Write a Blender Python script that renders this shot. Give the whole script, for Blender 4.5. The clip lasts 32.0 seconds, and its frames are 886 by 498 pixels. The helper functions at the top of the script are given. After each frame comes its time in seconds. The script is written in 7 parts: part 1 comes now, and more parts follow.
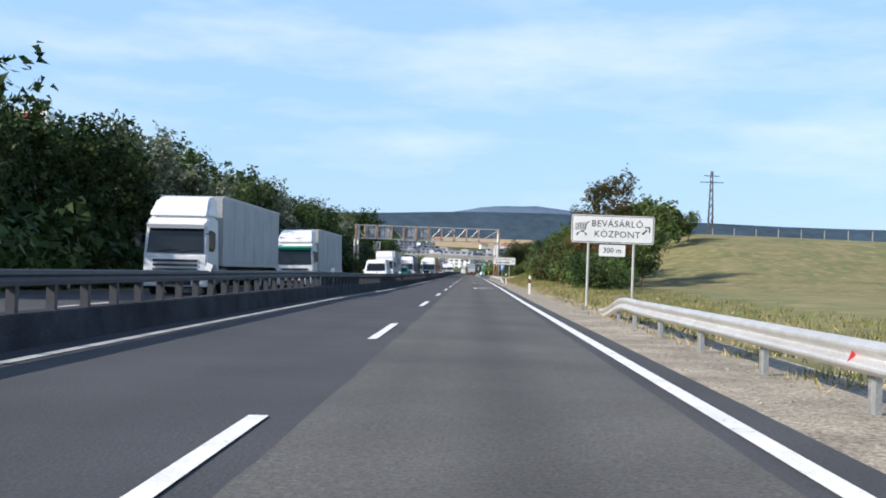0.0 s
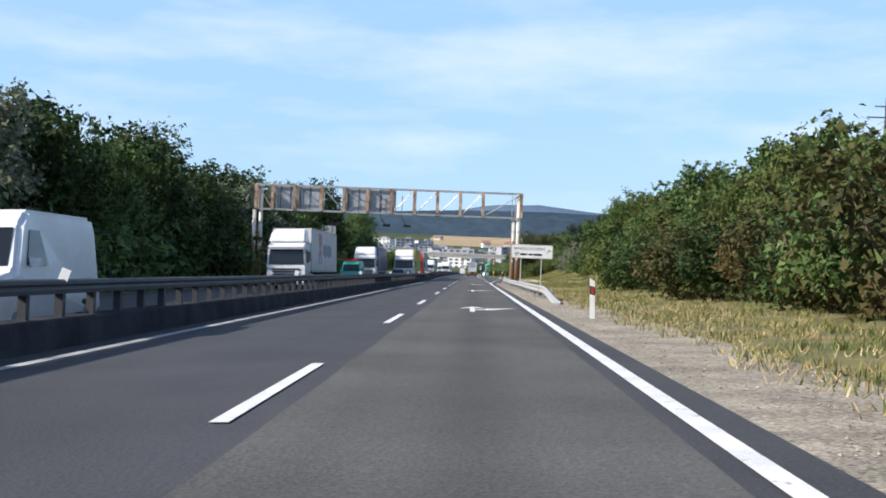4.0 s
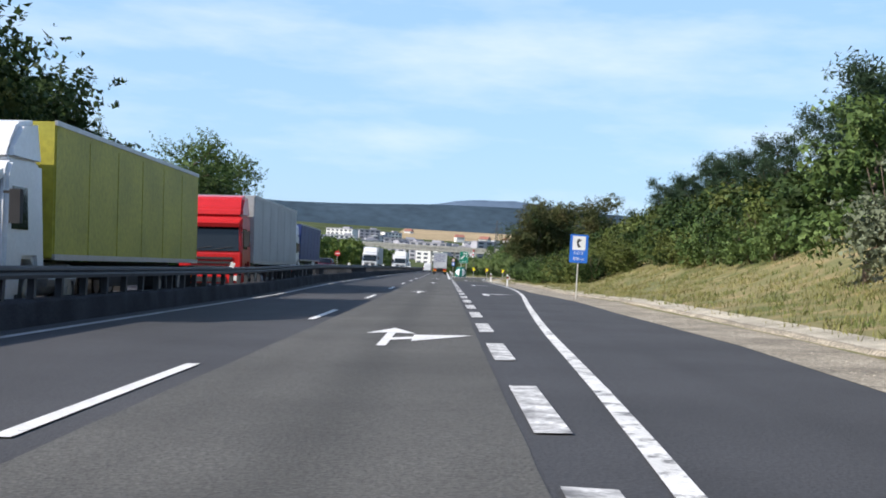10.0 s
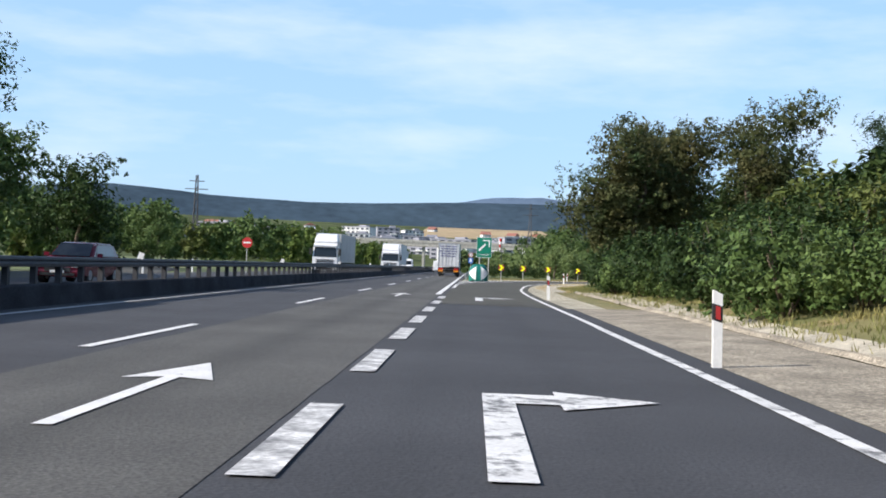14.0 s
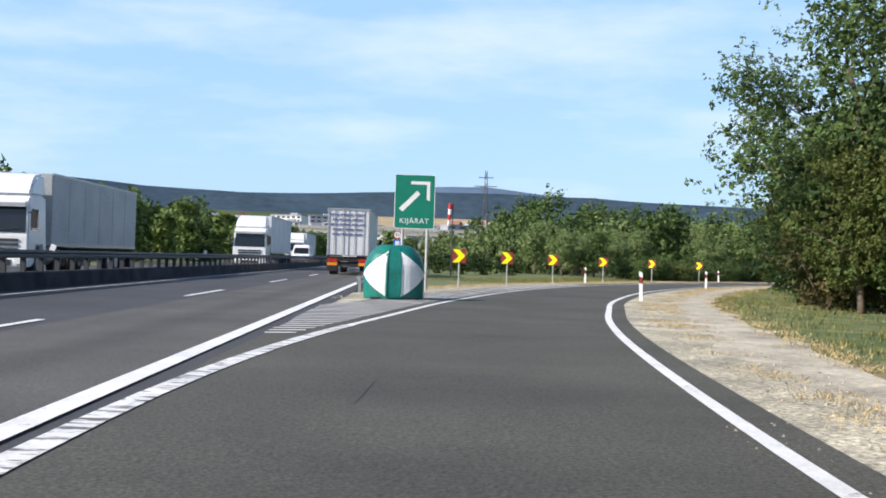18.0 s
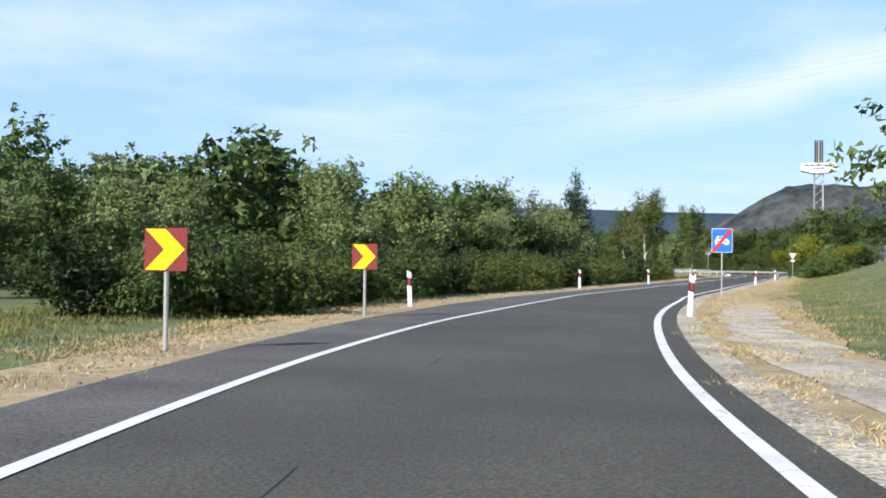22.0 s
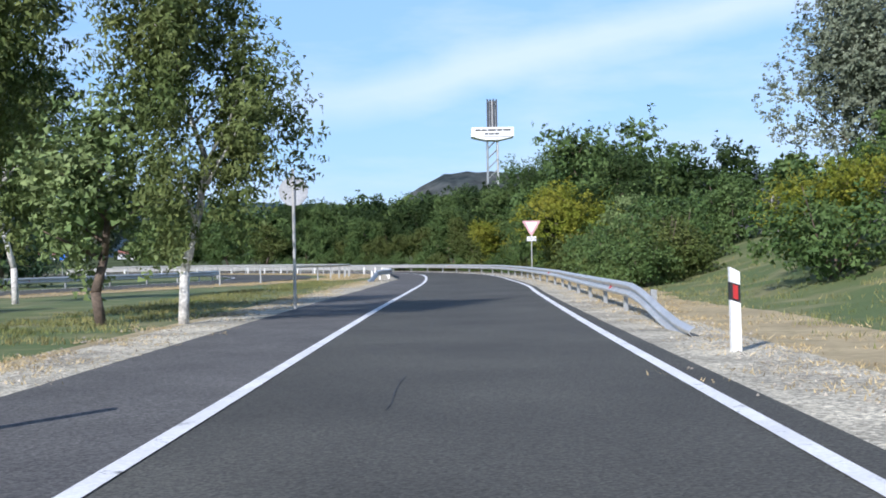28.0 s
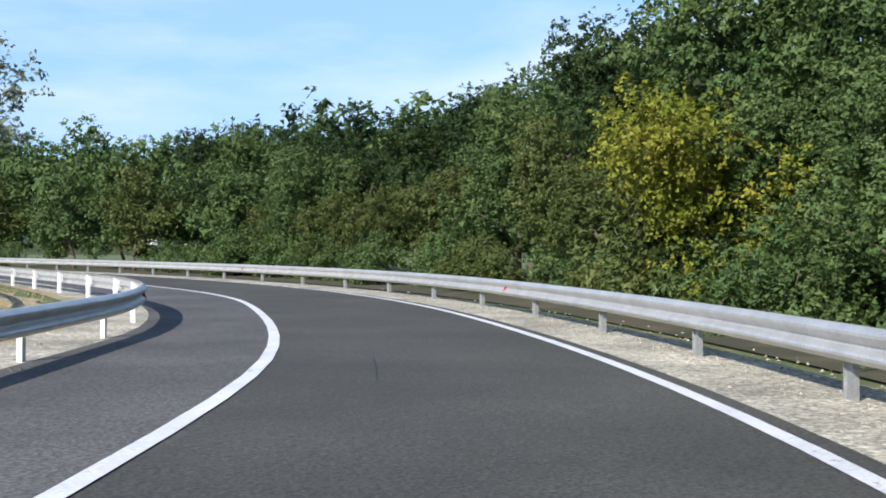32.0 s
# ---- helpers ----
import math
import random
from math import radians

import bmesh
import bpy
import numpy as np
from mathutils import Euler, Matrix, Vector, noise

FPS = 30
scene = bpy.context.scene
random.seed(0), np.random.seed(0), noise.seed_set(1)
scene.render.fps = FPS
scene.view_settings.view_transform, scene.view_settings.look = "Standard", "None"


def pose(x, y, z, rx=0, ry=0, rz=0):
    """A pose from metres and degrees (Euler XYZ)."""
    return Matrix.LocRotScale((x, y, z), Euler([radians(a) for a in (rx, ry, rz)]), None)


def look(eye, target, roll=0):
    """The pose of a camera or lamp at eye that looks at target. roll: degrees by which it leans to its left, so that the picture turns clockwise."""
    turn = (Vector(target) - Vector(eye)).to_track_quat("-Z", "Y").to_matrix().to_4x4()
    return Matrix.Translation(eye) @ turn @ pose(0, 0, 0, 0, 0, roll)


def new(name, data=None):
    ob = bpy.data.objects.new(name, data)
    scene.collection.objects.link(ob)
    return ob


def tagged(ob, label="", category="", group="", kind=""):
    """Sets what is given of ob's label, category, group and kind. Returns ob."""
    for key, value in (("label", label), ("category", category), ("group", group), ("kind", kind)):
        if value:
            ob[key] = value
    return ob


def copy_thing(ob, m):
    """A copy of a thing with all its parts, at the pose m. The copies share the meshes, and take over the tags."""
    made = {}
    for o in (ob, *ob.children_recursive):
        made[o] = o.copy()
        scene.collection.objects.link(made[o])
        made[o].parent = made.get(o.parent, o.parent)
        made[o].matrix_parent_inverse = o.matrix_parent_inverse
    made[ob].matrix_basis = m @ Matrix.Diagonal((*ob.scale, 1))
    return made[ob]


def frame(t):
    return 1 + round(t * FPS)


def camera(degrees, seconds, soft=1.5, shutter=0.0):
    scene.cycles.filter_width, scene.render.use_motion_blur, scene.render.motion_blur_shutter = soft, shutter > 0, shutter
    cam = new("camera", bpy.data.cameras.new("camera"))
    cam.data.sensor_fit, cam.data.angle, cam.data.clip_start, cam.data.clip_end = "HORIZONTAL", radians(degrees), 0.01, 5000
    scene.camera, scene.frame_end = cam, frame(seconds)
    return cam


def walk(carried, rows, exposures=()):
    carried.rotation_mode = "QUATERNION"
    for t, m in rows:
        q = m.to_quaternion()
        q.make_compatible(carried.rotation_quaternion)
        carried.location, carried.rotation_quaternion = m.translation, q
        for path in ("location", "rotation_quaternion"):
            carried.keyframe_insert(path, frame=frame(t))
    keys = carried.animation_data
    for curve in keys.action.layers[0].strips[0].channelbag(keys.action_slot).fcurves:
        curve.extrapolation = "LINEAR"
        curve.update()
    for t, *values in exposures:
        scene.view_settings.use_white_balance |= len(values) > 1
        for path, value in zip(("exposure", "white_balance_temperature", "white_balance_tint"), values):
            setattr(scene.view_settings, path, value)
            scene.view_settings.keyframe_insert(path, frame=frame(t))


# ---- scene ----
LENS = 41.6
cam = camera(LENS, 32.0, soft=1.8)
# seconds, x, y, z, yaw, pitch, roll of the car's camera
PATH = [
    (0, -0.251, 63.150, 1.217, 1.424, 1.076, 2.091),
    (0.5, -0.203, 73.033, 1.213, 1.380, 1.038, 2.254),
    (1, -0.214, 83.145, 1.227, 1.334, 1.021, 2.466),
    (1.5, -0.039, 93.417, 1.238, 1.481, 1.070, 2.189),
    (2, -0.158, 104.408, 1.219, 1.362, 1.109, 2.343),
    (2.5, -0.113, 115.310, 1.227, 1.347, 1.183, 2.305),
    (3, -0.059, 126.199, 1.226, 1.561, 1.007, 2.064),
    (3.5, 0.000, 136.948, 1.231, 1.462, 1.045, 2.247),
    (5.5, 0.231, 177.923, 1.248, 1.564, 1.083, 2.299),
    (6, 0.238, 189.129, 1.240, 1.701, 1.073, 2.161),
    (6.5, 0.185, 200.342, 1.234, 1.550, 1.038, 2.299),
    (7, 0.279, 211.807, 1.249, 1.386, 1.000, 2.536),
    (7.5, 0.372, 222.679, 1.250, 1.592, 0.844, 2.399),
    (8, 0.349, 233.806, 1.242, 1.112, 0.854, 2.809),
    (8.5, 0.389, 244.665, 1.247, 0.885, 0.823, 3.250),
    (9, 0.477, 255.076, 1.236, 0.742, 0.859, 3.683),
    (9.5, 0.708, 264.860, 1.260, 0.418, 0.763, 3.571),
    (10, 0.998, 274.657, 1.262, 0.171, 0.944, 3.471),
    (10.5, 1.277, 285.108, 1.284, -0.191, 0.797, 2.938),
    (11, 1.559, 295.900, 1.294, -0.222, 0.894, 2.623),
    (11.5, 1.938, 306.265, 1.306, -1.459, 0.464, 3.463),
    (12, 2.220, 316.834, 1.290, 0.256, 1.069, 3.400),
    (13, 2.789, 337.567, 1.256, 0.954, 1.089, 2.365),
    (14, 3.027, 357.618, 1.244, 1.511, 0.868, 2.407),
    (14.5, 3.181, 366.930, 1.239, 1.657, 0.874, 1.971),
    (15, 3.209, 376.092, 1.238, 1.764, 0.888, 1.702),
    (15.5, 3.252, 385.135, 1.230, 1.792, 0.884, 1.415),
    (17.5, 3.713, 422.097, 1.234, 0.103, 1.031, 1.646),
    (18, 4.143, 431.298, 1.231, -1.357, 0.513, 1.904),
    (18.5, 4.815, 440.335, 1.234, -3.293, 1.091, 1.776),
    (19, 5.744, 449.351, 1.236, -5.297, 0.672, 2.318),
    (19.5, 7.041, 458.191, 1.230, -7.208, 0.705, 2.301),
    (20, 8.613, 467.146, 1.226, -9.429, 0.547, 1.479),
    (20.5, 10.631, 476.067, 1.228, -12.239, 0.564, 0.947),
    (21, 13.173, 484.719, 1.230, -15.278, 0.913, 0.302),
    (21.5, 15.971, 492.842, 1.227, -18.448, 0.714, 0.516),
    (22, 19.359, 501.059, 1.234, -21.499, 0.768, 0.598),
    (22.5, 23.178, 509.082, 1.234, -24.479, 0.549, 1.084),
    (23, 27.341, 516.842, 1.221, -27.254, 0.554, 1.162),
    (23.5, 31.835, 524.320, 1.231, -29.718, 0.817, 0.417),
    (24, 36.741, 531.724, 1.227, -31.924, 0.538, -0.068),
    (24.5, 42.039, 539.060, 1.233, -33.811, 0.778, -0.195),
    (25, 47.262, 546.060, 1.235, -35.437, 0.605, -0.368),
    (25.5, 52.544, 552.836, 1.233, -36.708, 0.353, -0.391),
    (26, 57.964, 559.599, 1.208, -37.600, 0.641, 0.109),
    (26.5, 63.529, 566.246, 1.232, -37.880, 0.526, -0.447),
    (28.5, 83.810, 590.953, 1.227, -37.924, 0.475, -1.363),
    (29, 89.812, 598.257, 1.225, -37.905, 0.528, -1.783),
    (29.5, 95.792, 605.439, 1.223, -37.734, 0.735, -1.316),
    (30, 101.954, 612.910, 1.232, -37.528, 0.853, -0.616),
    (30.5, 107.650, 619.947, 1.241, -37.500, 0.886, 0.034),
    (31, 113.552, 627.582, 1.233, -37.197, 0.936, 0.665),
    (31.5, 119.497, 635.185, 1.230, -36.151, 0.359, 0.538),
    (32, 125.292, 642.900, 1.230, -33.827, 0.122, 0.426),
]
walk(cam, [(t, pose(x, y, z, 90 + p, 0, w) @ pose(0, 0, 0, 0, 0, r)) for t, x, y, z, w, p, r in PATH], [(0.0, 0.28, 6650, 13), (15.0, 0.30, 6700, 13), (20.0, 0.30, 6650, 14), (24.0, 0.26, 6350, 15), (26.0, 0.24, 6200, 15), (29.0, 0.12, 5850, 16), (31.0, 0.14, 6050, 15), (32.0, 0.24, 6150, 14)])

# ---- light ----
SUN_EL, SUN_AZ = radians(31.5), radians(247)      # compass from +y, clockwise
to_sun = Vector((math.sin(SUN_AZ) * math.cos(SUN_EL), math.cos(SUN_AZ) * math.cos(SUN_EL), math.sin(SUN_EL)))
sun = new("sun", bpy.data.lights.new("sun", "SUN"))
sun.data.energy, sun.data.angle, sun.data.color = 5.0, radians(0.53), (1.0, 0.95, 0.87)
sun.matrix_world = look(to_sun * 100, (0, 0, 0))
world = bpy.data.worlds.new("sky")
scene.world = world
world.use_nodes = True
nt = world.node_tree
nt.nodes.clear()
w_out, w_bg, w_sky = nt.nodes.new("ShaderNodeOutputWorld"), nt.nodes.new("ShaderNodeBackground"), nt.nodes.new("ShaderNodeTexSky")
w_sky.sky_type, w_sky.sun_disc, w_sky.sun_elevation, w_sky.sun_rotation = "NISHITA", False, SUN_EL, SUN_AZ
w_sky.dust_density, w_sky.ozone_density, w_sky.air_density = 0.6, 2.0, 1.0
w_bg.inputs["Strength"].default_value = 0.15
# thin cloud veils, stretched level, by direction
w_co, w_map = nt.nodes.new("ShaderNodeTexCoord"), nt.nodes.new("ShaderNodeMapping")
w_map.inputs["Scale"].default_value = (2.6, 2.6, 11.0)
w_map.inputs["Location"].default_value = (0.35, 0.9, 0.2)
w_n, w_r, w_mix = nt.nodes.new("ShaderNodeTexNoise"), nt.nodes.new("ShaderNodeValToRGB"), nt.nodes.new("ShaderNodeMix")
w_n.inputs["Scale"].default_value, w_n.inputs["Detail"].default_value, w_n.inputs["Roughness"].default_value = 1.5, 6, 0.55
w_r.color_ramp.elements[0].position, w_r.color_ramp.elements[1].position = 0.45, 0.68
w_r.color_ramp.elements[1].color = (0.52, 0.52, 0.52, 1)
w_mix.data_type = "RGBA"
w_mix.inputs[7].default_value = (5.1, 5.8, 6.7, 1)
nt.links.new(w_co.outputs["Generated"], w_map.inputs[0])
nt.links.new(w_map.outputs[0], w_n.inputs["Vector"])
nt.links.new(w_n.outputs["Fac"], w_r.inputs[0])
nt.links.new(w_bg.outputs[0], w_out.inputs[0])
# one long diagonal streak of high cloud, and a bluer air
w_dot, w_dif, w_nn, w_add, w_abs, w_band, w_side, w_mul, w_mul2, w_blue, w_st = (nt.nodes.new(k) for k in ("ShaderNodeVectorMath", "ShaderNodeVectorMath", "ShaderNodeTexNoise", "ShaderNodeMath", "ShaderNodeMath", "ShaderNodeMapRange", "ShaderNodeMapRange", "ShaderNodeMath", "ShaderNodeMath", "ShaderNodeMix", "ShaderNodeMix"))
w_dot.operation = w_dif.operation = "DOT_PRODUCT"
w_dot.inputs[1].default_value, w_dif.inputs[1].default_value = (-0.25, 0.004, 0.968), (0.9, -0.43, 0)
w_nn.inputs["Scale"].default_value, w_nn.inputs["Detail"].default_value = 9, 5
w_add.operation, w_add.inputs[1].default_value = "MULTIPLY_ADD", 0.035
w_abs.operation = "ABSOLUTE"
w_band.inputs[1].default_value, w_band.inputs[2].default_value, w_band.inputs[3].default_value, w_band.inputs[4].default_value = 0.004, 0.026, 1.0, 0.0
w_side.inputs[1].default_value, w_side.inputs[2].default_value = -0.05, 0.2
w_mul.operation = w_mul2.operation = "MULTIPLY"
w_mul2.inputs[1].default_value = 0.66
w_blue.data_type = w_st.data_type = "RGBA"
# the veils and the pale air lie low; overhead the sky is deeper and clear
w_sep, w_low, w_air, w_veil = (nt.nodes.new(k) for k in ("ShaderNodeSeparateXYZ", "ShaderNodeMapRange", "ShaderNodeMath", "ShaderNodeMath"))
w_low.interpolation_type = "SMOOTHSTEP"
w_low.inputs[1].default_value, w_low.inputs[2].default_value, w_low.inputs[3].default_value, w_low.inputs[4].default_value = 0.24, 0.6, 1.0, 0.0
w_air.operation = w_veil.operation = "MULTIPLY"
w_air.inputs[1].default_value = 0.72
nt.links.new(w_co.outputs["Generated"], w_sep.inputs[0])
nt.links.new(w_sep.outputs[2], w_low.inputs[0])
nt.links.new(w_low.outputs[0], w_air.inputs[0])
nt.links.new(w_air.outputs[0], w_blue.inputs[0])
nt.links.new(w_r.outputs[0], w_veil.inputs[0])
nt.links.new(w_low.outputs[0], w_veil.inputs[1])
nt.links.new(w_veil.outputs[0], w_mix.inputs[0])
w_blue.inputs[7].default_value = (2.25, 4.0, 6.3, 1)
w_st.inputs[7].default_value = (5.2, 5.9, 6.8, 1)
nt.links.new(w_co.outputs["Generated"], w_dot.inputs[0])
nt.links.new(w_co.outputs["Generated"], w_dif.inputs[0])
nt.links.new(w_co.outputs["Generated"], w_nn.inputs["Vector"])
nt.links.new(w_nn.outputs["Fac"], w_add.inputs[0])
nt.links.new(w_dot.outputs["Value"], w_add.inputs[2])
w_off = nt.nodes.new("ShaderNodeMath")
w_off.operation, w_off.inputs[1].default_value = "SUBTRACT", 0.0175
nt.links.new(w_add.outputs[0], w_off.inputs[0])
nt.links.new(w_off.outputs[0], w_abs.inputs[0])
nt.links.new(w_abs.outputs[0], w_band.inputs[0])
nt.links.new(w_dif.outputs["Value"], w_side.inputs[0])
nt.links.new(w_band.outputs[0], w_mul.inputs[0])
nt.links.new(w_side.outputs[0], w_mul.inputs[1])
nt.links.new(w_mul.outputs[0], w_mul2.inputs[0])
nt.links.new(w_sky.outputs[0], w_blue.inputs[6])
nt.links.new(w_blue.outputs[2], w_mix.inputs[6])
nt.links.new(w_mix.outputs[2], w_st.inputs[6])
nt.links.new(w_mul2.outputs[0], w_st.inputs[0])
nt.links.new(w_st.outputs[2], w_bg.inputs[0])


# ---- materials ----
def mat(name, color, rough=0.7, metal=0.0, var=0.12, scale=3.0, fine=60.0, bump=0.15, spec=0.5, color2=None, per_object=0.0, island=0.0, trans=0.0):
    """A procedural surface: two scales of variation in colour, fine relief, and change from piece to piece."""
    m = bpy.data.materials.new(name)
    m.use_nodes = True
    t = m.node_tree
    b = t.nodes["Principled BSDF"]
    b.inputs["Roughness"].default_value, b.inputs["Metallic"].default_value = rough, metal
    b.inputs["Specular IOR Level"].default_value = spec
    co = t.nodes.new("ShaderNodeTexCoord")
    n1, n2 = t.nodes.new("ShaderNodeTexNoise"), t.nodes.new("ShaderNodeTexNoise")
    n1.inputs["Scale"].default_value, n1.inputs["Detail"].default_value = scale, 5
    n2.inputs["Scale"].default_value, n2.inputs["Detail"].default_value = fine, 3
    for n in (n1, n2):
        t.links.new(co.outputs["Object"], n.inputs["Vector"])
    mix = t.nodes.new("ShaderNodeMix")
    mix.data_type = "RGBA"
    mix.inputs[6].default_value = (*[c * (1 - var) for c in color], 1)
    c2 = color2 or tuple(c * (1 + var) for c in color)
    mix.inputs[7].default_value = (*c2, 1)
    ramp = t.nodes.new("ShaderNodeMapRange")
    ramp.inputs[1].default_value, ramp.inputs[2].default_value = 0.33, 0.67
    t.links.new(n1.outputs["Fac"], ramp.inputs[0])
    t.links.new(ramp.outputs[0], mix.inputs[0])
    hsv = t.nodes.new("ShaderNodeHueSaturation")
    mr = t.nodes.new("ShaderNodeMapRange")
    mr.inputs[1].default_value, mr.inputs[2].default_value = 0.3, 0.7
    mr.inputs[3].default_value, mr.inputs[4].default_value = 1 - var, 1 + var
    t.links.new(n2.outputs["Fac"], mr.inputs[0])
    val = mr.outputs[0]
    if per_object or island:
        src = t.nodes.new("ShaderNodeObjectInfo" if per_object else "ShaderNodeNewGeometry")
        rnd = src.outputs["Random"] if per_object else src.outputs["Random Per Island"]
        amt = per_object or island
        m3, mul = t.nodes.new("ShaderNodeMapRange"), t.nodes.new("ShaderNodeMath")
        m3.inputs[3].default_value, m3.inputs[4].default_value = 1 - amt, 1 + amt
        mul.operation = "MULTIPLY"
        t.links.new(rnd, m3.inputs[0])
        t.links.new(m3.outputs[0], mul.inputs[0])
        t.links.new(val, mul.inputs[1])
        val = mul.outputs[0]
    t.links.new(val, hsv.inputs["Value"])
    t.links.new(mix.outputs[2], hsv.inputs["Color"])
    t.links.new(hsv.outputs[0], b.inputs["Base Color"])
    if trans:
        b.inputs["Transmission Weight"].default_value = trans
    if bump:
        bp = t.nodes.new("ShaderNodeBump")
        bp.inputs["Strength"].default_value, bp.inputs["Distance"].default_value = bump, 0.02
        t.links.new(n2.outputs["Fac"], bp.inputs["Height"])
        t.links.new(bp.outputs[0], b.inputs["Normal"])
    return m


def leaf_mat(name, color, color2, per_object=0.15):
    """Leaves: diffuse with some light passing through, each sprig its own shade."""
    m = mat(name, color, rough=0.55, var=0.1, scale=0.45, fine=6.0, bump=0, color2=color2, island=0.3, spec=0.12)
    t = m.node_tree
    b = t.nodes["Principled BSDF"]
    out = t.nodes["Material Output"]
    tr, mx = t.nodes.new("ShaderNodeBsdfTranslucent"), t.nodes.new("ShaderNodeMixShader")
    col = b.inputs["Base Color"].links[0].from_socket
    t.links.new(col, tr.inputs[0])
    mx.inputs[0].default_value = 0.14
    t.links.new(b.outputs[0], mx.inputs[1])
    t.links.new(tr.outputs[0], mx.inputs[2])
    t.links.new(mx.outputs[0], out.inputs[0])
    return m


def stripes(m, lanes):
    """Soft darker stains of traffic along the straight carriageway: (x, half-width, depth)."""
    t = m.node_tree
    hsv = [n for n in t.nodes if n.bl_idname == "ShaderNodeHueSaturation"][0]
    val = hsv.inputs["Value"].links[0].from_socket
    co, sep, no = t.nodes.new("ShaderNodeTexCoord"), t.nodes.new("ShaderNodeSeparateXYZ"), t.nodes.new("ShaderNodeTexNoise")
    no.inputs["Scale"].default_value = 0.12
    t.links.new(co.outputs["Object"], sep.inputs[0])
    t.links.new(co.outputs["Object"], no.inputs["Vector"])
    for x, w, d in lanes:
        a, b, r, k = (t.nodes.new(n) for n in ("ShaderNodeMath", "ShaderNodeMath", "ShaderNodeMapRange", "ShaderNodeMath"))
        a.operation, a.inputs[1].default_value = "SUBTRACT", x
        b.operation, k.operation = "ABSOLUTE", "MULTIPLY"
        r.interpolation_type = "SMOOTHSTEP"
        r.inputs[2].default_value, r.inputs[3].default_value, r.inputs[4].default_value = w, 1 - d, 1.0
        t.links.new(sep.outputs[0], a.inputs[0])
        t.links.new(a.outputs[0], b.inputs[0])
        t.links.new(b.outputs[0], r.inputs[0])
        t.links.new(r.outputs[0], k.inputs[0])
        t.links.new(val, k.inputs[1])
        val = k.outputs[0]
    t.links.new(val, hsv.inputs["Value"])


def pebbled(m, scale, lo, hi):
    """Stones told apart by tone and relief."""
    t = m.node_tree
    hsv = [n for n in t.nodes if n.bl_idname == "ShaderNodeHueSaturation"][0]
    val = hsv.inputs["Value"].links[0].from_socket
    co, v, sep, r, k = (t.nodes.new(n) for n in ("ShaderNodeTexCoord", "ShaderNodeTexVoronoi", "ShaderNodeSeparateColor", "ShaderNodeMapRange", "ShaderNodeMath"))
    v.inputs["Scale"].default_value = scale
    r.inputs[3].default_value, r.inputs[4].default_value = lo, hi
    k.operation = "MULTIPLY"
    t.links.new(co.outputs["Object"], v.inputs["Vector"])
    t.links.new(v.outputs["Color"], sep.inputs[0])
    t.links.new(sep.outputs[0], r.inputs[0])
    t.links.new(r.outputs[0], k.inputs[0])
    t.links.new(val, k.inputs[1])
    t.links.new(k.outputs[0], hsv.inputs["Value"])


M_asphalt = mat("asphalt_new", (0.049, 0.050, 0.055), 0.85, var=0.18, scale=0.35, fine=30, bump=0.5)
M_asphalt_old = mat("asphalt_worn", (0.086, 0.084, 0.077), 0.88, var=0.2, scale=0.3, fine=30, bump=0.5)
M_shoulder = mat("asphalt_shoulder", (0.098, 0.094, 0.086), 0.9, var=0.26, scale=0.5, fine=22, bump=0.6)
stripes(M_asphalt_old, ((0.15, 0.62, 0.26), (-0.95, 0.35, 0.08)))
stripes(M_asphalt, ((-4.6, 0.5, 0.08), (-3.0, 0.5, 0.08), (2.6, 0.4, 0.1), (4.1, 0.4, 0.1)))
M_asphalt_ramp = mat("asphalt_ramp", (0.066, 0.064, 0.052), 0.88, var=0.24, scale=0.35, fine=26, bump=0.5)
pebbled(M_asphalt_ramp, 55, 0.62, 1.5)
pebbled(M_asphalt_old, 48, 0.74, 1.3)
pebbled(M_asphalt, 60, 0.8, 1.22)
M_patch = mat("asphalt_patch", (0.108, 0.104, 0.096), 0.9, var=0.12, scale=0.6, fine=90, bump=0.4)
M_track = mat("asphalt_track", (0.070, 0.069, 0.066), 0.85, var=0.18, scale=0.3, fine=80, bump=0.4)
M_crack = mat("tar_seam", (0.022, 0.022, 0.022), 0.6, var=0.3, scale=2, fine=60)
M_paint = mat("road_paint", (0.76, 0.76, 0.74), 0.7, var=0.10, scale=1.5, fine=25, bump=0.2)
def wear(m, under, lo, hi, scale, stretch=(1, 1, 1)):
    """Paint flaked away in places down to the asphalt."""
    t = m.node_tree
    b = t.nodes["Principled BSDF"]
    src = b.inputs["Base Color"].links[0].from_socket
    co, mp, n, r, mx = (t.nodes.new(k) for k in ("ShaderNodeTexCoord", "ShaderNodeMapping", "ShaderNodeTexNoise", "ShaderNodeMapRange", "ShaderNodeMix"))
    mp.inputs["Scale"].default_value = stretch
    n.inputs["Scale"].default_value, n.inputs["Detail"].default_value, n.inputs["Roughness"].default_value = scale, 8, 0.7
    r.inputs[1].default_value, r.inputs[2].default_value = lo, hi
    mx.data_type = "RGBA"
    mx.inputs[7].default_value = (*under, 1)
    t.links.new(co.outputs["Object"], mp.inputs[0])
    t.links.new(mp.outputs[0], n.inputs["Vector"])
    t.links.new(n.outputs["Fac"], r.inputs[0])
    t.links.new(r.outputs[0], mx.inputs[0])
    t.links.new(src, mx.inputs[6])
    t.links.new(mx.outputs[2], b.inputs["Base Color"])


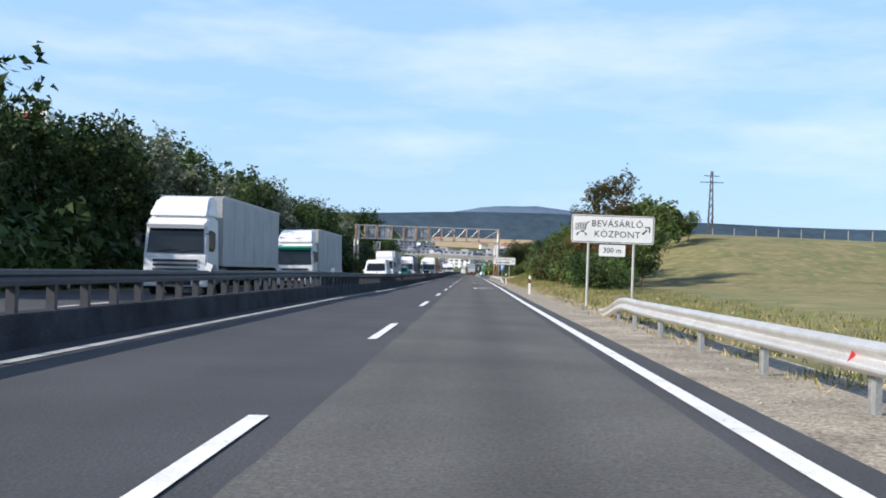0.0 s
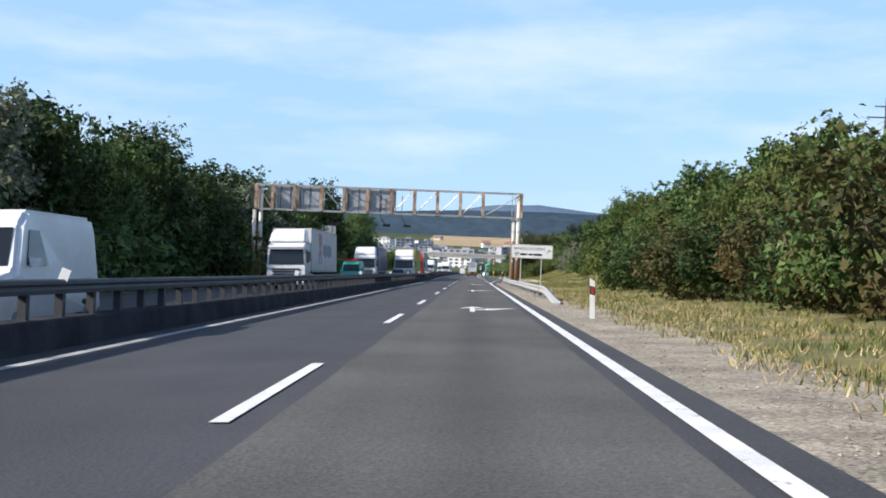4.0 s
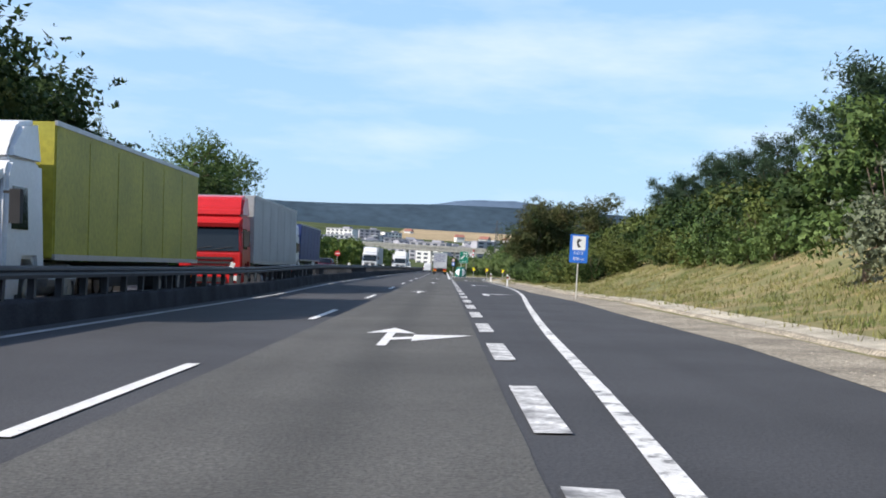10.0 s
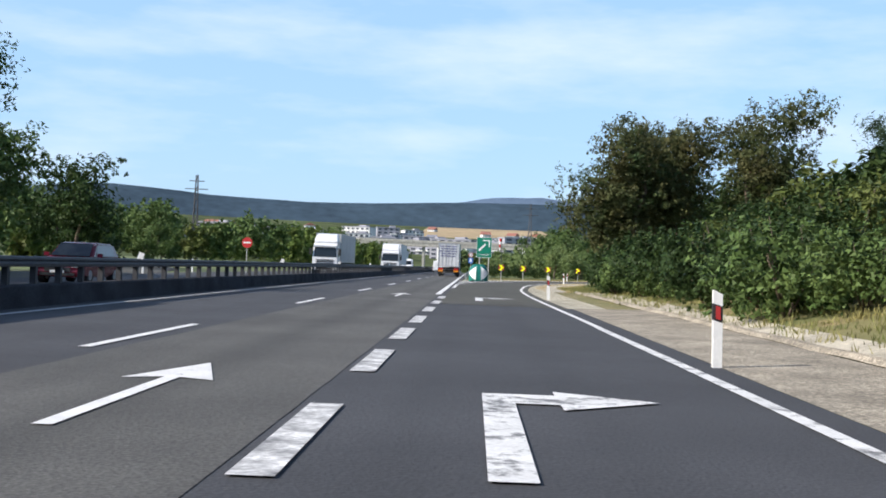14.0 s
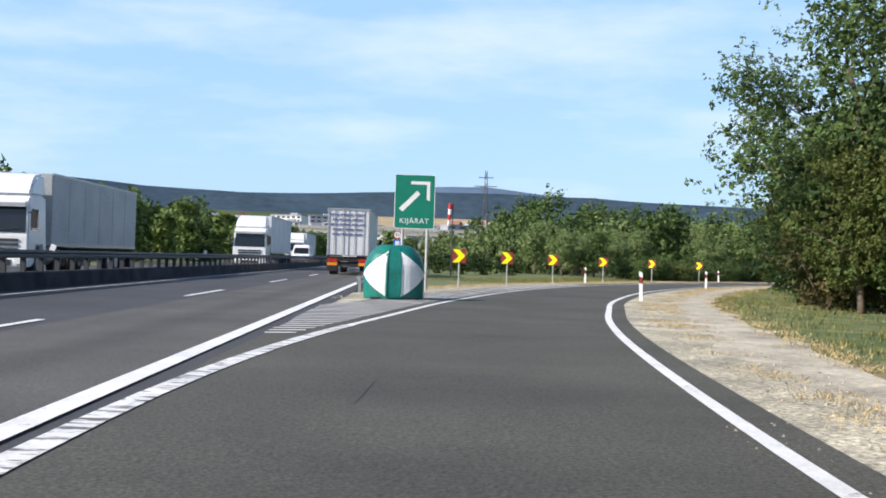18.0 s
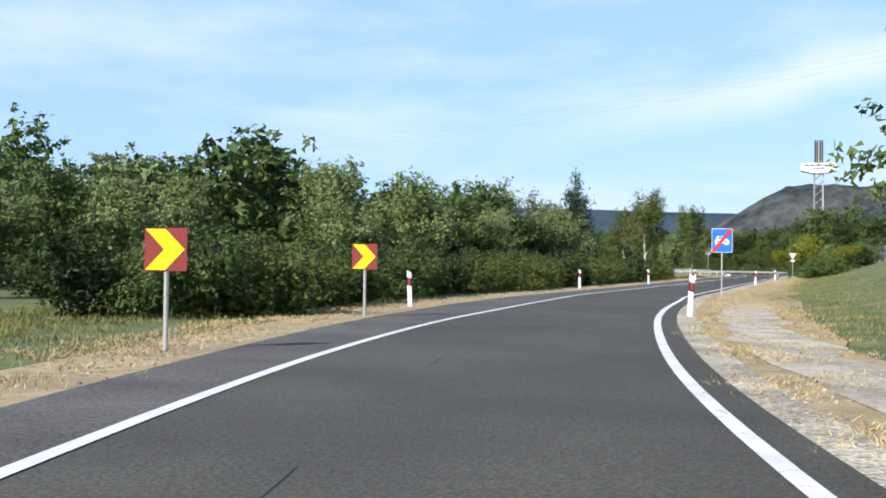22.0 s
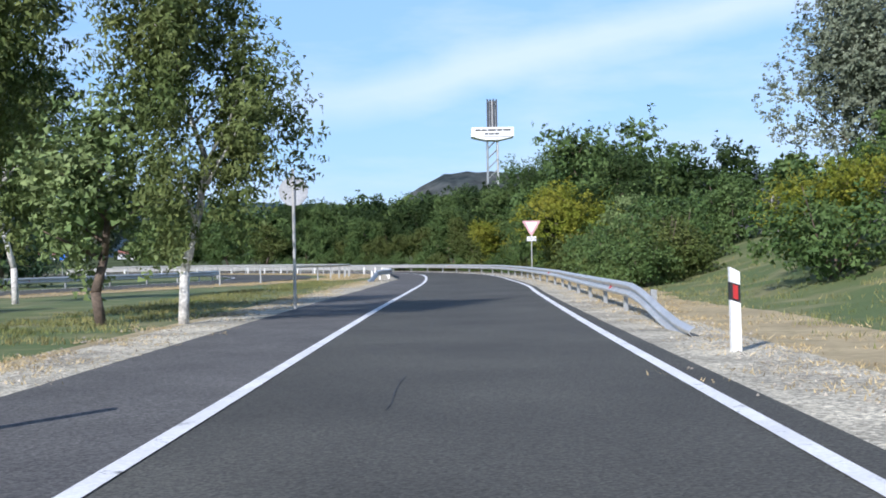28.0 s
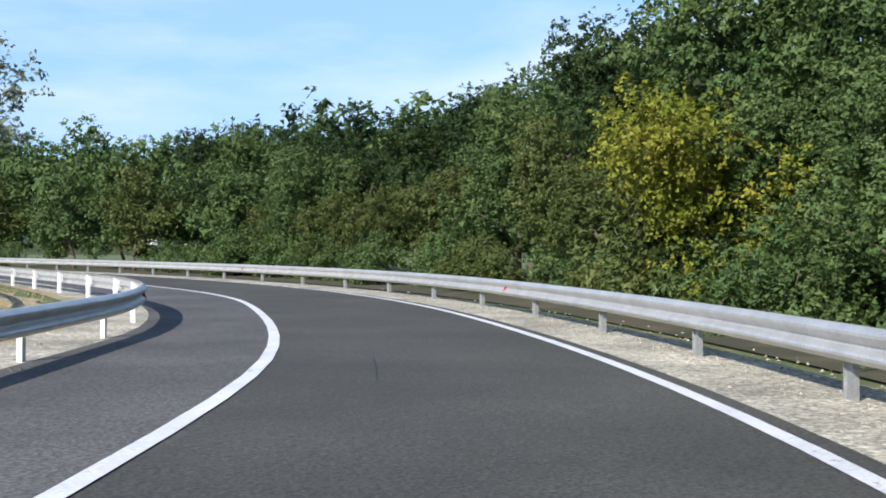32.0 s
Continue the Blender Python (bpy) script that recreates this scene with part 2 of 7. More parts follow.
wear(M_paint, (0.13, 0.13, 0.13), 0.60, 0.70, 5.0)
# grey stands for dirt and, painted in with it, the median rail's shade
M_paint_dimmed = mat("road_paint_dirt_and_shade", (0.42, 0.42, 0.41), 0.75, var=0.2, scale=1.2, fine=20, bump=0.2)
M_paint_arrow = mat("road_paint_arrow", (0.74, 0.74, 0.72), 0.7, var=0.12, scale=1.5, fine=25, bump=0.2)
wear(M_paint_arrow, (0.16, 0.16, 0.16), 0.52, 0.62, 3.2, (1, 1, 1))
M_paint_worn = mat("road_paint_worn", (0.30, 0.30, 0.30), 0.75, var=0.35, scale=3.0, fine=18, color2=(0.85, 0.85, 0.83))
M_paint_comb = mat("road_paint_comb", (0.76, 0.76, 0.74), 0.7, var=0.10, scale=1.5, fine=25, bump=0.2)
wear(M_paint_comb, (0.09, 0.09, 0.09), 0.50, 0.58, 2.2, (1, 3.2, 1))
M_gravel = mat("gravel", (0.33, 0.29, 0.225), 0.95, var=0.3, scale=0.8, fine=16, bump=0.9)
M_gravel_pale = mat("pale_gravel", (0.47, 0.43, 0.325), 0.95, var=0.34, scale=0.7, fine=14, bump=0.9)


def rusted(m, rust, pale, height, soft):
    """Paint that has flaked off to rust, in blotches that thin out up the column."""
    t = m.node_tree
    b = t.nodes["Principled BSDF"]
    src = b.inputs["Base Color"].links[0].from_socket
    co, sep, mp, n, n2, add, r, rr, mx = (t.nodes.new(k) for k in ("ShaderNodeTexCoord", "ShaderNodeSeparateXYZ", "ShaderNodeMapping", "ShaderNodeTexNoise", "ShaderNodeTexNoise", "ShaderNodeMath", "ShaderNodeMapRange", "ShaderNodeMix", "ShaderNodeMix"))
    mp.inputs["Scale"].default_value = (1, 1, 0.45)
    n.inputs["Scale"].default_value, n.inputs["Detail"].default_value, n.inputs["Roughness"].default_value = 2.6, 7, 0.6
    n2.inputs["Scale"].default_value, n2.inputs["Detail"].default_value = 7.0, 5
    add.operation, add.inputs[1].default_value = "MULTIPLY_ADD", soft
    r.inputs[1].default_value, r.inputs[2].default_value = height - 0.12, height + 0.12
    r.inputs[3].default_value, r.inputs[4].default_value = 1.0, 0.0
    rr.data_type = mx.data_type = "RGBA"
    rr.inputs[6].default_value, rr.inputs[7].default_value = (*rust, 1), (*pale, 1)
    t.links.new(co.outputs["Object"], mp.inputs[0])
    t.links.new(co.outputs["Object"], sep.inputs[0])
    for q in (n, n2):
        t.links.new(mp.outputs[0], q.inputs["Vector"])
    t.links.new(n.outputs["Fac"], add.inputs[0])
    t.links.new(sep.outputs[2], add.inputs[2])
    t.links.new(add.outputs[0], r.inputs[0])
    t.links.new(n2.outputs["Fac"], rr.inputs[0])
    t.links.new(r.outputs[0], mx.inputs[0])
    t.links.new(src, mx.inputs[6])
    t.links.new(rr.outputs[2], mx.inputs[7])
    t.links.new(mx.outputs[2], b.inputs["Base Color"])


pebbled(M_shoulder, 48, 0.6, 1.5)
pebbled(M_gravel, 34, 0.5, 1.35)
pebbled(M_gravel_pale, 30, 0.5, 1.32)
M_soil = mat("dry_soil", (0.45, 0.41, 0.325), 0.95, var=0.3, scale=0.9, fine=14, bump=0.8)
M_concrete = mat("concrete", (0.40, 0.38, 0.34), 0.9, var=0.18, scale=1.0, fine=30, bump=0.4)
# concrete near black: the shade on the wall's visible face is in the colour
M_barrier = mat("barrier_concrete_shaded", (0.045, 0.047, 0.055), 0.9, var=0.3, scale=0.9, fine=30, bump=0.4, spec=0.08)
M_steel = mat("galvanised_steel", (0.60, 0.59, 0.56), 0.4, 0.5, var=0.1, scale=2.5, fine=30, bump=0.08)
# also the median rail's steel, darkened for its shaded side
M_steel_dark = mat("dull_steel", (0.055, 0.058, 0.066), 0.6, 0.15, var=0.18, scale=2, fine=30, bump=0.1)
M_post = mat("post_steel", (0.42, 0.43, 0.42), 0.5, 0.6, var=0.15, scale=2, fine=30, bump=0.1)
M_rust = mat("rusty_steel", (0.24, 0.12, 0.06), 0.85, 0.1, var=0.3, scale=1.8, fine=22, color2=(0.50, 0.40, 0.31), bump=0.4)
M_column = mat("column_paint", (0.68, 0.67, 0.63), 0.55, 0.05, var=0.1, scale=1.4, fine=14, color2=(0.60, 0.56, 0.50), bump=0.1)
rusted(M_column, (0.15, 0.065, 0.028), (0.42, 0.25, 0.13), 9.4, 12.0)
M_galv = mat("gantry_paint", (0.55, 0.54, 0.51), 0.6, 0.2, var=0.15, scale=0.9, fine=18, color2=(0.40, 0.27, 0.18))
M_white = mat("white_plastic", (0.80, 0.80, 0.78), 0.5, var=0.06, scale=3, fine=20)
M_black = mat("black_plastic", (0.025, 0.022, 0.022), 0.5, var=0.2, scale=4)
M_reflector = mat("red_reflector", (0.45, 0.03, 0.03), 0.35, var=0.1, scale=6)
M_sign_back = mat("sign_back", (0.56, 0.58, 0.59), 0.5, metal=0.2, var=0.03, scale=1.5, fine=15, bump=0.02)
M_sign_w = mat("sign_white", (0.82, 0.82, 0.80), 0.45, var=0.05, scale=2, fine=20, bump=0.02)
M_sign_back = mat("sign_aluminium", (0.42, 0.44, 0.46), 0.5, 0.5, var=0.12, scale=1.5, fine=20)
M_sign_green = mat("sign_green", (0.0, 0.20, 0.125), 0.4, var=0.08, scale=2, bump=0.02)
M_sign_blue = mat("sign_blue", (0.02, 0.16, 0.62), 0.4, var=0.08, scale=2, bump=0.02)
M_sign_red = mat("sign_red", (0.55, 0.035, 0.035), 0.4, var=0.1, scale=2, bump=0.02)
M_sign_pink = mat("sign_faded_red", (0.62, 0.36, 0.36), 0.5, var=0.15, scale=3, bump=0.02)
M_sign_ink = mat("sign_black", (0.015, 0.015, 0.017), 0.5, var=0.1, scale=2, bump=0.02)
M_chev_y = mat("fluorescent_yellow", (0.80, 0.90, 0.0), 0.4, var=0.04, scale=2, bump=0.02)
M_chev_r = mat("chevron_dark_red", (0.26, 0.03, 0.03), 0.45, var=0.12, scale=2, bump=0.02)
M_teal = mat("green_polymer", (0.0, 0.16, 0.13), 0.45, var=0.15, scale=2, fine=15, bump=0.1)
M_bark = mat("bark", (0.12, 0.09, 0.065), 0.9, var=0.3, scale=2.5, fine=14, bump=0.8)
M_bark_birch = mat("birch_bark", (0.55, 0.53, 0.48), 0.85, var=0.3, scale=2.5, fine=10, bump=0.5)
L_dark = leaf_mat("leaf_dark", (0.026, 0.053, 0.018), (0.054, 0.085, 0.026))
L_mid = leaf_mat("leaf_mid", (0.066, 0.120, 0.036), (0.122, 0.176, 0.056))
L_grey = leaf_mat("leaf_silver", (0.143, 0.175, 0.110), (0.246, 0.272, 0.188))
L_olive = leaf_mat("leaf_olive", (0.074, 0.108, 0.028), (0.135, 0.155, 0.046))
L_yellow = leaf_mat("leaf_yellowing", (0.150, 0.200, 0.022), (0.290, 0.270, 0.038))
L_brown = leaf_mat("leaf_browning", (0.056, 0.070, 0.025), (0.111, 0.081, 0.033))
L_young = leaf_mat("leaf_young", (0.140, 0.210, 0.072), (0.230, 0.285, 0.115))
L_locust = leaf_mat("leaf_locust", (0.046, 0.082, 0.030), (0.105, 0.098, 0.040))
L_rust = leaf_mat("leaf_rust", (0.110, 0.066, 0.024), (0.170, 0.088, 0.034))
L_fir = leaf_mat("needles", (0.026, 0.055, 0.028), (0.050, 0.080, 0.044))
L_birch = leaf_mat("leaf_birch", (0.092, 0.135, 0.040), (0.165, 0.190, 0.062))
L_spring = leaf_mat("leaf_bright", (0.104, 0.169, 0.038), (0.169, 0.221, 0.065))
# haze of distance is painted into the hills as a blue tint
M_hill = mat("hazed_wooded_hill", (0.050, 0.078, 0.105), 1.0, var=0.16, scale=0.004, fine=0.03, bump=0, spec=0.0)
M_hill_far = mat("hazed_far_hill", (0.115, 0.165, 0.235), 1.0, var=0.08, scale=0.003, fine=0.02, bump=0, spec=0.0)
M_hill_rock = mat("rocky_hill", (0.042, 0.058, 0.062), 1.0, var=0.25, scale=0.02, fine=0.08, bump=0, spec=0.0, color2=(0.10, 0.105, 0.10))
M_field = mat("stubble_field", (0.42, 0.33, 0.21), 1.0, var=0.15, scale=0.01, fine=0.08, bump=0, spec=0.0)


# ---- form of the land ----
def tilt(y):
    """The carriageways' crossfall, in degrees, along the motorway."""
    return float(np.interp(y, [0, 60, 110, 145, 320, 345, 400], [.8, .8, .9, 2.3, 2.4, .6, 0]))


def smooth(a, b, v):
    t = min(1.0, max(0.0, (v - a) / (b - a)))
    return t * t * (3 - 2 * t)


def base(x, y):
    """Height of the roads' own surface."""
    return min(9.0, max(-16.0, x)) * math.tan(radians(tilt(y)))


RAMP_L = [(1.96, 425), (1.95, 433), (1.99, 441.01), (2.56, 448.01), (3.8, 456.31), (4.29, 459.52), (5.14, 464.53), (7.3, 474.82), (9.53, 483.22), (12.37, 491.81), (15.59, 499.8), (18.36, 505.72), (21.25, 511.67), (24.15, 517.08), (28.07, 523.59), (32.43, 529.99), (37.91, 537.79), (43.27, 545.11), (51.87, 555.41), (59.99, 565.29), (66.52, 572.98), (80.03, 589.57), (93.56, 606.33), (102.56, 617.33), (111.63, 628.48), (118.33, 637.1), (124.94, 645.93), (130.76, 654.5), (135.04, 663.99), (137.51, 671.99), (138.6, 682), (138.6, 694), (136.8, 708), (133, 722), (127, 736)]
RAMP_R = [(5.82, 360), (5.81, 383), (5.74, 396), (5.66, 412), (5.85, 425), (6.2, 431.99), (6.71, 440.49), (7.47, 449.19), (8.31, 455.99), (9.24, 461.59), (10.4, 467.99), (12.22, 475.6), (13.96, 481.88), (16.01, 487.96), (19.07, 496.03), (22.46, 503.93), (26.62, 512.19), (31.94, 521.23), (36.75, 528.63), (42.3, 536.4), (46.21, 541.8), (53.94, 551.25), (63.5, 563.08), (70.99, 572.19), (79.04, 581.85), (91.53, 597.16), (103.73, 611.85), (110.5, 619.9), (119.3, 631.13), (124.86, 638.49), (131.9, 648.84), (137.18, 659.46), (140.46, 668.58), (142.34, 678), (143.02, 690), (142.21, 704), (139.51, 720), (134.01, 737)]


def dense(pts, step=1.5):
    """A smooth line through the points, at even steps."""
    out = []
    P = [Vector((*p, 0)) for p in pts]
    P = [2 * P[0] - P[1]] + P + [2 * P[-1] - P[-2]]
    for i in range(1, len(P) - 2):
        n = max(1, int((P[i + 1] - P[i]).length / step))
        for k in range(n):
            t = k / n
            out.append(0.5 * ((2 * P[i]) + (P[i + 1] - P[i - 1]) * t + (2 * P[i - 1] - 5 * P[i] + 4 * P[i + 1] - P[i + 2]) * t * t + (3 * P[i] - P[i - 1] - 3 * P[i + 1] + P[i + 2]) * t ** 3))
    out.append(P[-2])
    return [(p.x, p.y) for p in out]


def shifted(line, d):
    """The line moved d metres to its right."""
    out = []
    for i, (x, y) in enumerate(line):
        a, b = line[max(0, i - 1)], line[min(len(line) - 1, i + 1)]
        dx, dy = b[0] - a[0], b[1] - a[1]
        n = math.hypot(dx, dy) or 1
        out.append((x + d * dy / n, y - d * dx / n))
    return out


LINE_L, LINE_R = dense(RAMP_L), dense(RAMP_R)
RL, RR = np.array(LINE_L), np.array(LINE_R)


def ramp_side(x, y):
    """Metres to the right of the ramp's right-hand line (negative to its left), and metres along it."""
    d = np.hypot(RR[:, 0] - x, RR[:, 1] - y)
    i = int(d.argmin())
    a, b = RR[max(0, i - 1)], RR[min(len(RR) - 1, i + 1)]
    t = (b - a) / np.hypot(*(b - a))
    return float((x - RR[i, 0]) * t[1] - (y - RR[i, 1]) * t[0]), i * 1.5


def land(x, y):
    """Height of the ground."""
    z = base(x, y) * (1 - smooth(30, 80, abs(x)))
    if y > 330 and x > 4:
        s, along = ramp_side(x, y)
    else:
        s, along = x - 5.8, y - 360
    # right-hand cutting beside the motorway
    cut = smooth(150, 235, y) * (1 - smooth(395, 445, y))
    if x > 2:
        z += cut * 7.5 * smooth(7.5, 30, x) * (1 - 0.85 * smooth(55, 170, x)) - 0.15 * smooth(3.2, 4.6, x) * (1 - smooth(5, 7, x)) * (1 - smooth(180, 230, y))
    # meadow at the start
    z += (1 - smooth(110, 170, y)) * (0.9 * smooth(14, 60, x) - 0.35 * smooth(3.6, 6.0, x) * (1 - smooth(9, 16, x))) if x > 3 else 0
    # bank to the right of the ramp, crowned by the wall
    if y > 440 and x > 10:
        bank = smooth(148, 185, along) * (1 - smooth(288, 312, along))
        z += bank * 2.3 * smooth(3.5, 14, s) * (1 - 0.8 * smooth(35, 110, s))
    # left side
    z += 1.6 * smooth(-20, -34, x) * (1 - smooth(330, 380, y)) if x < -19 else 0
    # far country rises
    far = math.hypot(x, y - 300)
    low = 1 - 0.85 * smooth(0.06, 0.2, x / max(far, 1)) * (1 - smooth(0.5, 0.7, x / max(far, 1)))
    z += 36 * low * smooth(650, 1500, far) * smooth(-0.3, 0.6, (y - 300) / max(far, 1)) + 45 * low * smooth(1400, 2300, far)
    return z


# ---- mesh helpers ----
class Geo:
    """Gathers faces for one mesh."""

    def __init__(self):
        self.v, self.f, self.m = [], [], []

    def add(self, verts, faces, slot=0):
        n = len(self.v)
        self.v.extend(tuple(p) for p in verts)
        self.f.extend(tuple(n + i for i in q) for q in faces)
        self.m.extend([slot] * len(faces))
        return self

    def box(self, c, s, m=None, taper=1.0, slot=0):
        """A box with centre c and size s; taper narrows its top."""
        x, y, z = (k / 2 for k in s)
        q = [(-x, -y, -z), (x, -y, -z), (x, y, -z), (-x, y, -z), (-x * taper, -y * taper, z), (x * taper, -y * taper, z), (x * taper, y * taper, z), (-x * taper, y * taper, z)]
        q = [Vector(p) for p in q]
        if m is not None:
            q = [m @ p for p in q]
        return self.add([p + Vector(c) for p in q], [(3, 2, 1, 0), (4, 5, 6, 7), (0, 1, 5, 4), (1, 2, 6, 5), (2, 3, 7, 6), (3, 0, 4, 7)], slot)

    def rod(self, a, b, r0, r1=None, n=8, slot=0):
        """A round bar from a to b, closed at both ends."""
        a, b, r1 = Vector(a), Vector(b), r0 if r1 is None else r1
        q = (b - a).to_track_quat("Z", "Y")
        ring = [q @ Vector((math.cos(k * 2 * math.pi / n), math.sin(k * 2 * math.pi / n), 0)) for k in range(n)]
        v = [a + p * r0 for p in ring] + [b + p * r1 for p in ring]
        return self.add(v, [(k, (k + 1) % n, n + (k + 1) % n, n + k) for k in range(n)] + [tuple(range(n))[::-1], tuple(range(n, 2 * n))], slot)

    def prism(self, outline, thick, m=None, slot=0):
        """A flat outline (x, z) given depth along y, from 0 to thick."""
        n = len(outline)
        v = [Vector((x, 0, z)) for x, z in outline] + [Vector((x, thick, z)) for x, z in outline]
        if m is not None:
            v = [m @ p for p in v]
        return self.add(v, [tuple(range(n)), tuple(range(n, 2 * n))[::-1]] + [((k + 1) % n, k, n + k, n + (k + 1) % n) for k in range(n)], slot)

    def sweep(self, profile, path, closed=False, slot=0):
        """A profile of (across, up) carried along a path of (x, y, z)."""
        n, first = len(profile), True
        rings = []
        for i, p in enumerate(path):
            a, b = path[max(0, i - 1)], path[min(len(path) - 1, i + 1)]
            dx, dy = b[0] - a[0], b[1] - a[1]
            k = math.hypot(dx, dy) or 1
            rings.append([(p[0] + u * dy / k, p[1] - u * dx / k, p[2] + w) for u, w in profile])
        v = [q for r in rings for q in r]
        e = n if closed else n - 1
        f = [(i * n + j, i * n + (j + 1) % n, (i + 1) * n + (j + 1) % n, (i + 1) * n + j) for i in range(len(path) - 1) for j in range(e)]
        if closed:
            f += [tuple(range(n))[::-1], tuple(range(len(v) - n, len(v)))]
        return self.add(v, f, slot)

    def mesh(self, name, *mats, smooth=False):
        me = bpy.data.meshes.new(name)
        me.from_pydata(self.v, [], self.f)
        for m in mats:
            me.materials.append(m)
        if len(mats) > 1:
            me.polygons.foreach_set("material_index", self.m)
        if smooth:
            me.polygons.foreach_set("use_smooth", [True] * len(self.f))
        me.update()
        return me


def part(name, g, material, parent, label="", smooth=False):
    mats = material if isinstance(material, (list, tuple)) else [material]
    ob = new(name, g.mesh(name, *mats, smooth=smooth) if isinstance(g, Geo) else g)
    ob.parent = parent
    if label:
        ob["label"] = label
    return ob


def thing(name, label, category, group="", at=None):
    e = new(name)
    e.empty_display_size = 0.3
    tagged(e, label, category, group)
    if at is not None:
        e.matrix_world = at
    return e


def structure(name, g, material, label="", smooth=False):
    mats = material if isinstance(material, (list, tuple)) else [material]
    return tagged(new(name, g.mesh(name, *mats, smooth=smooth)), label, kind="structure")


def rounded(w, h, r, n=4):
    """Outline (x, z) of a rounded rectangle round the origin."""
    out = []
    for cx, cz, a in ((w / 2 - r, h / 2 - r, 0), (-w / 2 + r, h / 2 - r, 90), (-w / 2 + r, -h / 2 + r, 180), (w / 2 - r, -h / 2 + r, 270)):
        out += [(cx + r * math.cos(radians(a + 90 * k / n)), cz + r * math.sin(radians(a + 90 * k / n))) for k in range(n + 1)]
    return out


def ribbon(left, right, lift, g=None, height=base):
    """A strip between two lines of equal count, laid on the land."""
    g = g or Geo()
    v = [p for a, b in zip(left, right) for p in ((a[0], a[1], height(*a) + lift), (b[0], b[1], height(*b) + lift))]
    return g.add(v, [(2 * i, 2 * i + 1, 2 * i + 3, 2 * i + 2) for i in range(len(left) - 1)])


def straight(x, y0, y1, step=6.0):
    n = max(1, int(abs(y1 - y0) / step))
    return [(x, y0 + (y1 - y0) * k / n) for k in range(n + 1)]


def resample(line, n):
    p = np.array(line)
    s = np.r_[0, np.cumsum(np.hypot(*np.diff(p, axis=0).T))]
    t = np.linspace(0, s[-1], n)
    return list(zip(np.interp(t, s, p[:, 0]), np.interp(t, s, p[:, 1])))


def clipped(line, y0, y1):
    return [p for p in line if y0 <= p[1] <= y1]


# ---- ground: one sheet to the horizon ----
def spread(a, b, step, far, grow=1.45):
    out, s = list(np.arange(a, b + 0.01, step)), step
    p, lo = b, a
    s1 = s2 = step
    while p < far:
        s1 *= grow
        p += s1
        out.append(p)
    while lo > -far:
        s2 *= grow
        lo -= s2
        out.insert(0, lo)
    return out


def grass_mat(name, c1, c2, c3, scale):
    """Turf: patches of three colours with straw flecks."""
    m = mat(name, c1, 0.95, var=0.12, scale=scale, fine=7, color2=c2, bump=0.7)
    t = m.node_tree
    b = t.nodes["Principled BSDF"]
    src = b.inputs["Base Color"].links[0].from_socket
    n, r, mx = t.nodes.new("ShaderNodeTexNoise"), t.nodes.new("ShaderNodeMapRange"), t.nodes.new("ShaderNodeMix")
    co = t.nodes.new("ShaderNodeTexCoord")
    n.inputs["Scale"].default_value, n.inputs["Detail"].default_value = scale * 4.3, 6
    r.inputs[1].default_value, r.inputs[2].default_value = 0.48, 0.72
    mx.data_type = "RGBA"
    mx.inputs[7].default_value = (*c3, 1)
    t.links.new(co.outputs["Object"], n.inputs["Vector"])
    t.links.new(n.outputs["Fac"], r.inputs[0])
    t.links.new(r.outputs[0], mx.inputs[0])
    t.links.new(src, mx.inputs[6])
    t.links.new(mx.outputs[2], b.inputs["Base Color"])
    return m


M_meadow = grass_mat("meadow", (0.13, 0.15, 0.045), (0.21, 0.19, 0.075), (0.31, 0.25, 0.12), 0.11)
M_lawn = grass_mat("lawn", (0.080, 0.128, 0.033), (0.130, 0.158, 0.050), (0.225, 0.210, 0.095), 0.16)
M_bankgrass = grass_mat("bank_grass", (0.12, 0.145, 0.042), (0.21, 0.185, 0.075), (0.32, 0.235, 0.12), 0.22)
# woodland soil with the trees' shade painted into its dark colours
M_shade = grass_mat("shaded_woodland_floor", (0.06, 0.06, 0.03), (0.09, 0.08, 0.04), (0.13, 0.11, 0.06), 0.2)
M_country = mat("far_country", (0.085, 0.105, 0.055), 1.0, var=0.25, scale=0.006, fine=0.05, bump=0, spec=0)
gx, gy = spread(-44, 170, 2.4, 4700), spread(30, 780, 3.6, 4700)
g = Geo()
V = [(x, y, land(x, y)) for y in gy for x in gx]
nx = len(gx)
F, S = [], []
for j in range(len(gy) - 1):
    for i in range(nx - 1):
        F.append((j * nx + i, j * nx + i + 1, (j + 1) * nx + i + 1, (j + 1) * nx + i))
        x, y = (gx[i] + gx[i + 1]) / 2, (gy[j] + gy[j + 1]) / 2
        far = math.hypot(x, y - 300)
        wob = 26 * noise.noise((x * .021, y * .021, 4)) + 9 * noise.noise((x * .09, y * .09, 2))
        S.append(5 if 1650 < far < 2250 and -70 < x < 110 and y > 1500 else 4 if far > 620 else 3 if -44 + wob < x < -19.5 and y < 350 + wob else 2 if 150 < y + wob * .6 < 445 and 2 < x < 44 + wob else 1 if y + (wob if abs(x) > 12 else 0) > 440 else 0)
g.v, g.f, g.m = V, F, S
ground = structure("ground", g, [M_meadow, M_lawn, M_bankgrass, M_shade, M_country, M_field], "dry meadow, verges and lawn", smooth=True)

# ---- carriageways ----
g = Geo()
right_edge = [(2.35, 20), (2.35, 240), (2.45, 266), (2.6, 270.3), (5.0, 272.6), (5.25, 277), (5.6, 287), (5.95, 294), (5.97, 308), (6.1, 318), (6.2, 330), (6.35, 350), (6.35, 396)]
re = resample(right_edge, 420)
ribbon([(-6.5, y) for _, y in re], re, 0.03, g)
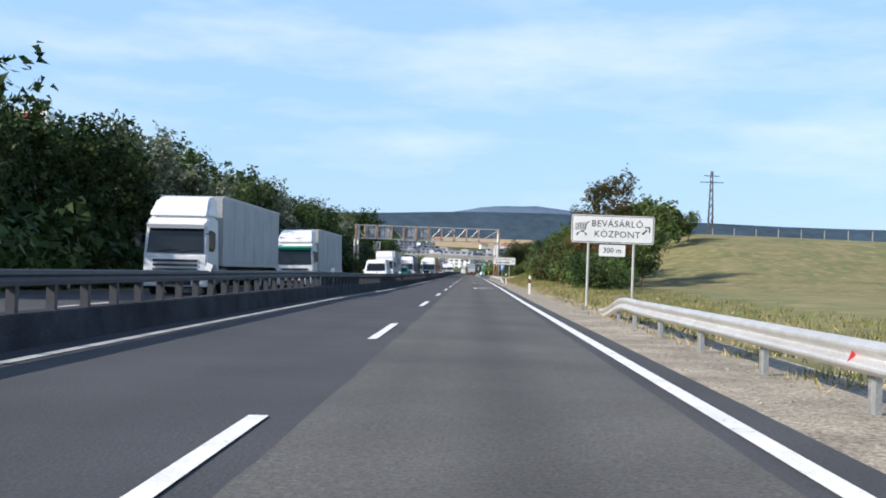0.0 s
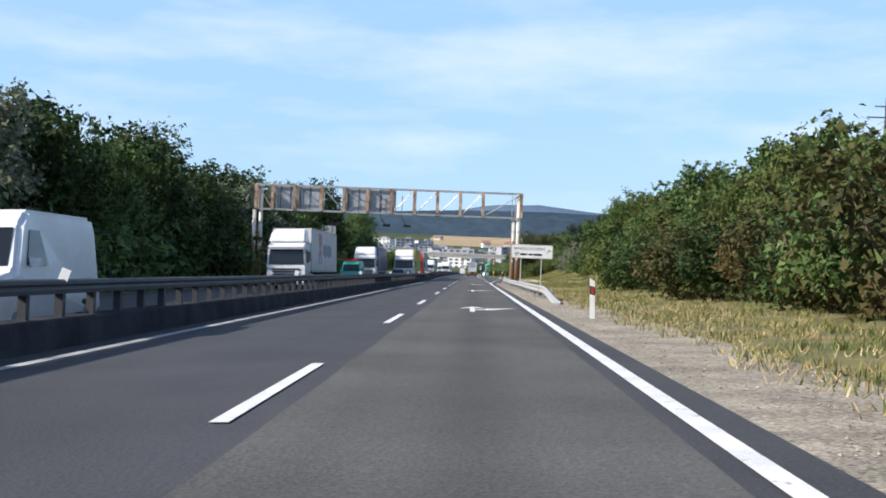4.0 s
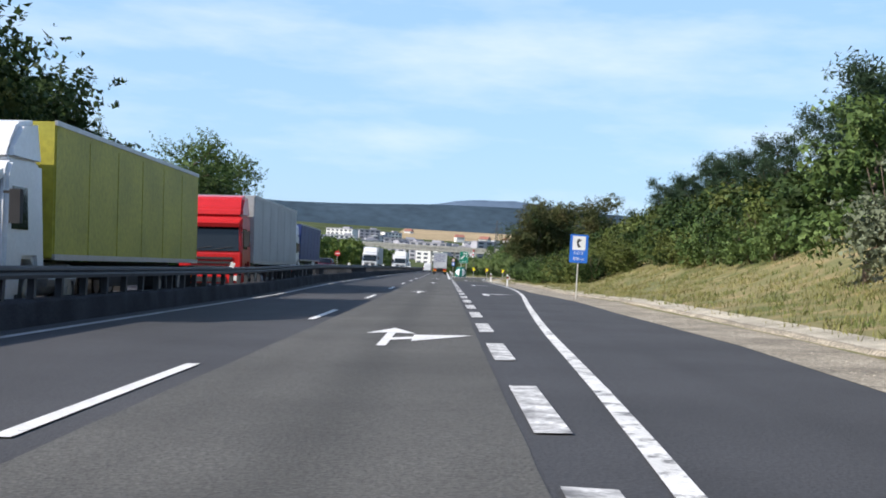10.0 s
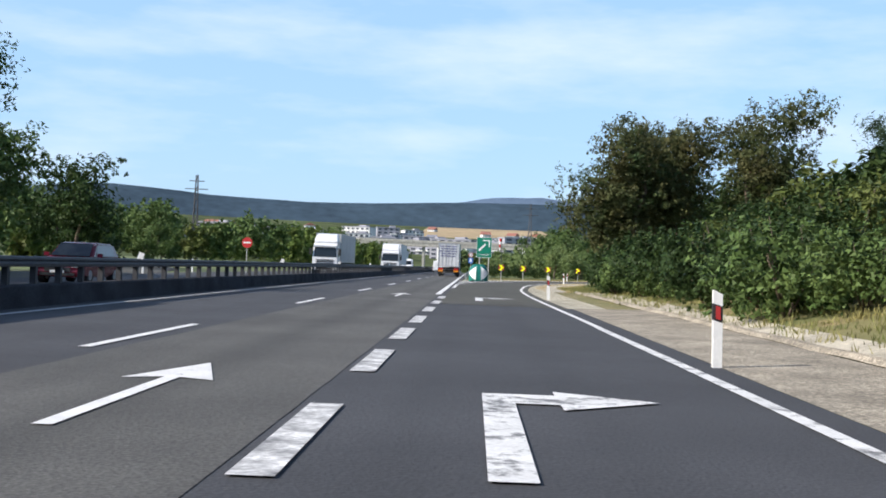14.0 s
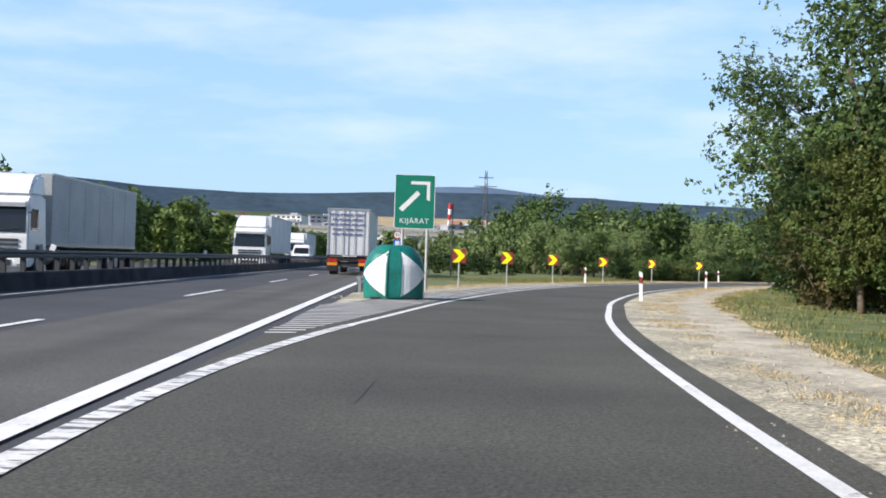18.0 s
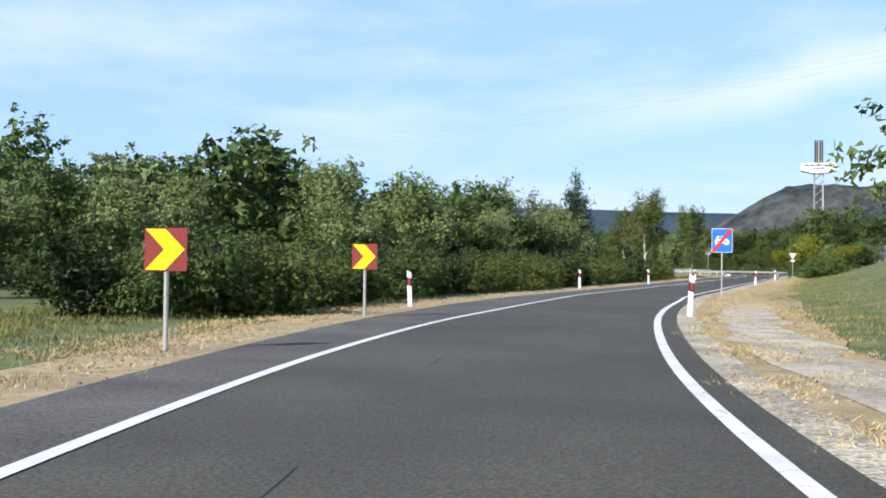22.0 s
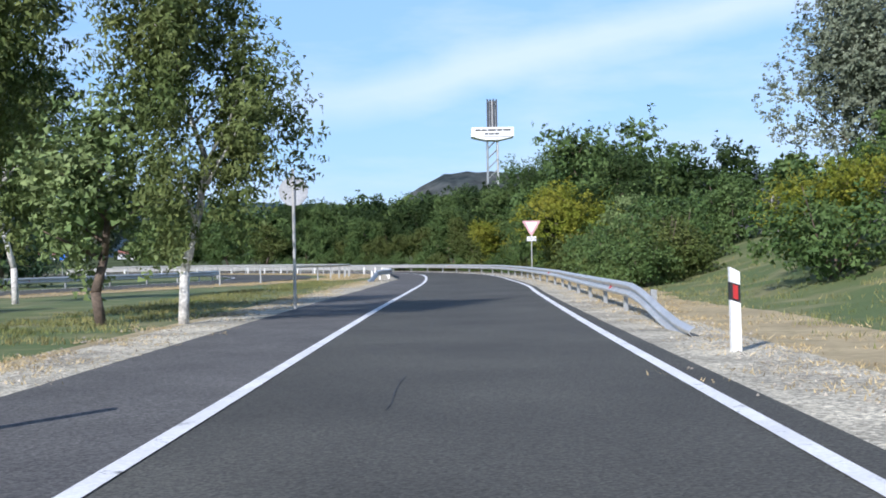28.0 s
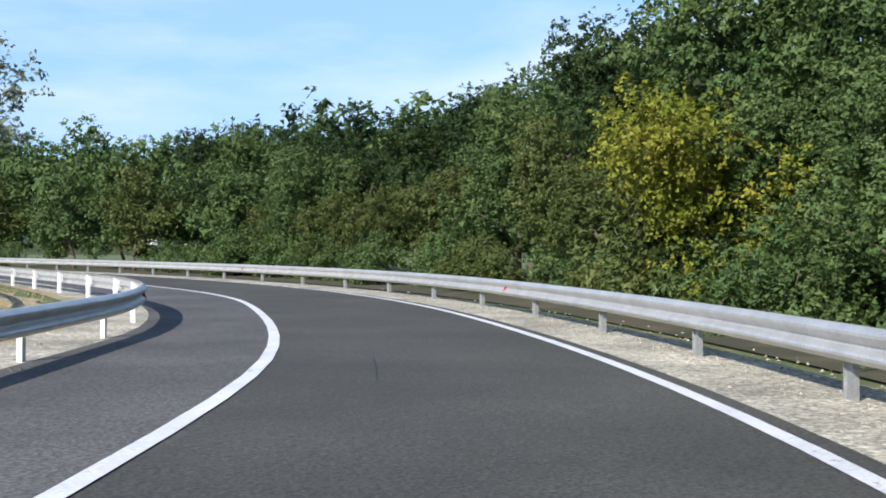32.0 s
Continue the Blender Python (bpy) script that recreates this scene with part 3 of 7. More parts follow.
ramp_edge = [((1 - k) * a[0] + k * b[0], (1 - k) * a[1] + k * b[1]) for a, b, k in zip(shifted(LINE_R, .42), shifted(LINE_R, .27), [smooth(585, 615, q[1]) for q in LINE_R])]
ee = [p for p in ramp_edge if p[1] >= 396]
ribbon([(-6.5, y) for _, y in straight(0, 396, 930)], [(2.1, y) for _, y in straight(0, 396, 930)], 0.03, g)
road = structure("road", g, M_asphalt, "dark asphalt of the motorway")
# slip road with its hard shoulder
sh = dense([(1.9, 396), (1.9, 425), (1.9, 440), (1.95, 452), (2.2, 460), (3.3, 466), (4.5, 472), (6.31, 478.4), (7.18, 482.1), (8.09, 484.9), (9.85, 490.4), (14.2, 500.1), (22.0, 516.2), (28.2, 527.2), (36.9, 540), (48.2, 553.8), (60.6, 569.2), (67.2, 577.2), (87.1, 601.8), (98.4, 615.6), (105.2, 623.8), (114.5, 635.2), (119.8, 641.9), (127.0, 653.2), (131.4, 660.4), (134.0, 668), (135.3, 676), (136.2, 686), (135.9, 696), (134, 709), (130, 722), (124.5, 734)])
sr = [(6.35, 396)] + ee
SHB = np.array(sh)
sl, last = [], 0
for q in sr:
    i = max(last, int(np.hypot(SHB[:, 0] - q[0], SHB[:, 1] - q[1]).argmin()))
    last = i
    sl.append(sh[i])
g = ribbon(sl, sr, 0.036)
structure("slip_road", g, M_asphalt_ramp, "dark asphalt of the curving slip road")
# the other carriageway and its joining ramp
g = ribbon(straight(-18.2, 20, 930), straight(-7.0, 20, 930), 0.03)
structure("opposite_road", g, M_asphalt, "asphalt of the opposite carriageway")
jl = dense([(-18.0, 395), (-19.5, 425), (-24, 452), (-32, 480), (-44, 505), (-60, 525)])
g = ribbon(resample(shifted(jl, -2.6), 50), resample(shifted(jl, 2.6), 50), 0.035)
structure("joining_road", g, M_asphalt_ramp, "joining slip road beyond the median")
# worn lane and seams
wl_y = np.arange(20, 520.1, 0.8)
g = ribbon([(-1.52 - (.12 if 133.5 < y < 136.2 else 0) + .05 * noise.noise((y * .31, 0, 2)) + .025 * noise.noise((y * 1.7, 0, 5)), y) for y in wl_y], [(1.62 + .02 * noise.noise((y * .9, 3, 1)), y) for y in wl_y], 0.035)
structure("worn_lane", g, M_asphalt_old, "older brownish asphalt of the right-hand lane")
mid = [((a[0] + b[0]) / 2, (a[1] + b[1]) / 2) for a, b in zip(resample(clipped(LINE_L, 440, 740), 200), resample(clipped(LINE_R, 440, 740), 200))]
random.seed(3)
g = Geo()
w = [(x + 0.05 * noise.noise((x * 0.7, y * 0.7, 0)) + 0.02 * noise.noise((x * 4, y * 4, 0)), y) for x, y in resample(shifted(mid, -0.65), 900)]
for k in range(0, 700, 29):
    ww = w[k:k + 6 + k % 7]
    ribbon(shifted(ww, -0.004), shifted(ww, 0.004), 0.0405, g)
structure("tar_seam", g, M_crack, "cracked dark seam along the slip road")
g = Geo()
pl = [p for p in resample(mid, 400) if 560 <= p[1] <= 571.5]
g.add([(57.8, 561.7, 0.041), (59.0, 560.8, 0.041), (66.0, 569.2, 0.041), (64.65, 570.6, 0.041)], [(0, 1, 2, 3)])
structure("asphalt_patch", g, M_patch, "paler repaired patch in the slip road")
hs_r = [p for p in LINE_L if p[1] > 500]
SHA = np.array(sh)
hs_l = []
for q in shifted(hs_r, -0.5):
    i = int(np.hypot(SHA[:, 0] - q[0], SHA[:, 1] - q[1]).argmin())
    hs_l.append(sh[i])
g = ribbon([(p[0] * .985 + q[0] * .015, p[1] * .985 + q[1] * .015) for p, q in zip(hs_l, hs_r)], hs_r, 0.0395)
structure("hard_shoulder", g, M_shoulder, "paler asphalt of the hard shoulder")

# ---- painted lines, each a thing of its own kind ----
g = Geo()
ribbon(straight(-5.80, 20, 930), straight(-5.60, 20, 930), 0.043, g)
structure("left_line", g, M_paint_dimmed, "white line along the median, greyed for dirt and rail shade")
el = dense([(1.9, 20), (1.9, 60), (1.9, 120), (1.9, 200), (1.9, 258), (2.0, 272), (2.6, 286), (3.1, 299), (3.95, 316), (4.55, 326.5), (5.1, 337), (5.65, 350), (5.85, 364), (5.8, 383)], 3)
cut = next(i for i, p in enumerate(el) if p[1] >= 266)
el, el2 = el[:cut + 1], el[cut:]
structure("exit_lane_line", ribbon(shifted(el2, -0.085), shifted(el2, 0.085), 0.0435), M_paint_arrow, "worn white edge line of the exit lane")
g = Geo()
ribbon(shifted(el, -0.095), shifted(el, 0.095), 0.043, g)
ribbon(shifted(LINE_R[15:], -0.075), shifted(LINE_R[15:], 0.075), 0.045, g)
structure("right_line", g, M_paint, "white edge line along the verge")
g = Geo()
cut = next(i for i, p in enumerate(LINE_L) if p[1] > 451)
structure("worn_ramp_line", ribbon(shifted(LINE_L[:cut + 1], -0.11), shifted(LINE_L[:cut + 1], 0.11), 0.045), M_paint_comb, "white line chipped into a comb by traffic")
ribbon(shifted(LINE_L[cut:], -0.075), shifted(LINE_L[cut:], 0.075), 0.045, g)
structure("ramp_line", g, M_paint, "white line along the slip road's shoulder")
g = Geo()
ribbon(straight(1.44, 408, 930), straight(1.68, 408, 930), 0.047, g)
structure("gore_line", g, M_paint, "broad white line where the slip road leaves")
dash_mesh = Geo().add([(-0.08, -3, 0), (0.08, -3, 0), (0.08, 3, 0), (-0.08, 3, 0)], [(0, 1, 2, 3)]).mesh("lane_dash", M_paint)
lane_dashes = structure("lane_dashes", Geo().add([(-1.97, 24.9, base(-1.9, 22) + .043), (-1.83, 24.9, base(-1.9, 22) + .043), (-1.83, 30, base(-1.9, 30) + .043), (-1.97, 30, base(-1.9, 30) + .043)], [(0, 1, 2, 3)]), M_paint, "broken white lane line")
for k in range(-1, 45):
    y = 54.43 + 18 * k - 3 - (1.9 if k == 8 else 1.4 if k == 2 else 0)
    d = part("dash", dash_mesh, None, lane_dashes) if False else new("dash", dash_mesh)
    d.parent = lane_dashes
    d.matrix_world = pose(-1.9, y, base(-1.9, y) + 0.044, 0, -tilt(y), 0)
for k in range(0, 45):
    y = 60 + 18 * k
    d = new("dash", dash_mesh)
    d.parent = lane_dashes
    d.matrix_world = pose(-11.4, y, base(-11.4, y) + 0.044, 0, -tilt(y), 0)
wide_mesh = Geo().add([(-0.14, -1.7, 0), (0.14, -1.7, 0), (0.14, 1.7, 0), (-0.14, 1.7, 0)], [(0, 1, 2, 3)]).mesh("wide_dash", M_paint_worn)
wide = structure("exit_lane_dashes", Geo().add([(1.69, 277.6, base(1.85, 279) + .045), (2.01, 277.6, base(1.85, 279) + .045), (2.01, 281, base(1.85, 279) + .045), (1.69, 281, base(1.85, 279) + .045)], [(0, 1, 2, 3)]), M_paint_worn, "worn broad dashes beside the exit lane")
for y in (286.5, 293.2, 299.9, 306.4, 312.6, 318.7, 325, 331.7, 338.4, 343, 349.4, 355.6, 361.3, 367.4, 373.9, 379.8, 385.5, 391.9, 398.6, 405):
    y -= 1.7
    d = new("dash", wide_mesh)
    d.parent = wide
    d.matrix_world = pose(1.85, y, base(1.85, y) + 0.046, 0, -tilt(y), 0)
# arrows
A_STR = [(-0.075, 0), (0.075, 0), (0.075, 3.5), (0.45, 3.3), (0, 5.2), (-0.45, 3.3), (-0.075, 3.5)]
A_BR = [(0.075, 1.4), (0.42, 1.75), (0.42, 1.15), (1.45, 3.0), (0.42, 3.0), (0.42, 2.4), (0.075, 2.05)]
A_RT = [(-0.14, 0), (0.15, 0), (0.15, 3.85), (0.55, 3.85), (0.55, 3.45), (1.5, 4.3), (0.55, 4.95), (0.55, 4.6), (-0.14, 4.6)]


def arrow(name, x, y, outlines, label):
    g = Geo()
    for o in outlines:
        g.add([(x + u, y + w, base(x + u, y + w) + 0.046) for u, w in o], [tuple(range(len(o)))])
    structure(name, g, M_paint if name == "lane_arrow" else M_paint_arrow, label)


for k in range(8):
    y = 145.4 + 36.7 * k
    arrow("lane_arrow", -0.2 if k == 5 else 0.1, y, [A_STR, A_BR] if y < 310 else [A_STR], "white straight-and-right arrow painted on the lane" if y < 310 else "white straight arrow painted on the lane")
for k in range(3):
    arrow("exit_arrow", 3.3 if k else 2.98, 327.6 + 36.5 * k, [A_RT], "white right-turn arrow painted on the exit lane")
# hatching in the gore
hatch = structure("gore_hatching", Geo().add([(1.9, 440.4, .0485), (2.0, 440.2, .0485), (2.0, 440.5, .0485), (1.9, 440.7, .0485)], [(0, 1, 2, 3)]), M_paint, "white hatching where the slip road parts")
LY, LX = [p[1] for p in LINE_L], [p[0] for p in LINE_L]
SY, SX = [p[1] for p in sh], [p[0] for p in sh]
for k in range(86):
    y = 442 + 0.65 * k
    xl = float(np.interp(y, LY, LX)) - 0.34
    xs = xl - 0.1
    while xs > (float(np.interp(y + (xs - xl) * 0.46, SY, SX)) + 0.25 if y > 463 else 1.95) and xs > 1.95 and xl - xs < 2.1:
        xs -= 0.05
    if xl - xs > 0.35:
        w = 0.1
        part("bar", Geo().add([(xs, y - (xl - xs) * .46 - w, .048), (xl, y - w, .048), (xl, y + w, .048), (xs, y - (xl - xs) * .46 + w, .048)], [(0, 1, 2, 3)]), M_paint, hatch)

# ---- verges ----
M_strawsoil = grass_mat("dried_grass", (0.36, 0.29, 0.16), (0.46, 0.37, 0.21), (0.26, 0.22, 0.11), 0.5)
g = Geo()
ribbon([(2.33, y) for _, y in straight(0, 20, 240)], [(4.4, y) for _, y in straight(0, 20, 240)], 0.024, g, lambda x, y: max(base(x, y), land(x, y)))
va = [(2.35, 240), (2.45, 266), (2.6, 270.3), (5.0, 272.6), (5.25, 277), (5.6, 287), (5.95, 294), (5.97, 308), (6.1, 318), (6.2, 330), (6.35, 350), (6.35, 396)]
vb = [(4.4, 240), (5.3, 267), (6.2, 271.5), (6.7, 274.5), (6.9, 279), (7.2, 289), (7.5, 296), (7.6, 309), (7.8, 319), (8.0, 331), (8.5, 350), (8.7, 396)]
va, vb = ([q for a, b in zip(w, w[1:]) for q in resample([a, b], 9)[:-1]] + [w[-1]] for w in (va, vb))
ribbon(va, vb, 0.034, g, lambda x, y: max(base(x, y), land(x, y)))
g2 = Geo()
for q0, q1, wd in ((396, 499, 1.5), (499, 545, .45), (545, 584, .85), (584, 740, 1.55)):
    eq = [p for p in ee if q0 <= p[1] <= q1]
    ribbon(eq, shifted(eq, wd), 0.034, g2, lambda x, y: max(base(x, y), land(x, y)))
structure("gravel_verge_ramp", g2, M_gravel_pale, "pale stony verge of the slip road")
structure("gravel_verge", g, M_gravel, "grey-brown gravel verge")
eq = [p for p in ee if 440 <= p[1] <= 636]
sv = [float(np.interp(p[1], [440, 515, 535, 636], [2.1, 2.4, 3.8, 3.6])) + .3 * noise.noise((p[0] * .4, p[1] * .4, 9)) for p in eq]
g = Geo()
for q0, q1 in ((0, .5), (.5, 1)):
    ribbon([shifted(eq, w * q0)[i] for i, w in enumerate(sv)], [shifted(eq, w * q1)[i] for i, w in enumerate(sv)], 0.026, g, lambda x, y: max(base(x, y), land(x, y)))
structure("straw_verge", g, M_strawsoil, "sun-dried straw-coloured verge")
# dark strip laid behind the rail to stand in for shade beneath the trees
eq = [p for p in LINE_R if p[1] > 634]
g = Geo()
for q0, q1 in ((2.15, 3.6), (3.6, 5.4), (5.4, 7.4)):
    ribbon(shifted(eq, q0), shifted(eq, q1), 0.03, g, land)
structure("shaded_ground", g, M_shade, "soil painted dark for the shade under the trees")
vs = [p for p in sh if p[1] > 498]
g = ribbon(shifted(vs, -1.5), vs, 0.028)
structure("dry_verge", g, [M_strawsoil], "pale dry verge beside the slip road")
vs = [p for p in sh if p[1] > 586]
structure("stony_verge", ribbon([(x + .35 * noise.noise((x * .5, y * .5, 3)), y) for x, y in shifted(vs, -1.15)], shifted(vs, .03), 0.0325), M_gravel_pale, "pale stony edge inside the bend")
di = dense([(92, 629.5), (100, 634.6), (108, 639.4), (113.4, 642.6), (119.4, 647.2), (124.5, 653.4), (128.6, 661), (131, 670), (132.2, 682), (132, 698)])
structure("dry_island", ribbon([(x + .4 * noise.noise((x * .4, y * .4, 5)), y) for x, y in shifted(di, -1.7)], [(x + .6 * noise.noise((x * .4, y * .4, 8)), y) for x, y in shifted(di, 1.3)], 0.02, None, land), M_strawsoil, "dried grass of the narrow island between the lanes")
g = ribbon([(max(2.12, float(np.interp(y, SY, SX)) - 2.0), y) for _, y in straight(0, 449, 500, 3)], [(float(np.interp(y, SY, SX)) + .05, y) for _, y in straight(0, 449, 500, 3)], 0.033)
structure("gore_gravel", g, M_gravel_pale, "gravel and dust in the gore behind the crash cushion")
dt = dense([(7.9, 425), (8.6, 440), (9.5, 449), (11.2, 458.5), (12.3, 464.5), (14.7, 475), (18.1, 485.6), (21.5, 495.3), (23.8, 501.3), (28.2, 511), (32.6, 518.6), (38, 526.5), (43.5, 534)])
g = Geo()
for q0, q1 in ((-.65, -.2), (-.2, .25), (.25, .7)):
    ribbon([(x + .5 * noise.noise((x * 1.3, y * 1.1, 1)), y) for x, y in shifted(dt, q0)] if q0 < -.6 else shifted(dt, q0), [(x + .55 * noise.noise((x * 1.3, y * 1.1, 7)), y) for x, y in shifted(dt, q1)] if q1 > .6 else shifted(dt, q1), 0.037, g, land)
structure("dirt_gutter", g, M_soil, "dusty drain curving behind the verge")
gt = dense([(6.9, 268), (7.6, 290), (8.2, 330), (8.7, 360), (8.8, 400), (9.0, 425)])
g = ribbon(shifted(gt, 0.2), shifted(gt, 1.1), 0.045, None, land)
structure("gutter_along_cutting", g, M_soil, "dusty pale drain at the foot of the cutting")
g = Geo().sweep([(-0.16, 0), (-0.08, 0.07), (0.02, 0.09), (0.10, 0.05), (0.16, 0)], [(x, y, land(x, y) + .03 + .03 * noise.noise((x, y * .5, 0))) for x, y in resample(gt, 320)], False)
structure("gutter_lip", g, M_gravel, "worn earthen lip between gravel and drain")

# ---- median barrier ----
def zpath(x, y0, y1, lift, step=6.0):
    return [(x, y, base(x, y) + lift) for _, y in straight(0, y0, y1, step)]


# shade on the road side is painted into the wall and rail colours
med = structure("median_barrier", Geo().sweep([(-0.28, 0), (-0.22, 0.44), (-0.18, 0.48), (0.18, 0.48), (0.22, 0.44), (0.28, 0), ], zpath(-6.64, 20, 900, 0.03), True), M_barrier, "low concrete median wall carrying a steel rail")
part("rail", Geo().sweep([(-0.12, 0.86), (-0.12, 1.07), (-0.09, 1.09), (0.09, 1.09), (0.12, 1.07), (0.13, 1.02), (0.09, 0.98), (0.13, 0.93), (0.12, 0.86)], zpath(-6.64, 20, 900, 0.03), True), M_steel_dark, med, "steel box rail, darkened for its shaded side")
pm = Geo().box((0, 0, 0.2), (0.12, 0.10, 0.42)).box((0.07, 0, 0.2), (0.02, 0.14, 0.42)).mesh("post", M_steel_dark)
rest = Geo()
for k in range(540):
    y = 56 + 1.55 * k
    if k < 280:
        o = new("post", pm)
        o.parent = med
        o.matrix_world = pose(-6.64, y, base(-6.64, y) + 0.49)
    else:
        rest.box((-6.64, y, base(-6.64, y) + 0.69), (0.12, 0.10, 0.42))
tagged(part("far_posts", rest, M_steel_dark, med), kind="stuff")
ref = Geo().box((0, 0, 0.09), (0.16, 0.03, 0.2)).mesh("reflector", M_white)
for k in range(18):
    y = 66 + 25 * k
    o = new("reflector", ref)
    o.parent = med
    o.matrix_world = pose(-6.58, y, base(-6.64, y) + 1.11, 0, 20, 0)

# ---- guard rails ----
W = [(0.0, 0.0), (0.02, 0.004), (0.055, 0.03), (0.08, 0.052), (0.083, 0.075), (0.07, 0.098), (0.02, 0.135), (0.008, 0.155), (0.02, 0.175), (0.07, 0.212), (0.083, 0.235), (0.08, 0.258), (0.055, 0.28), (0.02, 0.306), (0.0, 0.31)]
W2 = [(-u - 0.0, w) for u, w in W] + [(-u + 0.012, w) for u, w in W[::-1]]


def guard_rail(name, line, label, side=-1, spacing=4.0, drop_start=0, drop_end=0, post_mat=None, first=0.0, height=None, lift=0.31):
    """A W-beam rail along a line of (x, y); side -1 has its face to the left of the line's way."""
    height = height or (lambda x, y: max(base(x, y), land(x, y)))
    p = np.array(line)
    s = np.r_[0, np.cumsum(np.hypot(*np.diff(p, axis=0).T))]
    L = s[-1]
    at = lambda d: (float(np.interp(d, s, p[:, 0])), float(np.interp(d, s, p[:, 1])))
    low = lambda d: -0.5 * (1 - smooth(0, drop_start, d) if drop_start else 0) - 0.5 * (smooth(L - drop_end, L, d) if drop_end else 0)
    path = [(*at(d), height(*at(d)) + lift + low(d)) for d in np.linspace(0, L, max(8, int(L / 1.3)))]
    prof = [(side * -u, w) for u, w in W2]
    root = thing(name, label, "guard rail")
    part("beam", Geo().sweep(prof if side < 0 else prof[::-1], path, True), M_steel, root, "galvanised corrugated steel beam")
    pm = Geo().box((0, 0, 0.27), (0.06, 0.12, 0.6)).box((-0.03, 0.06, 0.3), (0.05, 0.012, 0.6)).box((side * 0.02, 0, lift + .155), (0.1, 0.1, 0.16)).mesh("post", post_mat or M_post)
    d = first
    while d < L:
        if low(d) > -0.3:
            x, y = at(d)
            a, b = at(max(0, d - .5)), at(min(L, d + .5))
            o = new("post", pm)
            o.parent = root
            o.matrix_world = pose(x - side * 0.09 * (b[1] - a[1]), y + side * 0.09 * (b[0] - a[0]), height(x, y), 0, 0, math.degrees(math.atan2(-(b[0] - a[0]), b[1] - a[1])))
        d += spacing
    mark = Geo().prism([(-0.05, 0), (0.05, 0), (0.0, 0.13)], 0.02).mesh("reflector", M_reflector)
    d = 10.0
    while d < L - 6:
        x, y = at(d)
        o = new("reflector", mark)
        o.parent = root
        a, b = at(d - .5), at(d + .5)
        o.matrix_world = pose(x + side * 0.03 * (b[1] - a[1]), y - side * 0.03 * (b[0] - a[0]), height(x, y) + lift + .09, 0, 0, math.degrees(math.atan2(-(b[0] - a[0]), b[1] - a[1])))
        d += 24
    return root


guard_rail("guard_rail", [(3.3, 40), (3.3, 60), (3.35, 88), (3.75, 99)], "galvanised steel guard rail ending in a sloped terminal", drop_end=8, first=1.7, lift=0.38)
guard_rail("guard_rail", [(3.4, 190.5), (3.2, 196), (3.12, 202), (3.12, 255), (3.15, 262), (3.2, 268.6)], "long galvanised steel guard rail before the gantry", drop_start=8, drop_end=9, first=0.6)
rr = shifted(LINE_R, 1.16)
guard_rail("guard_rail", [p for p in rr if p[1] > 594.5], "galvanised steel guard rail round the outside of the bend", drop_start=7, first=4.2, post_mat=M_post, lift=0.36)
lr = dense([(112.6, 634.6), (116.2, 638.6), (118.95, 641.5), (121.05, 644.4), (122.85, 646.9), (126.2, 651.9), (129.3, 656.8), (131.0, 659.7), (132.7, 664), (133.8, 669), (134.4, 676), (134.9, 686), (134.6, 696), (132.6, 709), (128.6, 722)])
guard_rail("guard_rail", lr, "galvanised steel guard rail round the inside of the bend", side=1, drop_start=5, first=2.6, spacing=3.4, post_mat=M_white)
l2 = dense([(113.4, 643.3), (116.1, 644.9), (119.4, 648.1), (122.3, 651.5), (125.6, 656), (128.8, 663), (130.8, 670), (131.8, 678), (132.2, 688), (131.6, 698), (129.6, 710)])
root = thing("barrier_rail", "thin steel rail on tall posts beside the returning lane", "guard rail")
lip = [(-.05, .0), (.05, .0), (.06, .03), (.06, .08), (.05, .11), (-.05, .11), (-.06, .08), (-.06, .03)]
part("beam", Geo().sweep(lip, [(x, y, land(x, y) + .8) for x, y in l2], True), M_steel, root, "galvanised box-shaped rail")
pm = Geo().box((0, 0, .35), (.06, .11, .92)).box((-.03, .055, .35), (.05, .012, .92)).mesh("post", M_post)
for x, y in resample(l2, 26)[:-1] + [(109.9, 641.0), (106.3, 638.8)]:
    o = new("post", pm)
    o.parent = root
    o.matrix_world = pose(x, y, land(x, y), 0, 0, -40)
rl = dense([(70, 622), (88, 632), (100, 639), (108, 644.5), (114, 649.5), (119, 655.5), (123, 663), (125.6, 671), (127, 682), (127, 695), (125, 708), (121, 722)])
guard_rail("guard_rail", [p for p in shifted(rl, -4.0) if p[0] < 121.5 and p[1] < 700], "dull steel guard rail beyond the returning lane", side=1, first=1.0, spacing=4.0, post_mat=M_post)
g = ribbon(resample(shifted(rl, -3.2), 80), resample(shifted(rl, 2.6), 80), 0.035)
structure("returning_road", g, M_asphalt_ramp, "dark asphalt lane curving back beside the slip road")
g = ribbon(resample(shifted(rl, -3.0), 80), resample(shifted(rl, -2.85), 80), 0.045)
structure("returning_line", g, M_paint, "white line along the returning lane")

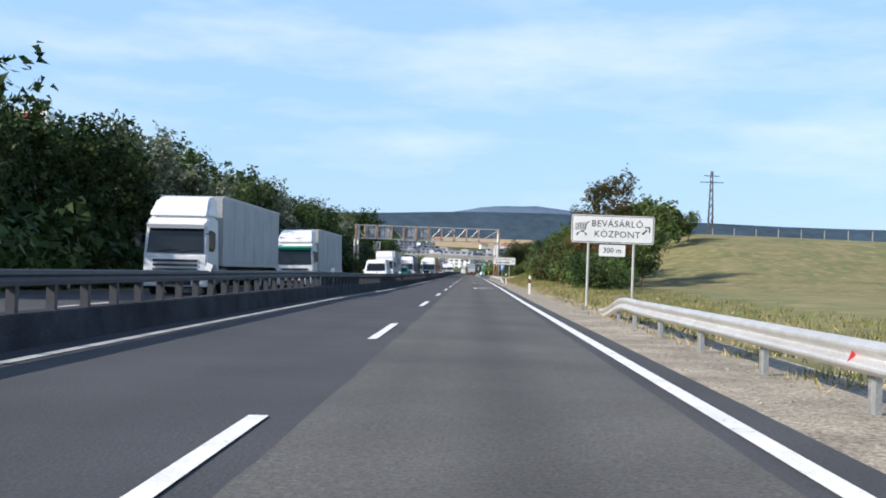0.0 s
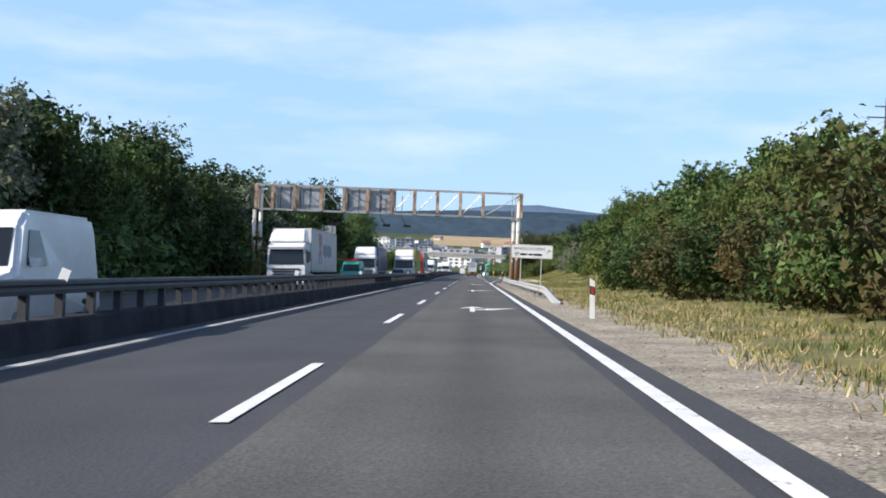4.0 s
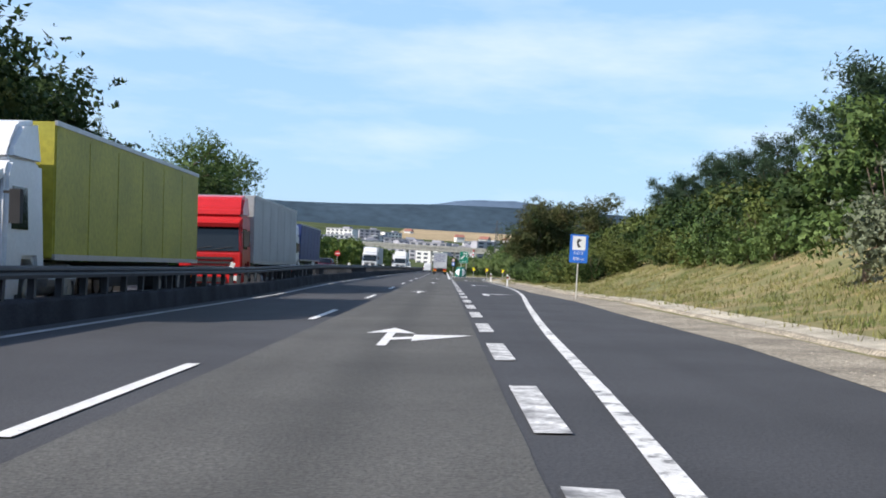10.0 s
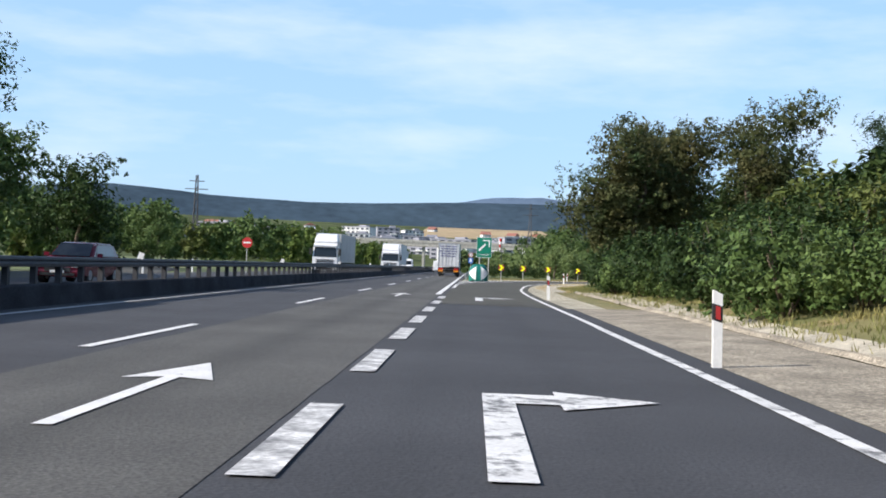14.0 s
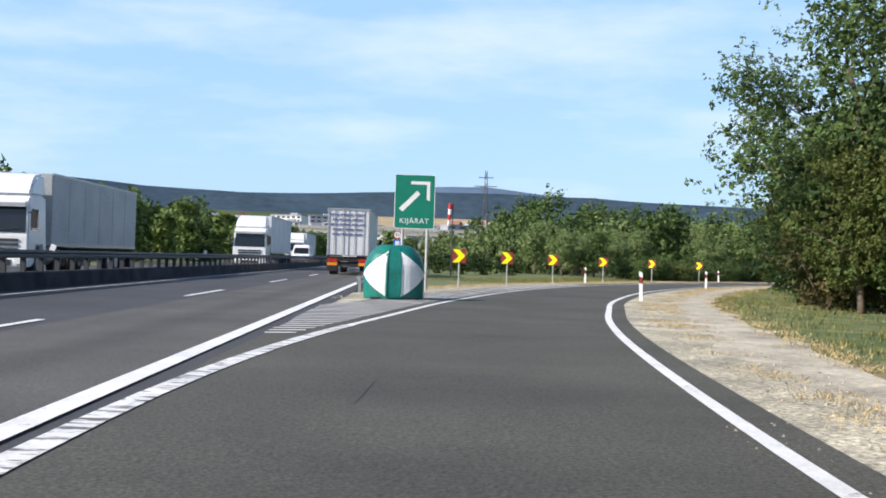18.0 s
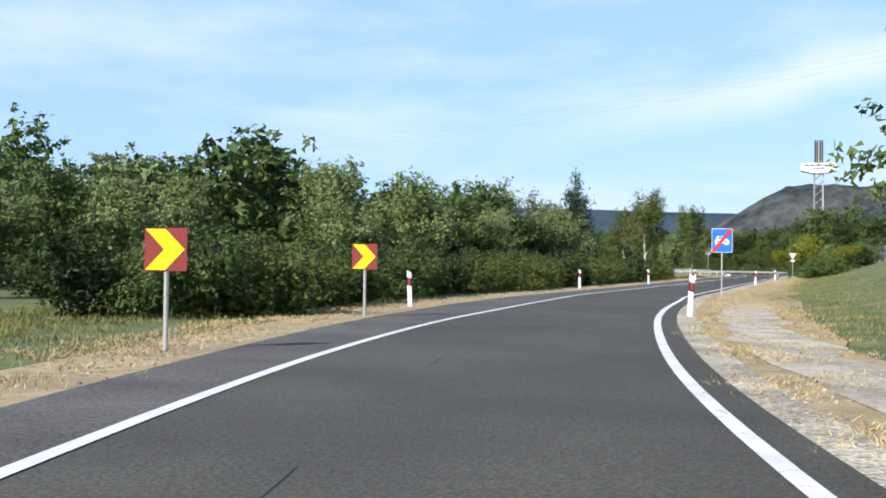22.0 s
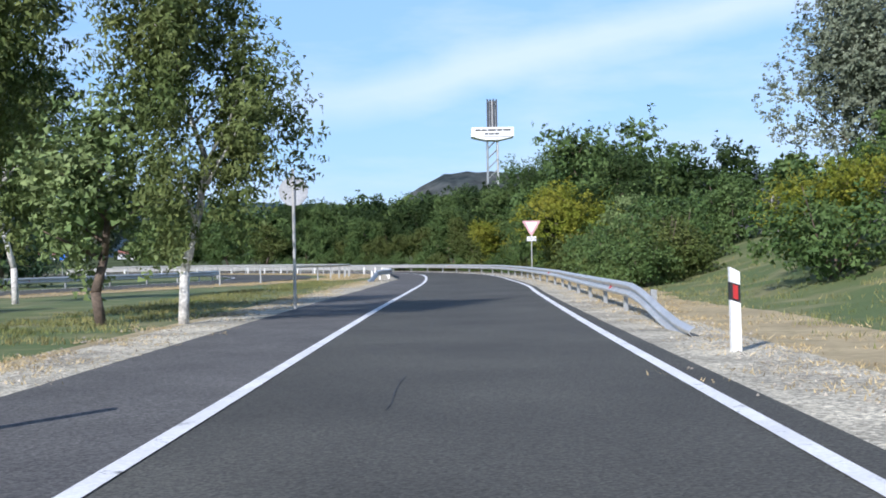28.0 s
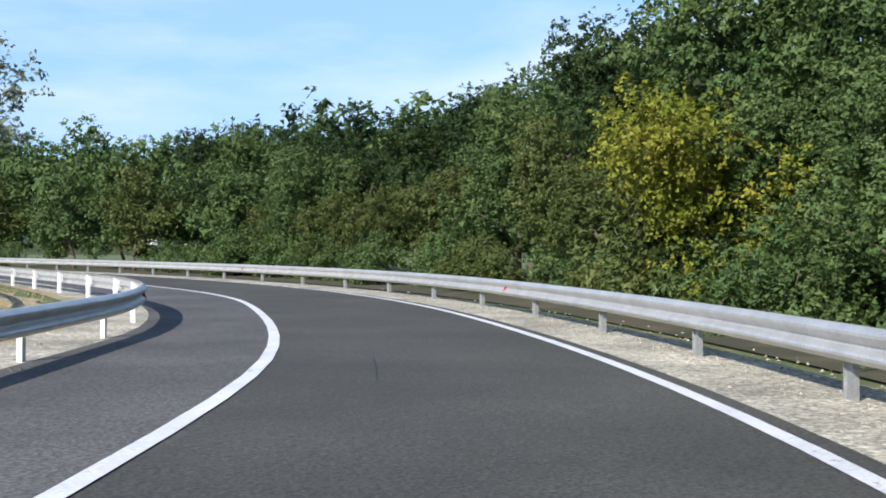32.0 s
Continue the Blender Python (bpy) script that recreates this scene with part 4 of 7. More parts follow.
# ---- plants ----
def sprays(rng, pts, size, leaflets, droop=0.0, narrow=0.42, out=None):
    """Vertices and faces of small leaf sprays at the points, each of a few pointed leaves."""
    n = len(pts) * leaflets
    c = np.repeat(pts, leaflets, 0) + rng.normal(0, size * 0.35, (n, 3))
    d = rng.normal(0, 1, (n, 3))
    d[:, 2] = d[:, 2] * 0.7 - droop
    d /= np.linalg.norm(d, axis=1)[:, None]
    face = rng.normal(0, 0.55, (n, 3))
    if out is not None:
        face += np.repeat(out, leaflets, 0) * 0.75
    face[:, 2] += 0.35
    u = np.cross(d, face)
    u /= np.linalg.norm(u, axis=1)[:, None] + 1e-9
    d = np.cross(face, u)
    d /= np.linalg.norm(d, axis=1)[:, None] + 1e-9
    u /= np.linalg.norm(u, axis=1)[:, None] + 1e-9
    L = size * rng.uniform(0.6, 1.3, (n, 1))
    v = np.stack([c - d * L * 0.45 - u * L * narrow, c - d * L * 0.45 + u * L * narrow, c + d * L * 0.75], 1).reshape(-1, 3)
    return v, np.arange(3 * n).reshape(n, 3)


def leaf_mesh(name, rng, pts, size, leaflets, material, droop=0.0, narrow=0.42, out=None):
    v, f = sprays(rng, pts, size, leaflets, droop, narrow, out)
    me = bpy.data.meshes.new(name)
    me.vertices.add(len(v))
    me.vertices.foreach_set("co", v.ravel())
    me.loops.add(f.size)
    me.loops.foreach_set("vertex_index", f.ravel())
    me.polygons.add(len(f))
    me.polygons.foreach_set("loop_start", np.arange(0, f.size, 3))
    me.update(calc_edges=True)
    me.materials.append(material)
    return me


def blob_points(rng, blobs, n, shell=0.62, size=0.2, per=8):
    """Points along short twigs in the outer shells of ellipsoids (centre, radii), and some within."""
    n = max(4, n // per)
    vol = np.array([b[3] * b[4] + b[4] * b[5] + b[3] * b[5] for b in blobs])
    pick = rng.choice(len(blobs), n, p=vol / vol.sum())
    b = np.array(blobs)[pick]
    d = rng.normal(0, 1, (n, 3))
    d /= np.linalg.norm(d, axis=1)[:, None]
    r = rng.uniform(shell ** 3, 1.0, n) ** (1 / 3) * (1 + rng.normal(0, 0.05, n))
    # twigs that reach out of the mass and hollows that cut into it
    lobe = np.sin(d[:, 0] * 7.3 + pick * 1.7) * np.sin(d[:, 1] * 6.1 + pick * 2.9) * np.sin(d[:, 2] * 6.7 + pick)
    r *= 1 + 0.34 * lobe + np.where(rng.uniform(0, 1, n) < 0.1, rng.uniform(0.05, 0.38, n), 0.0)
    inner = rng.uniform(0, 1, n) < 0.14
    r[inner] *= rng.uniform(0.2, 0.8, inner.sum())
    p = b[:, :3] + d * b[:, 3:] * r[:, None]
    axis = d + rng.normal(0, 0.55, (n, 3))
    axis[:, 2] = axis[:, 2] * 0.6 + 0.12
    axis /= np.linalg.norm(axis, axis=1)[:, None]
    reach = (rng.uniform(1.6, 4.2, n) * size)[:, None].repeat(per, 0)
    p, d, axis = p.repeat(per, 0), d.repeat(per, 0), axis.repeat(per, 0)
    p = p + axis * reach * rng.uniform(-0.7, 1.0, (n * per, 1)) + rng.normal(0, size * 0.55, (n * per, 3))
    keep = p[:, 2] > 0.03
    return p[keep], d[keep]


def limbs(g, rng, height, spread, r, count, start=0.3, lean=0.0, slot=0):
    """A tapered trunk with forking limbs; returns the limb tips."""
    tips, seg = [], 6
    p = Vector((0, 0, -0.2))
    pts = [p]
    for k in range(1, seg + 1):
        pts.append(Vector((rng.normal(0, spread * 0.03) * k, rng.normal(0, spread * 0.03) * k, height * k / seg)))
    for k in range(seg):
        g.rod(pts[k], pts[k + 1], r * (1 - k / (seg + 0.6)) , r * (1 - (k + 1) / (seg + 0.6)), 7)
    for k in range(count):
        h = start + (0.95 - start) * (k + rng.uniform(0, 1)) / count
        i = min(seg - 1, int(h * seg))
        a = pts[i].lerp(pts[i + 1], h * seg - i)
        az, reach = rng.uniform(0, 6.283), spread * (1.0 - 0.45 * h) * rng.uniform(0.7, 1.05)
        b = a + Vector((math.cos(az) * reach * 0.55, math.sin(az) * reach * 0.55, reach * (0.3 + lean)))
        c = b + Vector((math.cos(az + rng.normal(0, .4)) * reach * 0.45, math.sin(az + rng.normal(0, .4)) * reach * 0.45, reach * (0.25 + lean)))
        q = r * (1 - h) * 0.55 + 0.015
        g.rod(a, b, q, q * 0.6, 5)
        g.rod(b, c, q * 0.6, q * 0.2, 5)
        tips += [b, c]
    return tips + [pts[-1]]


TREES, PATTERN = {}, {}


def tree_kind(key, seed, name, label, category, leaf, bark, height, spread, sprig, count, leaflets=2, style="broad", droop=0.0, narrow=0.42):
    """One tree or shrub, built at the origin and kept as the pattern for its copies."""
    rng = np.random.default_rng(seed)
    g = Geo()
    blobs = []
    if style == "broad":
        tips = limbs(g, rng, height * 0.86, spread, 0.02 * height + 0.03, 9, 0.24)
        for t in tips:
            k = spread * rng.uniform(0.26, 0.46)
            blobs.append((t.x, t.y, max(t.z, k * 0.8), k, k, k * rng.uniform(0.65, 0.95)))
        for _ in range(7):
            az, q = rng.uniform(0, 6.283), rng.uniform(0.2, 0.75) * spread
            k = spread * rng.uniform(0.22, 0.4)
            blobs.append((math.cos(az) * q, math.sin(az) * q, height * rng.uniform(0.22, 0.7), k, k, k * 0.8))
    elif style == "poplar":
        tips = limbs(g, rng, height * 0.93, spread * 0.7, 0.015 * height + 0.03, 14, 0.15, 0.45)
        for t in tips:
            k = spread * rng.uniform(0.22, 0.36)
            blobs.append((t.x, t.y, t.z, k, k, k * 1.5))
    elif style == "weeping":
        tips = limbs(g, rng, height * 0.9, spread * 0.8, 0.012 * height + 0.03, 12, 0.3, 0.35)
        for t in tips:
            for s in range(3):
                k = spread * rng.uniform(0.14, 0.25)
                blobs.append((t.x * rng.uniform(.7, 1.3), t.y * rng.uniform(.8, 1.3), t.z - s * height * 0.07, k, k, k * 2.6))
    elif style == "conifer":
        limbs(g, rng, height, 0.3, 0.012 * height + 0.04, 0)
        tiers = 15
        for k in range(tiers):
            h = 0.1 + 0.88 * k / tiers
            rad = spread * (1 - h) ** 0.85 + 0.12
            for j in range(7 if k < 11 else 4):
                az = rng.uniform(0, 6.283)
                q = rad * rng.uniform(0.45, 1.0)
                g.rod((0, 0, h * height), (math.cos(az) * q, math.sin(az) * q, h * height - 0.12 * q), 0.03, 0.008, 4)
                blobs.append((math.cos(az) * q * 0.62, math.sin(az) * q * 0.62, h * height - 0.1 * q, q * 0.46 + .1, q * 0.46 + .1, 0.10 * spread + 0.08))
    elif style == "pine":
        tips = limbs(g, rng, height * 0.9, spread, 0.016 * height + 0.04, 12, 0.35, 0.1)
        for t in tips:
            k = spread * rng.uniform(0.2, 0.36)
            blobs.append((t.x, t.y, t.z, k, k, k * 0.5))
    else:                                         # shrub, leafy to the ground
        for _ in range(6):
            az, q = rng.uniform(0, 6.283), spread * rng.uniform(0.2, 0.6)
            g.rod((0, 0, -0.1), (math.cos(az) * q, math.sin(az) * q, height * rng.uniform(0.5, 0.85)), 0.035, 0.01, 5)
        for _ in range(17):
            az, q = rng.uniform(0, 6.283), spread * rng.uniform(0.0, 0.78) ** 0.8
            k = spread * rng.uniform(0.24, 0.42)
            blobs.append((math.cos(az) * q, math.sin(az) * q, height * rng.uniform(0.12, 0.80) * (1 - 0.35 * q / spread), k, k, k * 0.85 * height / max(height, spread) + .1))
    pts, out = blob_points(rng, blobs, int(count * (0.66 if style in ("broad", "shrub") else 0.8)), size=sprig, per=5 if style in ("conifer", "pine") else 8)
    root = thing(name, label, category)
    part("trunk" if style != "shrub" else "stem", g, bark, root, smooth=True)
    part("crown", leaf_mesh("crown", rng, pts, sprig, leaflets, leaf, droop, narrow, out), None, root)
    root.matrix_world = pose(0, -400, -60)
    TREES[key] = root
    PATTERN[key] = (blobs, leaf, sprig, narrow, droop)
    return root


for o_key, args in {
    "oak1": (11, "tree", "tall dark green broadleaf tree of the roadside wood", "tree", L_dark, M_bark, 11, 4.3, 0.30, 5200),
    "oak2": (12, "tree", "dense broadleaf tree with dark green foliage", "tree", L_dark, M_bark, 9.5, 4.0, 0.29, 4900),
    "mid1": (13, "tree", "broadleaf tree with mid-green sunlit foliage", "tree", L_mid, M_bark, 9, 3.6, 0.24, 5400),
    "mid2": (14, "tree", "young broadleaf tree with fresh green foliage", "tree", L_mid, M_bark, 7, 2.7, 0.21, 4600),
    "silver": (15, "tree", "silvery grey-green willow-leaved tree", "tree", L_grey, M_bark, 10, 3.4, 0.24, 5000),
    "brown": (16, "tree", "roadside tree with browning autumn foliage", "tree", L_brown, M_bark, 11, 3.3, 0.17, 10000),
    "acacia": (17, "tree", "large airy locust tree with hanging foliage", "tree", L_mid, M_bark, 12, 5.0, 0.16, 13000),
    "yellow": (18, "tree", "low tree with yellowing autumn leaves", "tree", L_yellow, M_bark, 6, 3.4, 0.12, 14000),
    "olive": (19, "tree", "olive-green thorny tree with thin foliage", "tree", L_olive, M_bark, 8, 3.2, 0.20, 5400),
}.items():
    tree_kind(o_key, *args)
tree_kind("young", 26, "tree", "young tree with pale green sunlit leaves", "tree", L_young, M_bark, 7, 2.4, 0.17, 5600)
tree_kind("leafy1", 51, "tree", "leafy mid-green tree close behind the rail", "tree", L_mid, M_bark, 9, 3.6, 0.115, 20000, leaflets=3)
tree_kind("leafy2", 52, "tree", "dark green locust tree close behind the rail", "tree", L_dark, M_bark, 9.6, 3.8, 0.11, 20000, leaflets=3)
tree_kind("leafy3", 53, "tree", "small olive-green tree at the edge of the wood", "tree", L_olive, M_bark, 6.6, 2.7, 0.105, 12000, leaflets=3)
tree_kind("acacia_brown", 54, "tree", "large dark locust tree with browning leaf tips", "tree", L_locust, M_bark, 12, 5.2, 0.16, 26000)
tree_kind("rust", 20, "tree", "small tree with rust-brown autumn leaves", "tree", L_rust, M_bark, 6, 2.9, 0.18, 6000)
tree_kind("bigsilver", 27, "poplar", "tall silvery poplar behind the noise wall", "tree", L_grey, M_bark, 14.4, 7.6, 0.22, 30000, style="poplar")
tree_kind("poplar1", 21, "poplar", "slender upright poplar with light green leaves", "tree", L_spring, M_bark, 8, 1.9, 0.22, 3200, style="poplar")
tree_kind("poplar2", 22, "poplar", "tall grey-green poplar with shimmering leaves", "tree", L_grey, M_bark, 13, 3.6, 0.28, 5200, style="poplar")
tree_kind("birch", 23, "birch", "weeping birch with pale trunk and hanging twigs", "tree", L_birch, M_bark_birch, 10, 2.9, 0.14, 17000, style="weeping", droop=1.2, narrow=0.3)
tree_kind("spruce", 24, "spruce", "dark spruce with layered branches", "tree", L_fir, M_bark, 12, 3.3, 0.24, 7000, style="conifer", narrow=0.26)
tree_kind("pine", 25, "pine", "dark pine with tufted needles on the bank", "tree", L_fir, M_bark, 8, 2.8, 0.26, 4200, style="pine", narrow=0.16)
tree_kind("bush1", 31, "bush", "dense dark green roadside bush", "bush", L_dark, M_bark, 3.0, 1.9, 0.135, 3000, style="shrub")
tree_kind("bush2", 32, "bush", "olive-green bush with dry tips", "bush", L_olive, M_bark, 3.0, 2.0, 0.135, 3000, style="shrub")
tree_kind("bush3", 33, "bush", "mid-green leafy roadside bush", "bush", L_mid, M_bark, 3.2, 2.1, 0.135, 3000, style="shrub")
tree_kind("bush4", 34, "bush", "silvery flowering bush on the bank", "bush", L_grey, M_bark, 4.2, 1.9, 0.135, 3000, style="shrub")
tree_kind("hedge1", 41, "bush", "dense green hedge bush", "bush", L_mid, M_bark, 3.0, 1.9, 0.11, 5600, style="shrub")
tree_kind("hedge2", 42, "bush", "olive hedge bush with browning tips", "bush", L_olive, M_bark, 3.1, 2.0, 0.11, 5600, style="shrub")
tree_kind("willow", 35, "willow", "broad round willow bush, bright green in the sun", "bush", L_young, M_bark, 5.4, 4.4, 0.24, 5600, style="shrub")
tree_kind("bush5", 36, "bush", "bush turning brown at the edge of the wood", "bush", L_brown, M_bark, 3.2, 1.9, 0.135, 3000, style="shrub")

rng_p = random.Random(5)


# cut back beside the give-way sign and before the yellow tree
CLEARED = ((126.3, 634.8, .9), (130.0, 639.7, .9), (140.0, 656.2, 1.2), (141.4, 657.8, 1.2), (128.6, 637.6, 1.6))


def plant(key, x, y, size=1.0, tall=1.0, group=""):
    r, turn = TREES[key], (rng_p.uniform(-3, 3), rng_p.uniform(-3, 3), rng_p.uniform(0, 360))
    if group and any(math.dist((x, y), c[:2]) < c[2] for c in CLEARED):
        return None
    o = copy_thing(r, pose(x, y, land(x, y) - 0.05, *turn) @ Matrix.Diagonal((size, size, size * tall, 1)))
    if group:
        o["group"] = group
    return o


def rows(keys, x0, x1, y0, y1, step, s0, s1, group, tall=1.0):
    """A loose wood: plants at uneven steps along y, spread between x0 and x1."""
    y = y0
    while y < y1:
        plant(rng_p.choice(keys), rng_p.uniform(x0, x1), y, rng_p.uniform(s0, s1), tall * rng_p.uniform(.9, 1.12), group)
        y += step * rng_p.uniform(0.7, 1.3)


def along(keys, line, off0, off1, step, s0, s1, group, tall=1.0):
    """Plants along a line at distances to its right between off0 and off1."""
    p = resample(line, max(2, int(sum(math.dist(a, b) for a, b in zip(line, line[1:])) / step)))
    for i, (x, y) in enumerate(p):
        a, b = p[max(0, i - 1)], p[min(len(p) - 1, i + 1)]
        n = math.dist(a, b) or 1
        d = rng_p.uniform(off0, off1)
        plant(rng_p.choice(keys), x + d * (b[1] - a[1]) / n + rng_p.uniform(-.8, .8), y - d * (b[0] - a[0]) / n + rng_p.uniform(-.8, .8), rng_p.uniform(s0, s1), tall * rng_p.uniform(.9, 1.12), group)


FAR = []


def far(keys, x0, x1, y0, y1, step, s0, s1):
    """Trees of the far woods, kept for one joined mass."""
    y = y0
    while y < y1:
        FAR.append((rng_p.choice(keys), rng_p.uniform(x0, x1), y, rng_p.uniform(s0, s1)))
        y += step * rng_p.uniform(0.7, 1.3)


def far_along(keys, line, off0, off1, step, s0, s1):
    p = resample(line, max(2, int(sum(math.dist(a, b) for a, b in zip(line, line[1:])) / step)))
    for i, (x, y) in enumerate(p):
        a, b = p[max(0, i - 1)], p[min(len(p) - 1, i + 1)]
        n, d = math.dist(a, b) or 1, rng_p.uniform(off0, off1)
        FAR.append((rng_p.choice(keys), x + d * (b[1] - a[1]) / n, y - d * (b[0] - a[0]) / n, rng_p.uniform(s0, s1)))


def grow_far(name, label, dense_count=430, size=0.5):
    """Joins the far trees gathered so far, one mass for each kind of leaf."""
    rng = np.random.default_rng(77)
    by = {}
    for key, x, y, k in FAR:
        blobs, leaf, sprig, narrow, droop = PATTERN[key]
        pts, out = blob_points(rng, blobs, dense_count, 0.55, size * 0.6, 6)
        pts = pts * k
        a = rng.uniform(0, 6.283)
        c, q = math.cos(a), math.sin(a)
        pts = np.stack([pts[:, 0] * c - pts[:, 1] * q + x, pts[:, 0] * q + pts[:, 1] * c + y, pts[:, 2] + land(x, y)], 1)
        out = np.stack([out[:, 0] * c - out[:, 1] * q, out[:, 0] * q + out[:, 1] * c, out[:, 2]], 1)
        by.setdefault(leaf.name, (leaf, []))[1].append(np.concatenate([pts, out], 1))
    for leaf, lists in by.values():
        both = np.concatenate(lists)
        o = new(name, leaf_mesh(name, rng, both[:, :3], size, 2, leaf, out=both[:, 3:]))
        tagged(o, label, "trees", kind="stuff")
    FAR.clear()


# wood along the far side of the motorway
rows(["oak1", "oak2", "oak2", "oak1"], -25.5, -23, 100, 138, 4.6, 0.78, 0.95, "wood beyond the motorway")
rows(["silver", "silver"], -25, -22.8, 141, 152, 3.8, 0.98, 1.12, "wood beyond the motorway")
rows(["silver", "mid1", "oak2", "silver"], -25.5, -23, 152, 196, 4.4, 0.92, 1.12, "wood beyond the motorway")
rows(["mid1", "oak2", "oak1", "silver"], -25, -22.5, 199, 310, 5.0, 0.8, 1.05, "wood beyond the motorway")
rows(["birch", "mid1", "oak2", "birch", "mid2"], -29.5, -26.5, 322, 372, 4.4, 1.15, 1.45, "wood beyond the motorway")
rows(["mid1", "acacia", "oak2"], -27, -24, 376, 430, 6.0, 0.95, 1.15, "wood beyond the motorway")
for x, y, k, q in ((-27.6, 331, "oak1", 1.3), (-27.2, 338, "oak2", 1.45)):
    plant(k, x, y, q)
far(["oak1", "oak2", "mid1"], -34, -28, 96, 420, 3.6, 0.9, 1.15)
for x, y, k, q in ((-29.6, 452, "oak2", .95), (-25.5, 463, "mid2", .6), (-28, 468, "mid1", .7), (-33.5, 460, "oak2", .7)):
    plant(k, x, y, q)
far(["bush1", "bush3", "bush1"], -22.2, -20.6, 90, 400, 2.6, 1.0, 1.5)
grow_far("far_wood", "dense green wood behind the motorway's first trees", 520)
far(["mid2", "mid1", "olive"], -52, -27, 506, 700, 2.6, 0.7, 0.95)
far(["mid2", "poplar1", "mid1", "bush2"], -30, -20.5, 530, 780, 3.0, 0.6, 0.85)
far(["bush3", "bush2", "mid2"], -70, -34, 455, 510, 2.6, 0.9, 1.2)
grow_far("joining_wood", "sunlit young wood past the joining road", 520)
# right-hand side before the gantry
plant("brown", 12.4, 171.5, 0.97)
plant("rust", 11.0, 164, 0.95)
plant("mid1", 27, 211, 0.42)
for x, y, k, q in ((8.3, 141, "bush1", .85), (9.2, 145, "bush3", 1.0), (8.6, 149, "bush1", 1.1), (10.2, 152, "bush1", 1.1), (9.4, 156, "bush3", 1.1)):
    plant(k, x, y, q)
rows(["bush1", "bush3", "bush5", "bush1"], 8.8, 11.6, 158, 198, 2.9, 1.0, 1.4, "bushes beside the motorway")
rows(["bush1", "olive", "mid2"], 12.5, 16.5, 168, 206, 4.0, 0.7, 0.9, "bushes beside the motorway")
rows(["bush3", "bush1", "bush2"], 8.8, 10.8, 200, 231, 2.8, 0.9, 1.3, "trees on the cutting")
rows(["bush3", "bush1", "bush2"], 12.4, 14.4, 233, 262, 2.8, 0.8, 1.2, "trees on the cutting")
rows(["mid2", "olive", "mid2"], 11, 15, 200, 238, 3.3, 0.42, 0.6, "trees on the cutting")
rows(["mid2", "mid2", "olive", "mid1"], 14, 17.5, 238, 266, 3.3, 0.6, 0.8, "trees on the cutting")
far(["mid1", "olive", "mid2"], 16, 26, 206, 290, 1.9, 0.5, 0.75)
for x, y, k, q in ((13.5, 302, "bush4", 1.25), (13, 308, "mid2", .82), (15.2, 312, "pine", .8), (12.8, 305, "bush4", 1.0), (17, 306, "mid2", .8), (19, 300, "olive", .85), (15, 292, "bush2", 1.1), (17, 286, "bush3", 1.2), (21, 318, "pine", .75), (12, 274, "bush3", .9), (14, 280, "bush2", 1.0), (19, 278, "mid2", .8)):
    plant(k, x, y, q)
# bushes on the cutting beside the exit lane
rows(["bush1", "bush3", "bush1"], 10.0, 11.4, 385, 424, 2.3, 0.8, 1.0, "bushes on the cutting")
rows(["bush1", "bush3", "bush2"], 14.5, 17, 326, 362, 2.6, 0.72, 0.95, "bushes on the cutting")
rows(["bush1", "bush2", "bush3", "bush1"], 11.2, 13, 362, 424, 2.7, 0.72, 0.98, "bushes on the cutting")
rows(["bush1", "bush2", "bush1"], 14, 17, 362, 424, 2.9, 0.85, 1.1, "bushes on the cutting")
far(["bush1", "bush2", "bush1"], 17, 25, 326, 424, 1.1, 0.9, 1.2)
rows(["pine"], 22, 28, 326, 420, 5.6, 0.58, 0.86, "pines above the cutting")
far(["oak2", "mid1", "pine"], 32, 44, 300, 430, 4, 0.5, 0.66)
grow_far("cutting_scrub", "olive-green scrub covering the cutting", 900, 0.3)
# tall trees where the slip road leaves
for x, y, k, q in ((13.2, 429, "acacia_brown", .88), (16.6, 433, "acacia_brown", .95), (19.2, 428, "acacia_brown", .9), (17.2, 448, "acacia_brown", .9), (22, 446, "oak1", .9), (20.0, 460, "acacia", .98), (19.9, 475, "acacia", 1.06), (23.3, 487.4, "acacia", .98), (30.0, 499.8, "acacia", .92), (36.4, 514.0, "acacia", 1.0), (42, 515, "oak2", .8), (19.8, 467, "oak2", .85), (22.6, 478, "oak2", .95), (27.5, 489, "oak2", .9), (17.0, 443, "oak2", .9), (30, 470, "oak2", .9), (36, 488, "oak1", .9), (44, 508, "mid1", .9), (14.0, 423, "bush3", 1.2), (16.5, 423, "bush2", 1.3), (13.6, 434, "bush1", 1.2), (14.6, 441, "bush3", 1.2), (16, 447, "bush1", 1.3), (17.6, 453, "bush3", 1.2), (19, 459, "bush1", 1.3), (20, 466, "bush3", 1.2), (20.8, 472, "bush1", 1.3), (22.4, 479, "bush1", 1.2), (24.8, 485, "bush3", 1.2), (18.6, 471.5, "leafy2", .62), (19.6, 476.5, "leafy3", .8), (21.4, 481.5, "leafy2", .6), (17.8, 466.5, "leafy3", .8), (18.9, 473.6, "bush1", 1.15), (20.7, 478.8, "bush1", 1.1), (17.6, 469, "bush5", 1.0)):
    plant(k, x, y, q)
far(["mid1", "oak2", "acacia"], 34, 60, 446, 512, 2.6, .8, 1.0)
# left of the slip road: willow, hedge, young trees behind
plant("willow", 14.5, 558, 1.15)
plant("willow", 20.5, 562, 1.2)
plant("willow", 9, 564, 1.0)
for x, y, q in ((8, 531, .75), (10, 533, .8), (12.5, 536, .72), (6, 534, .8)):
    plant("bush1", x, y, q)
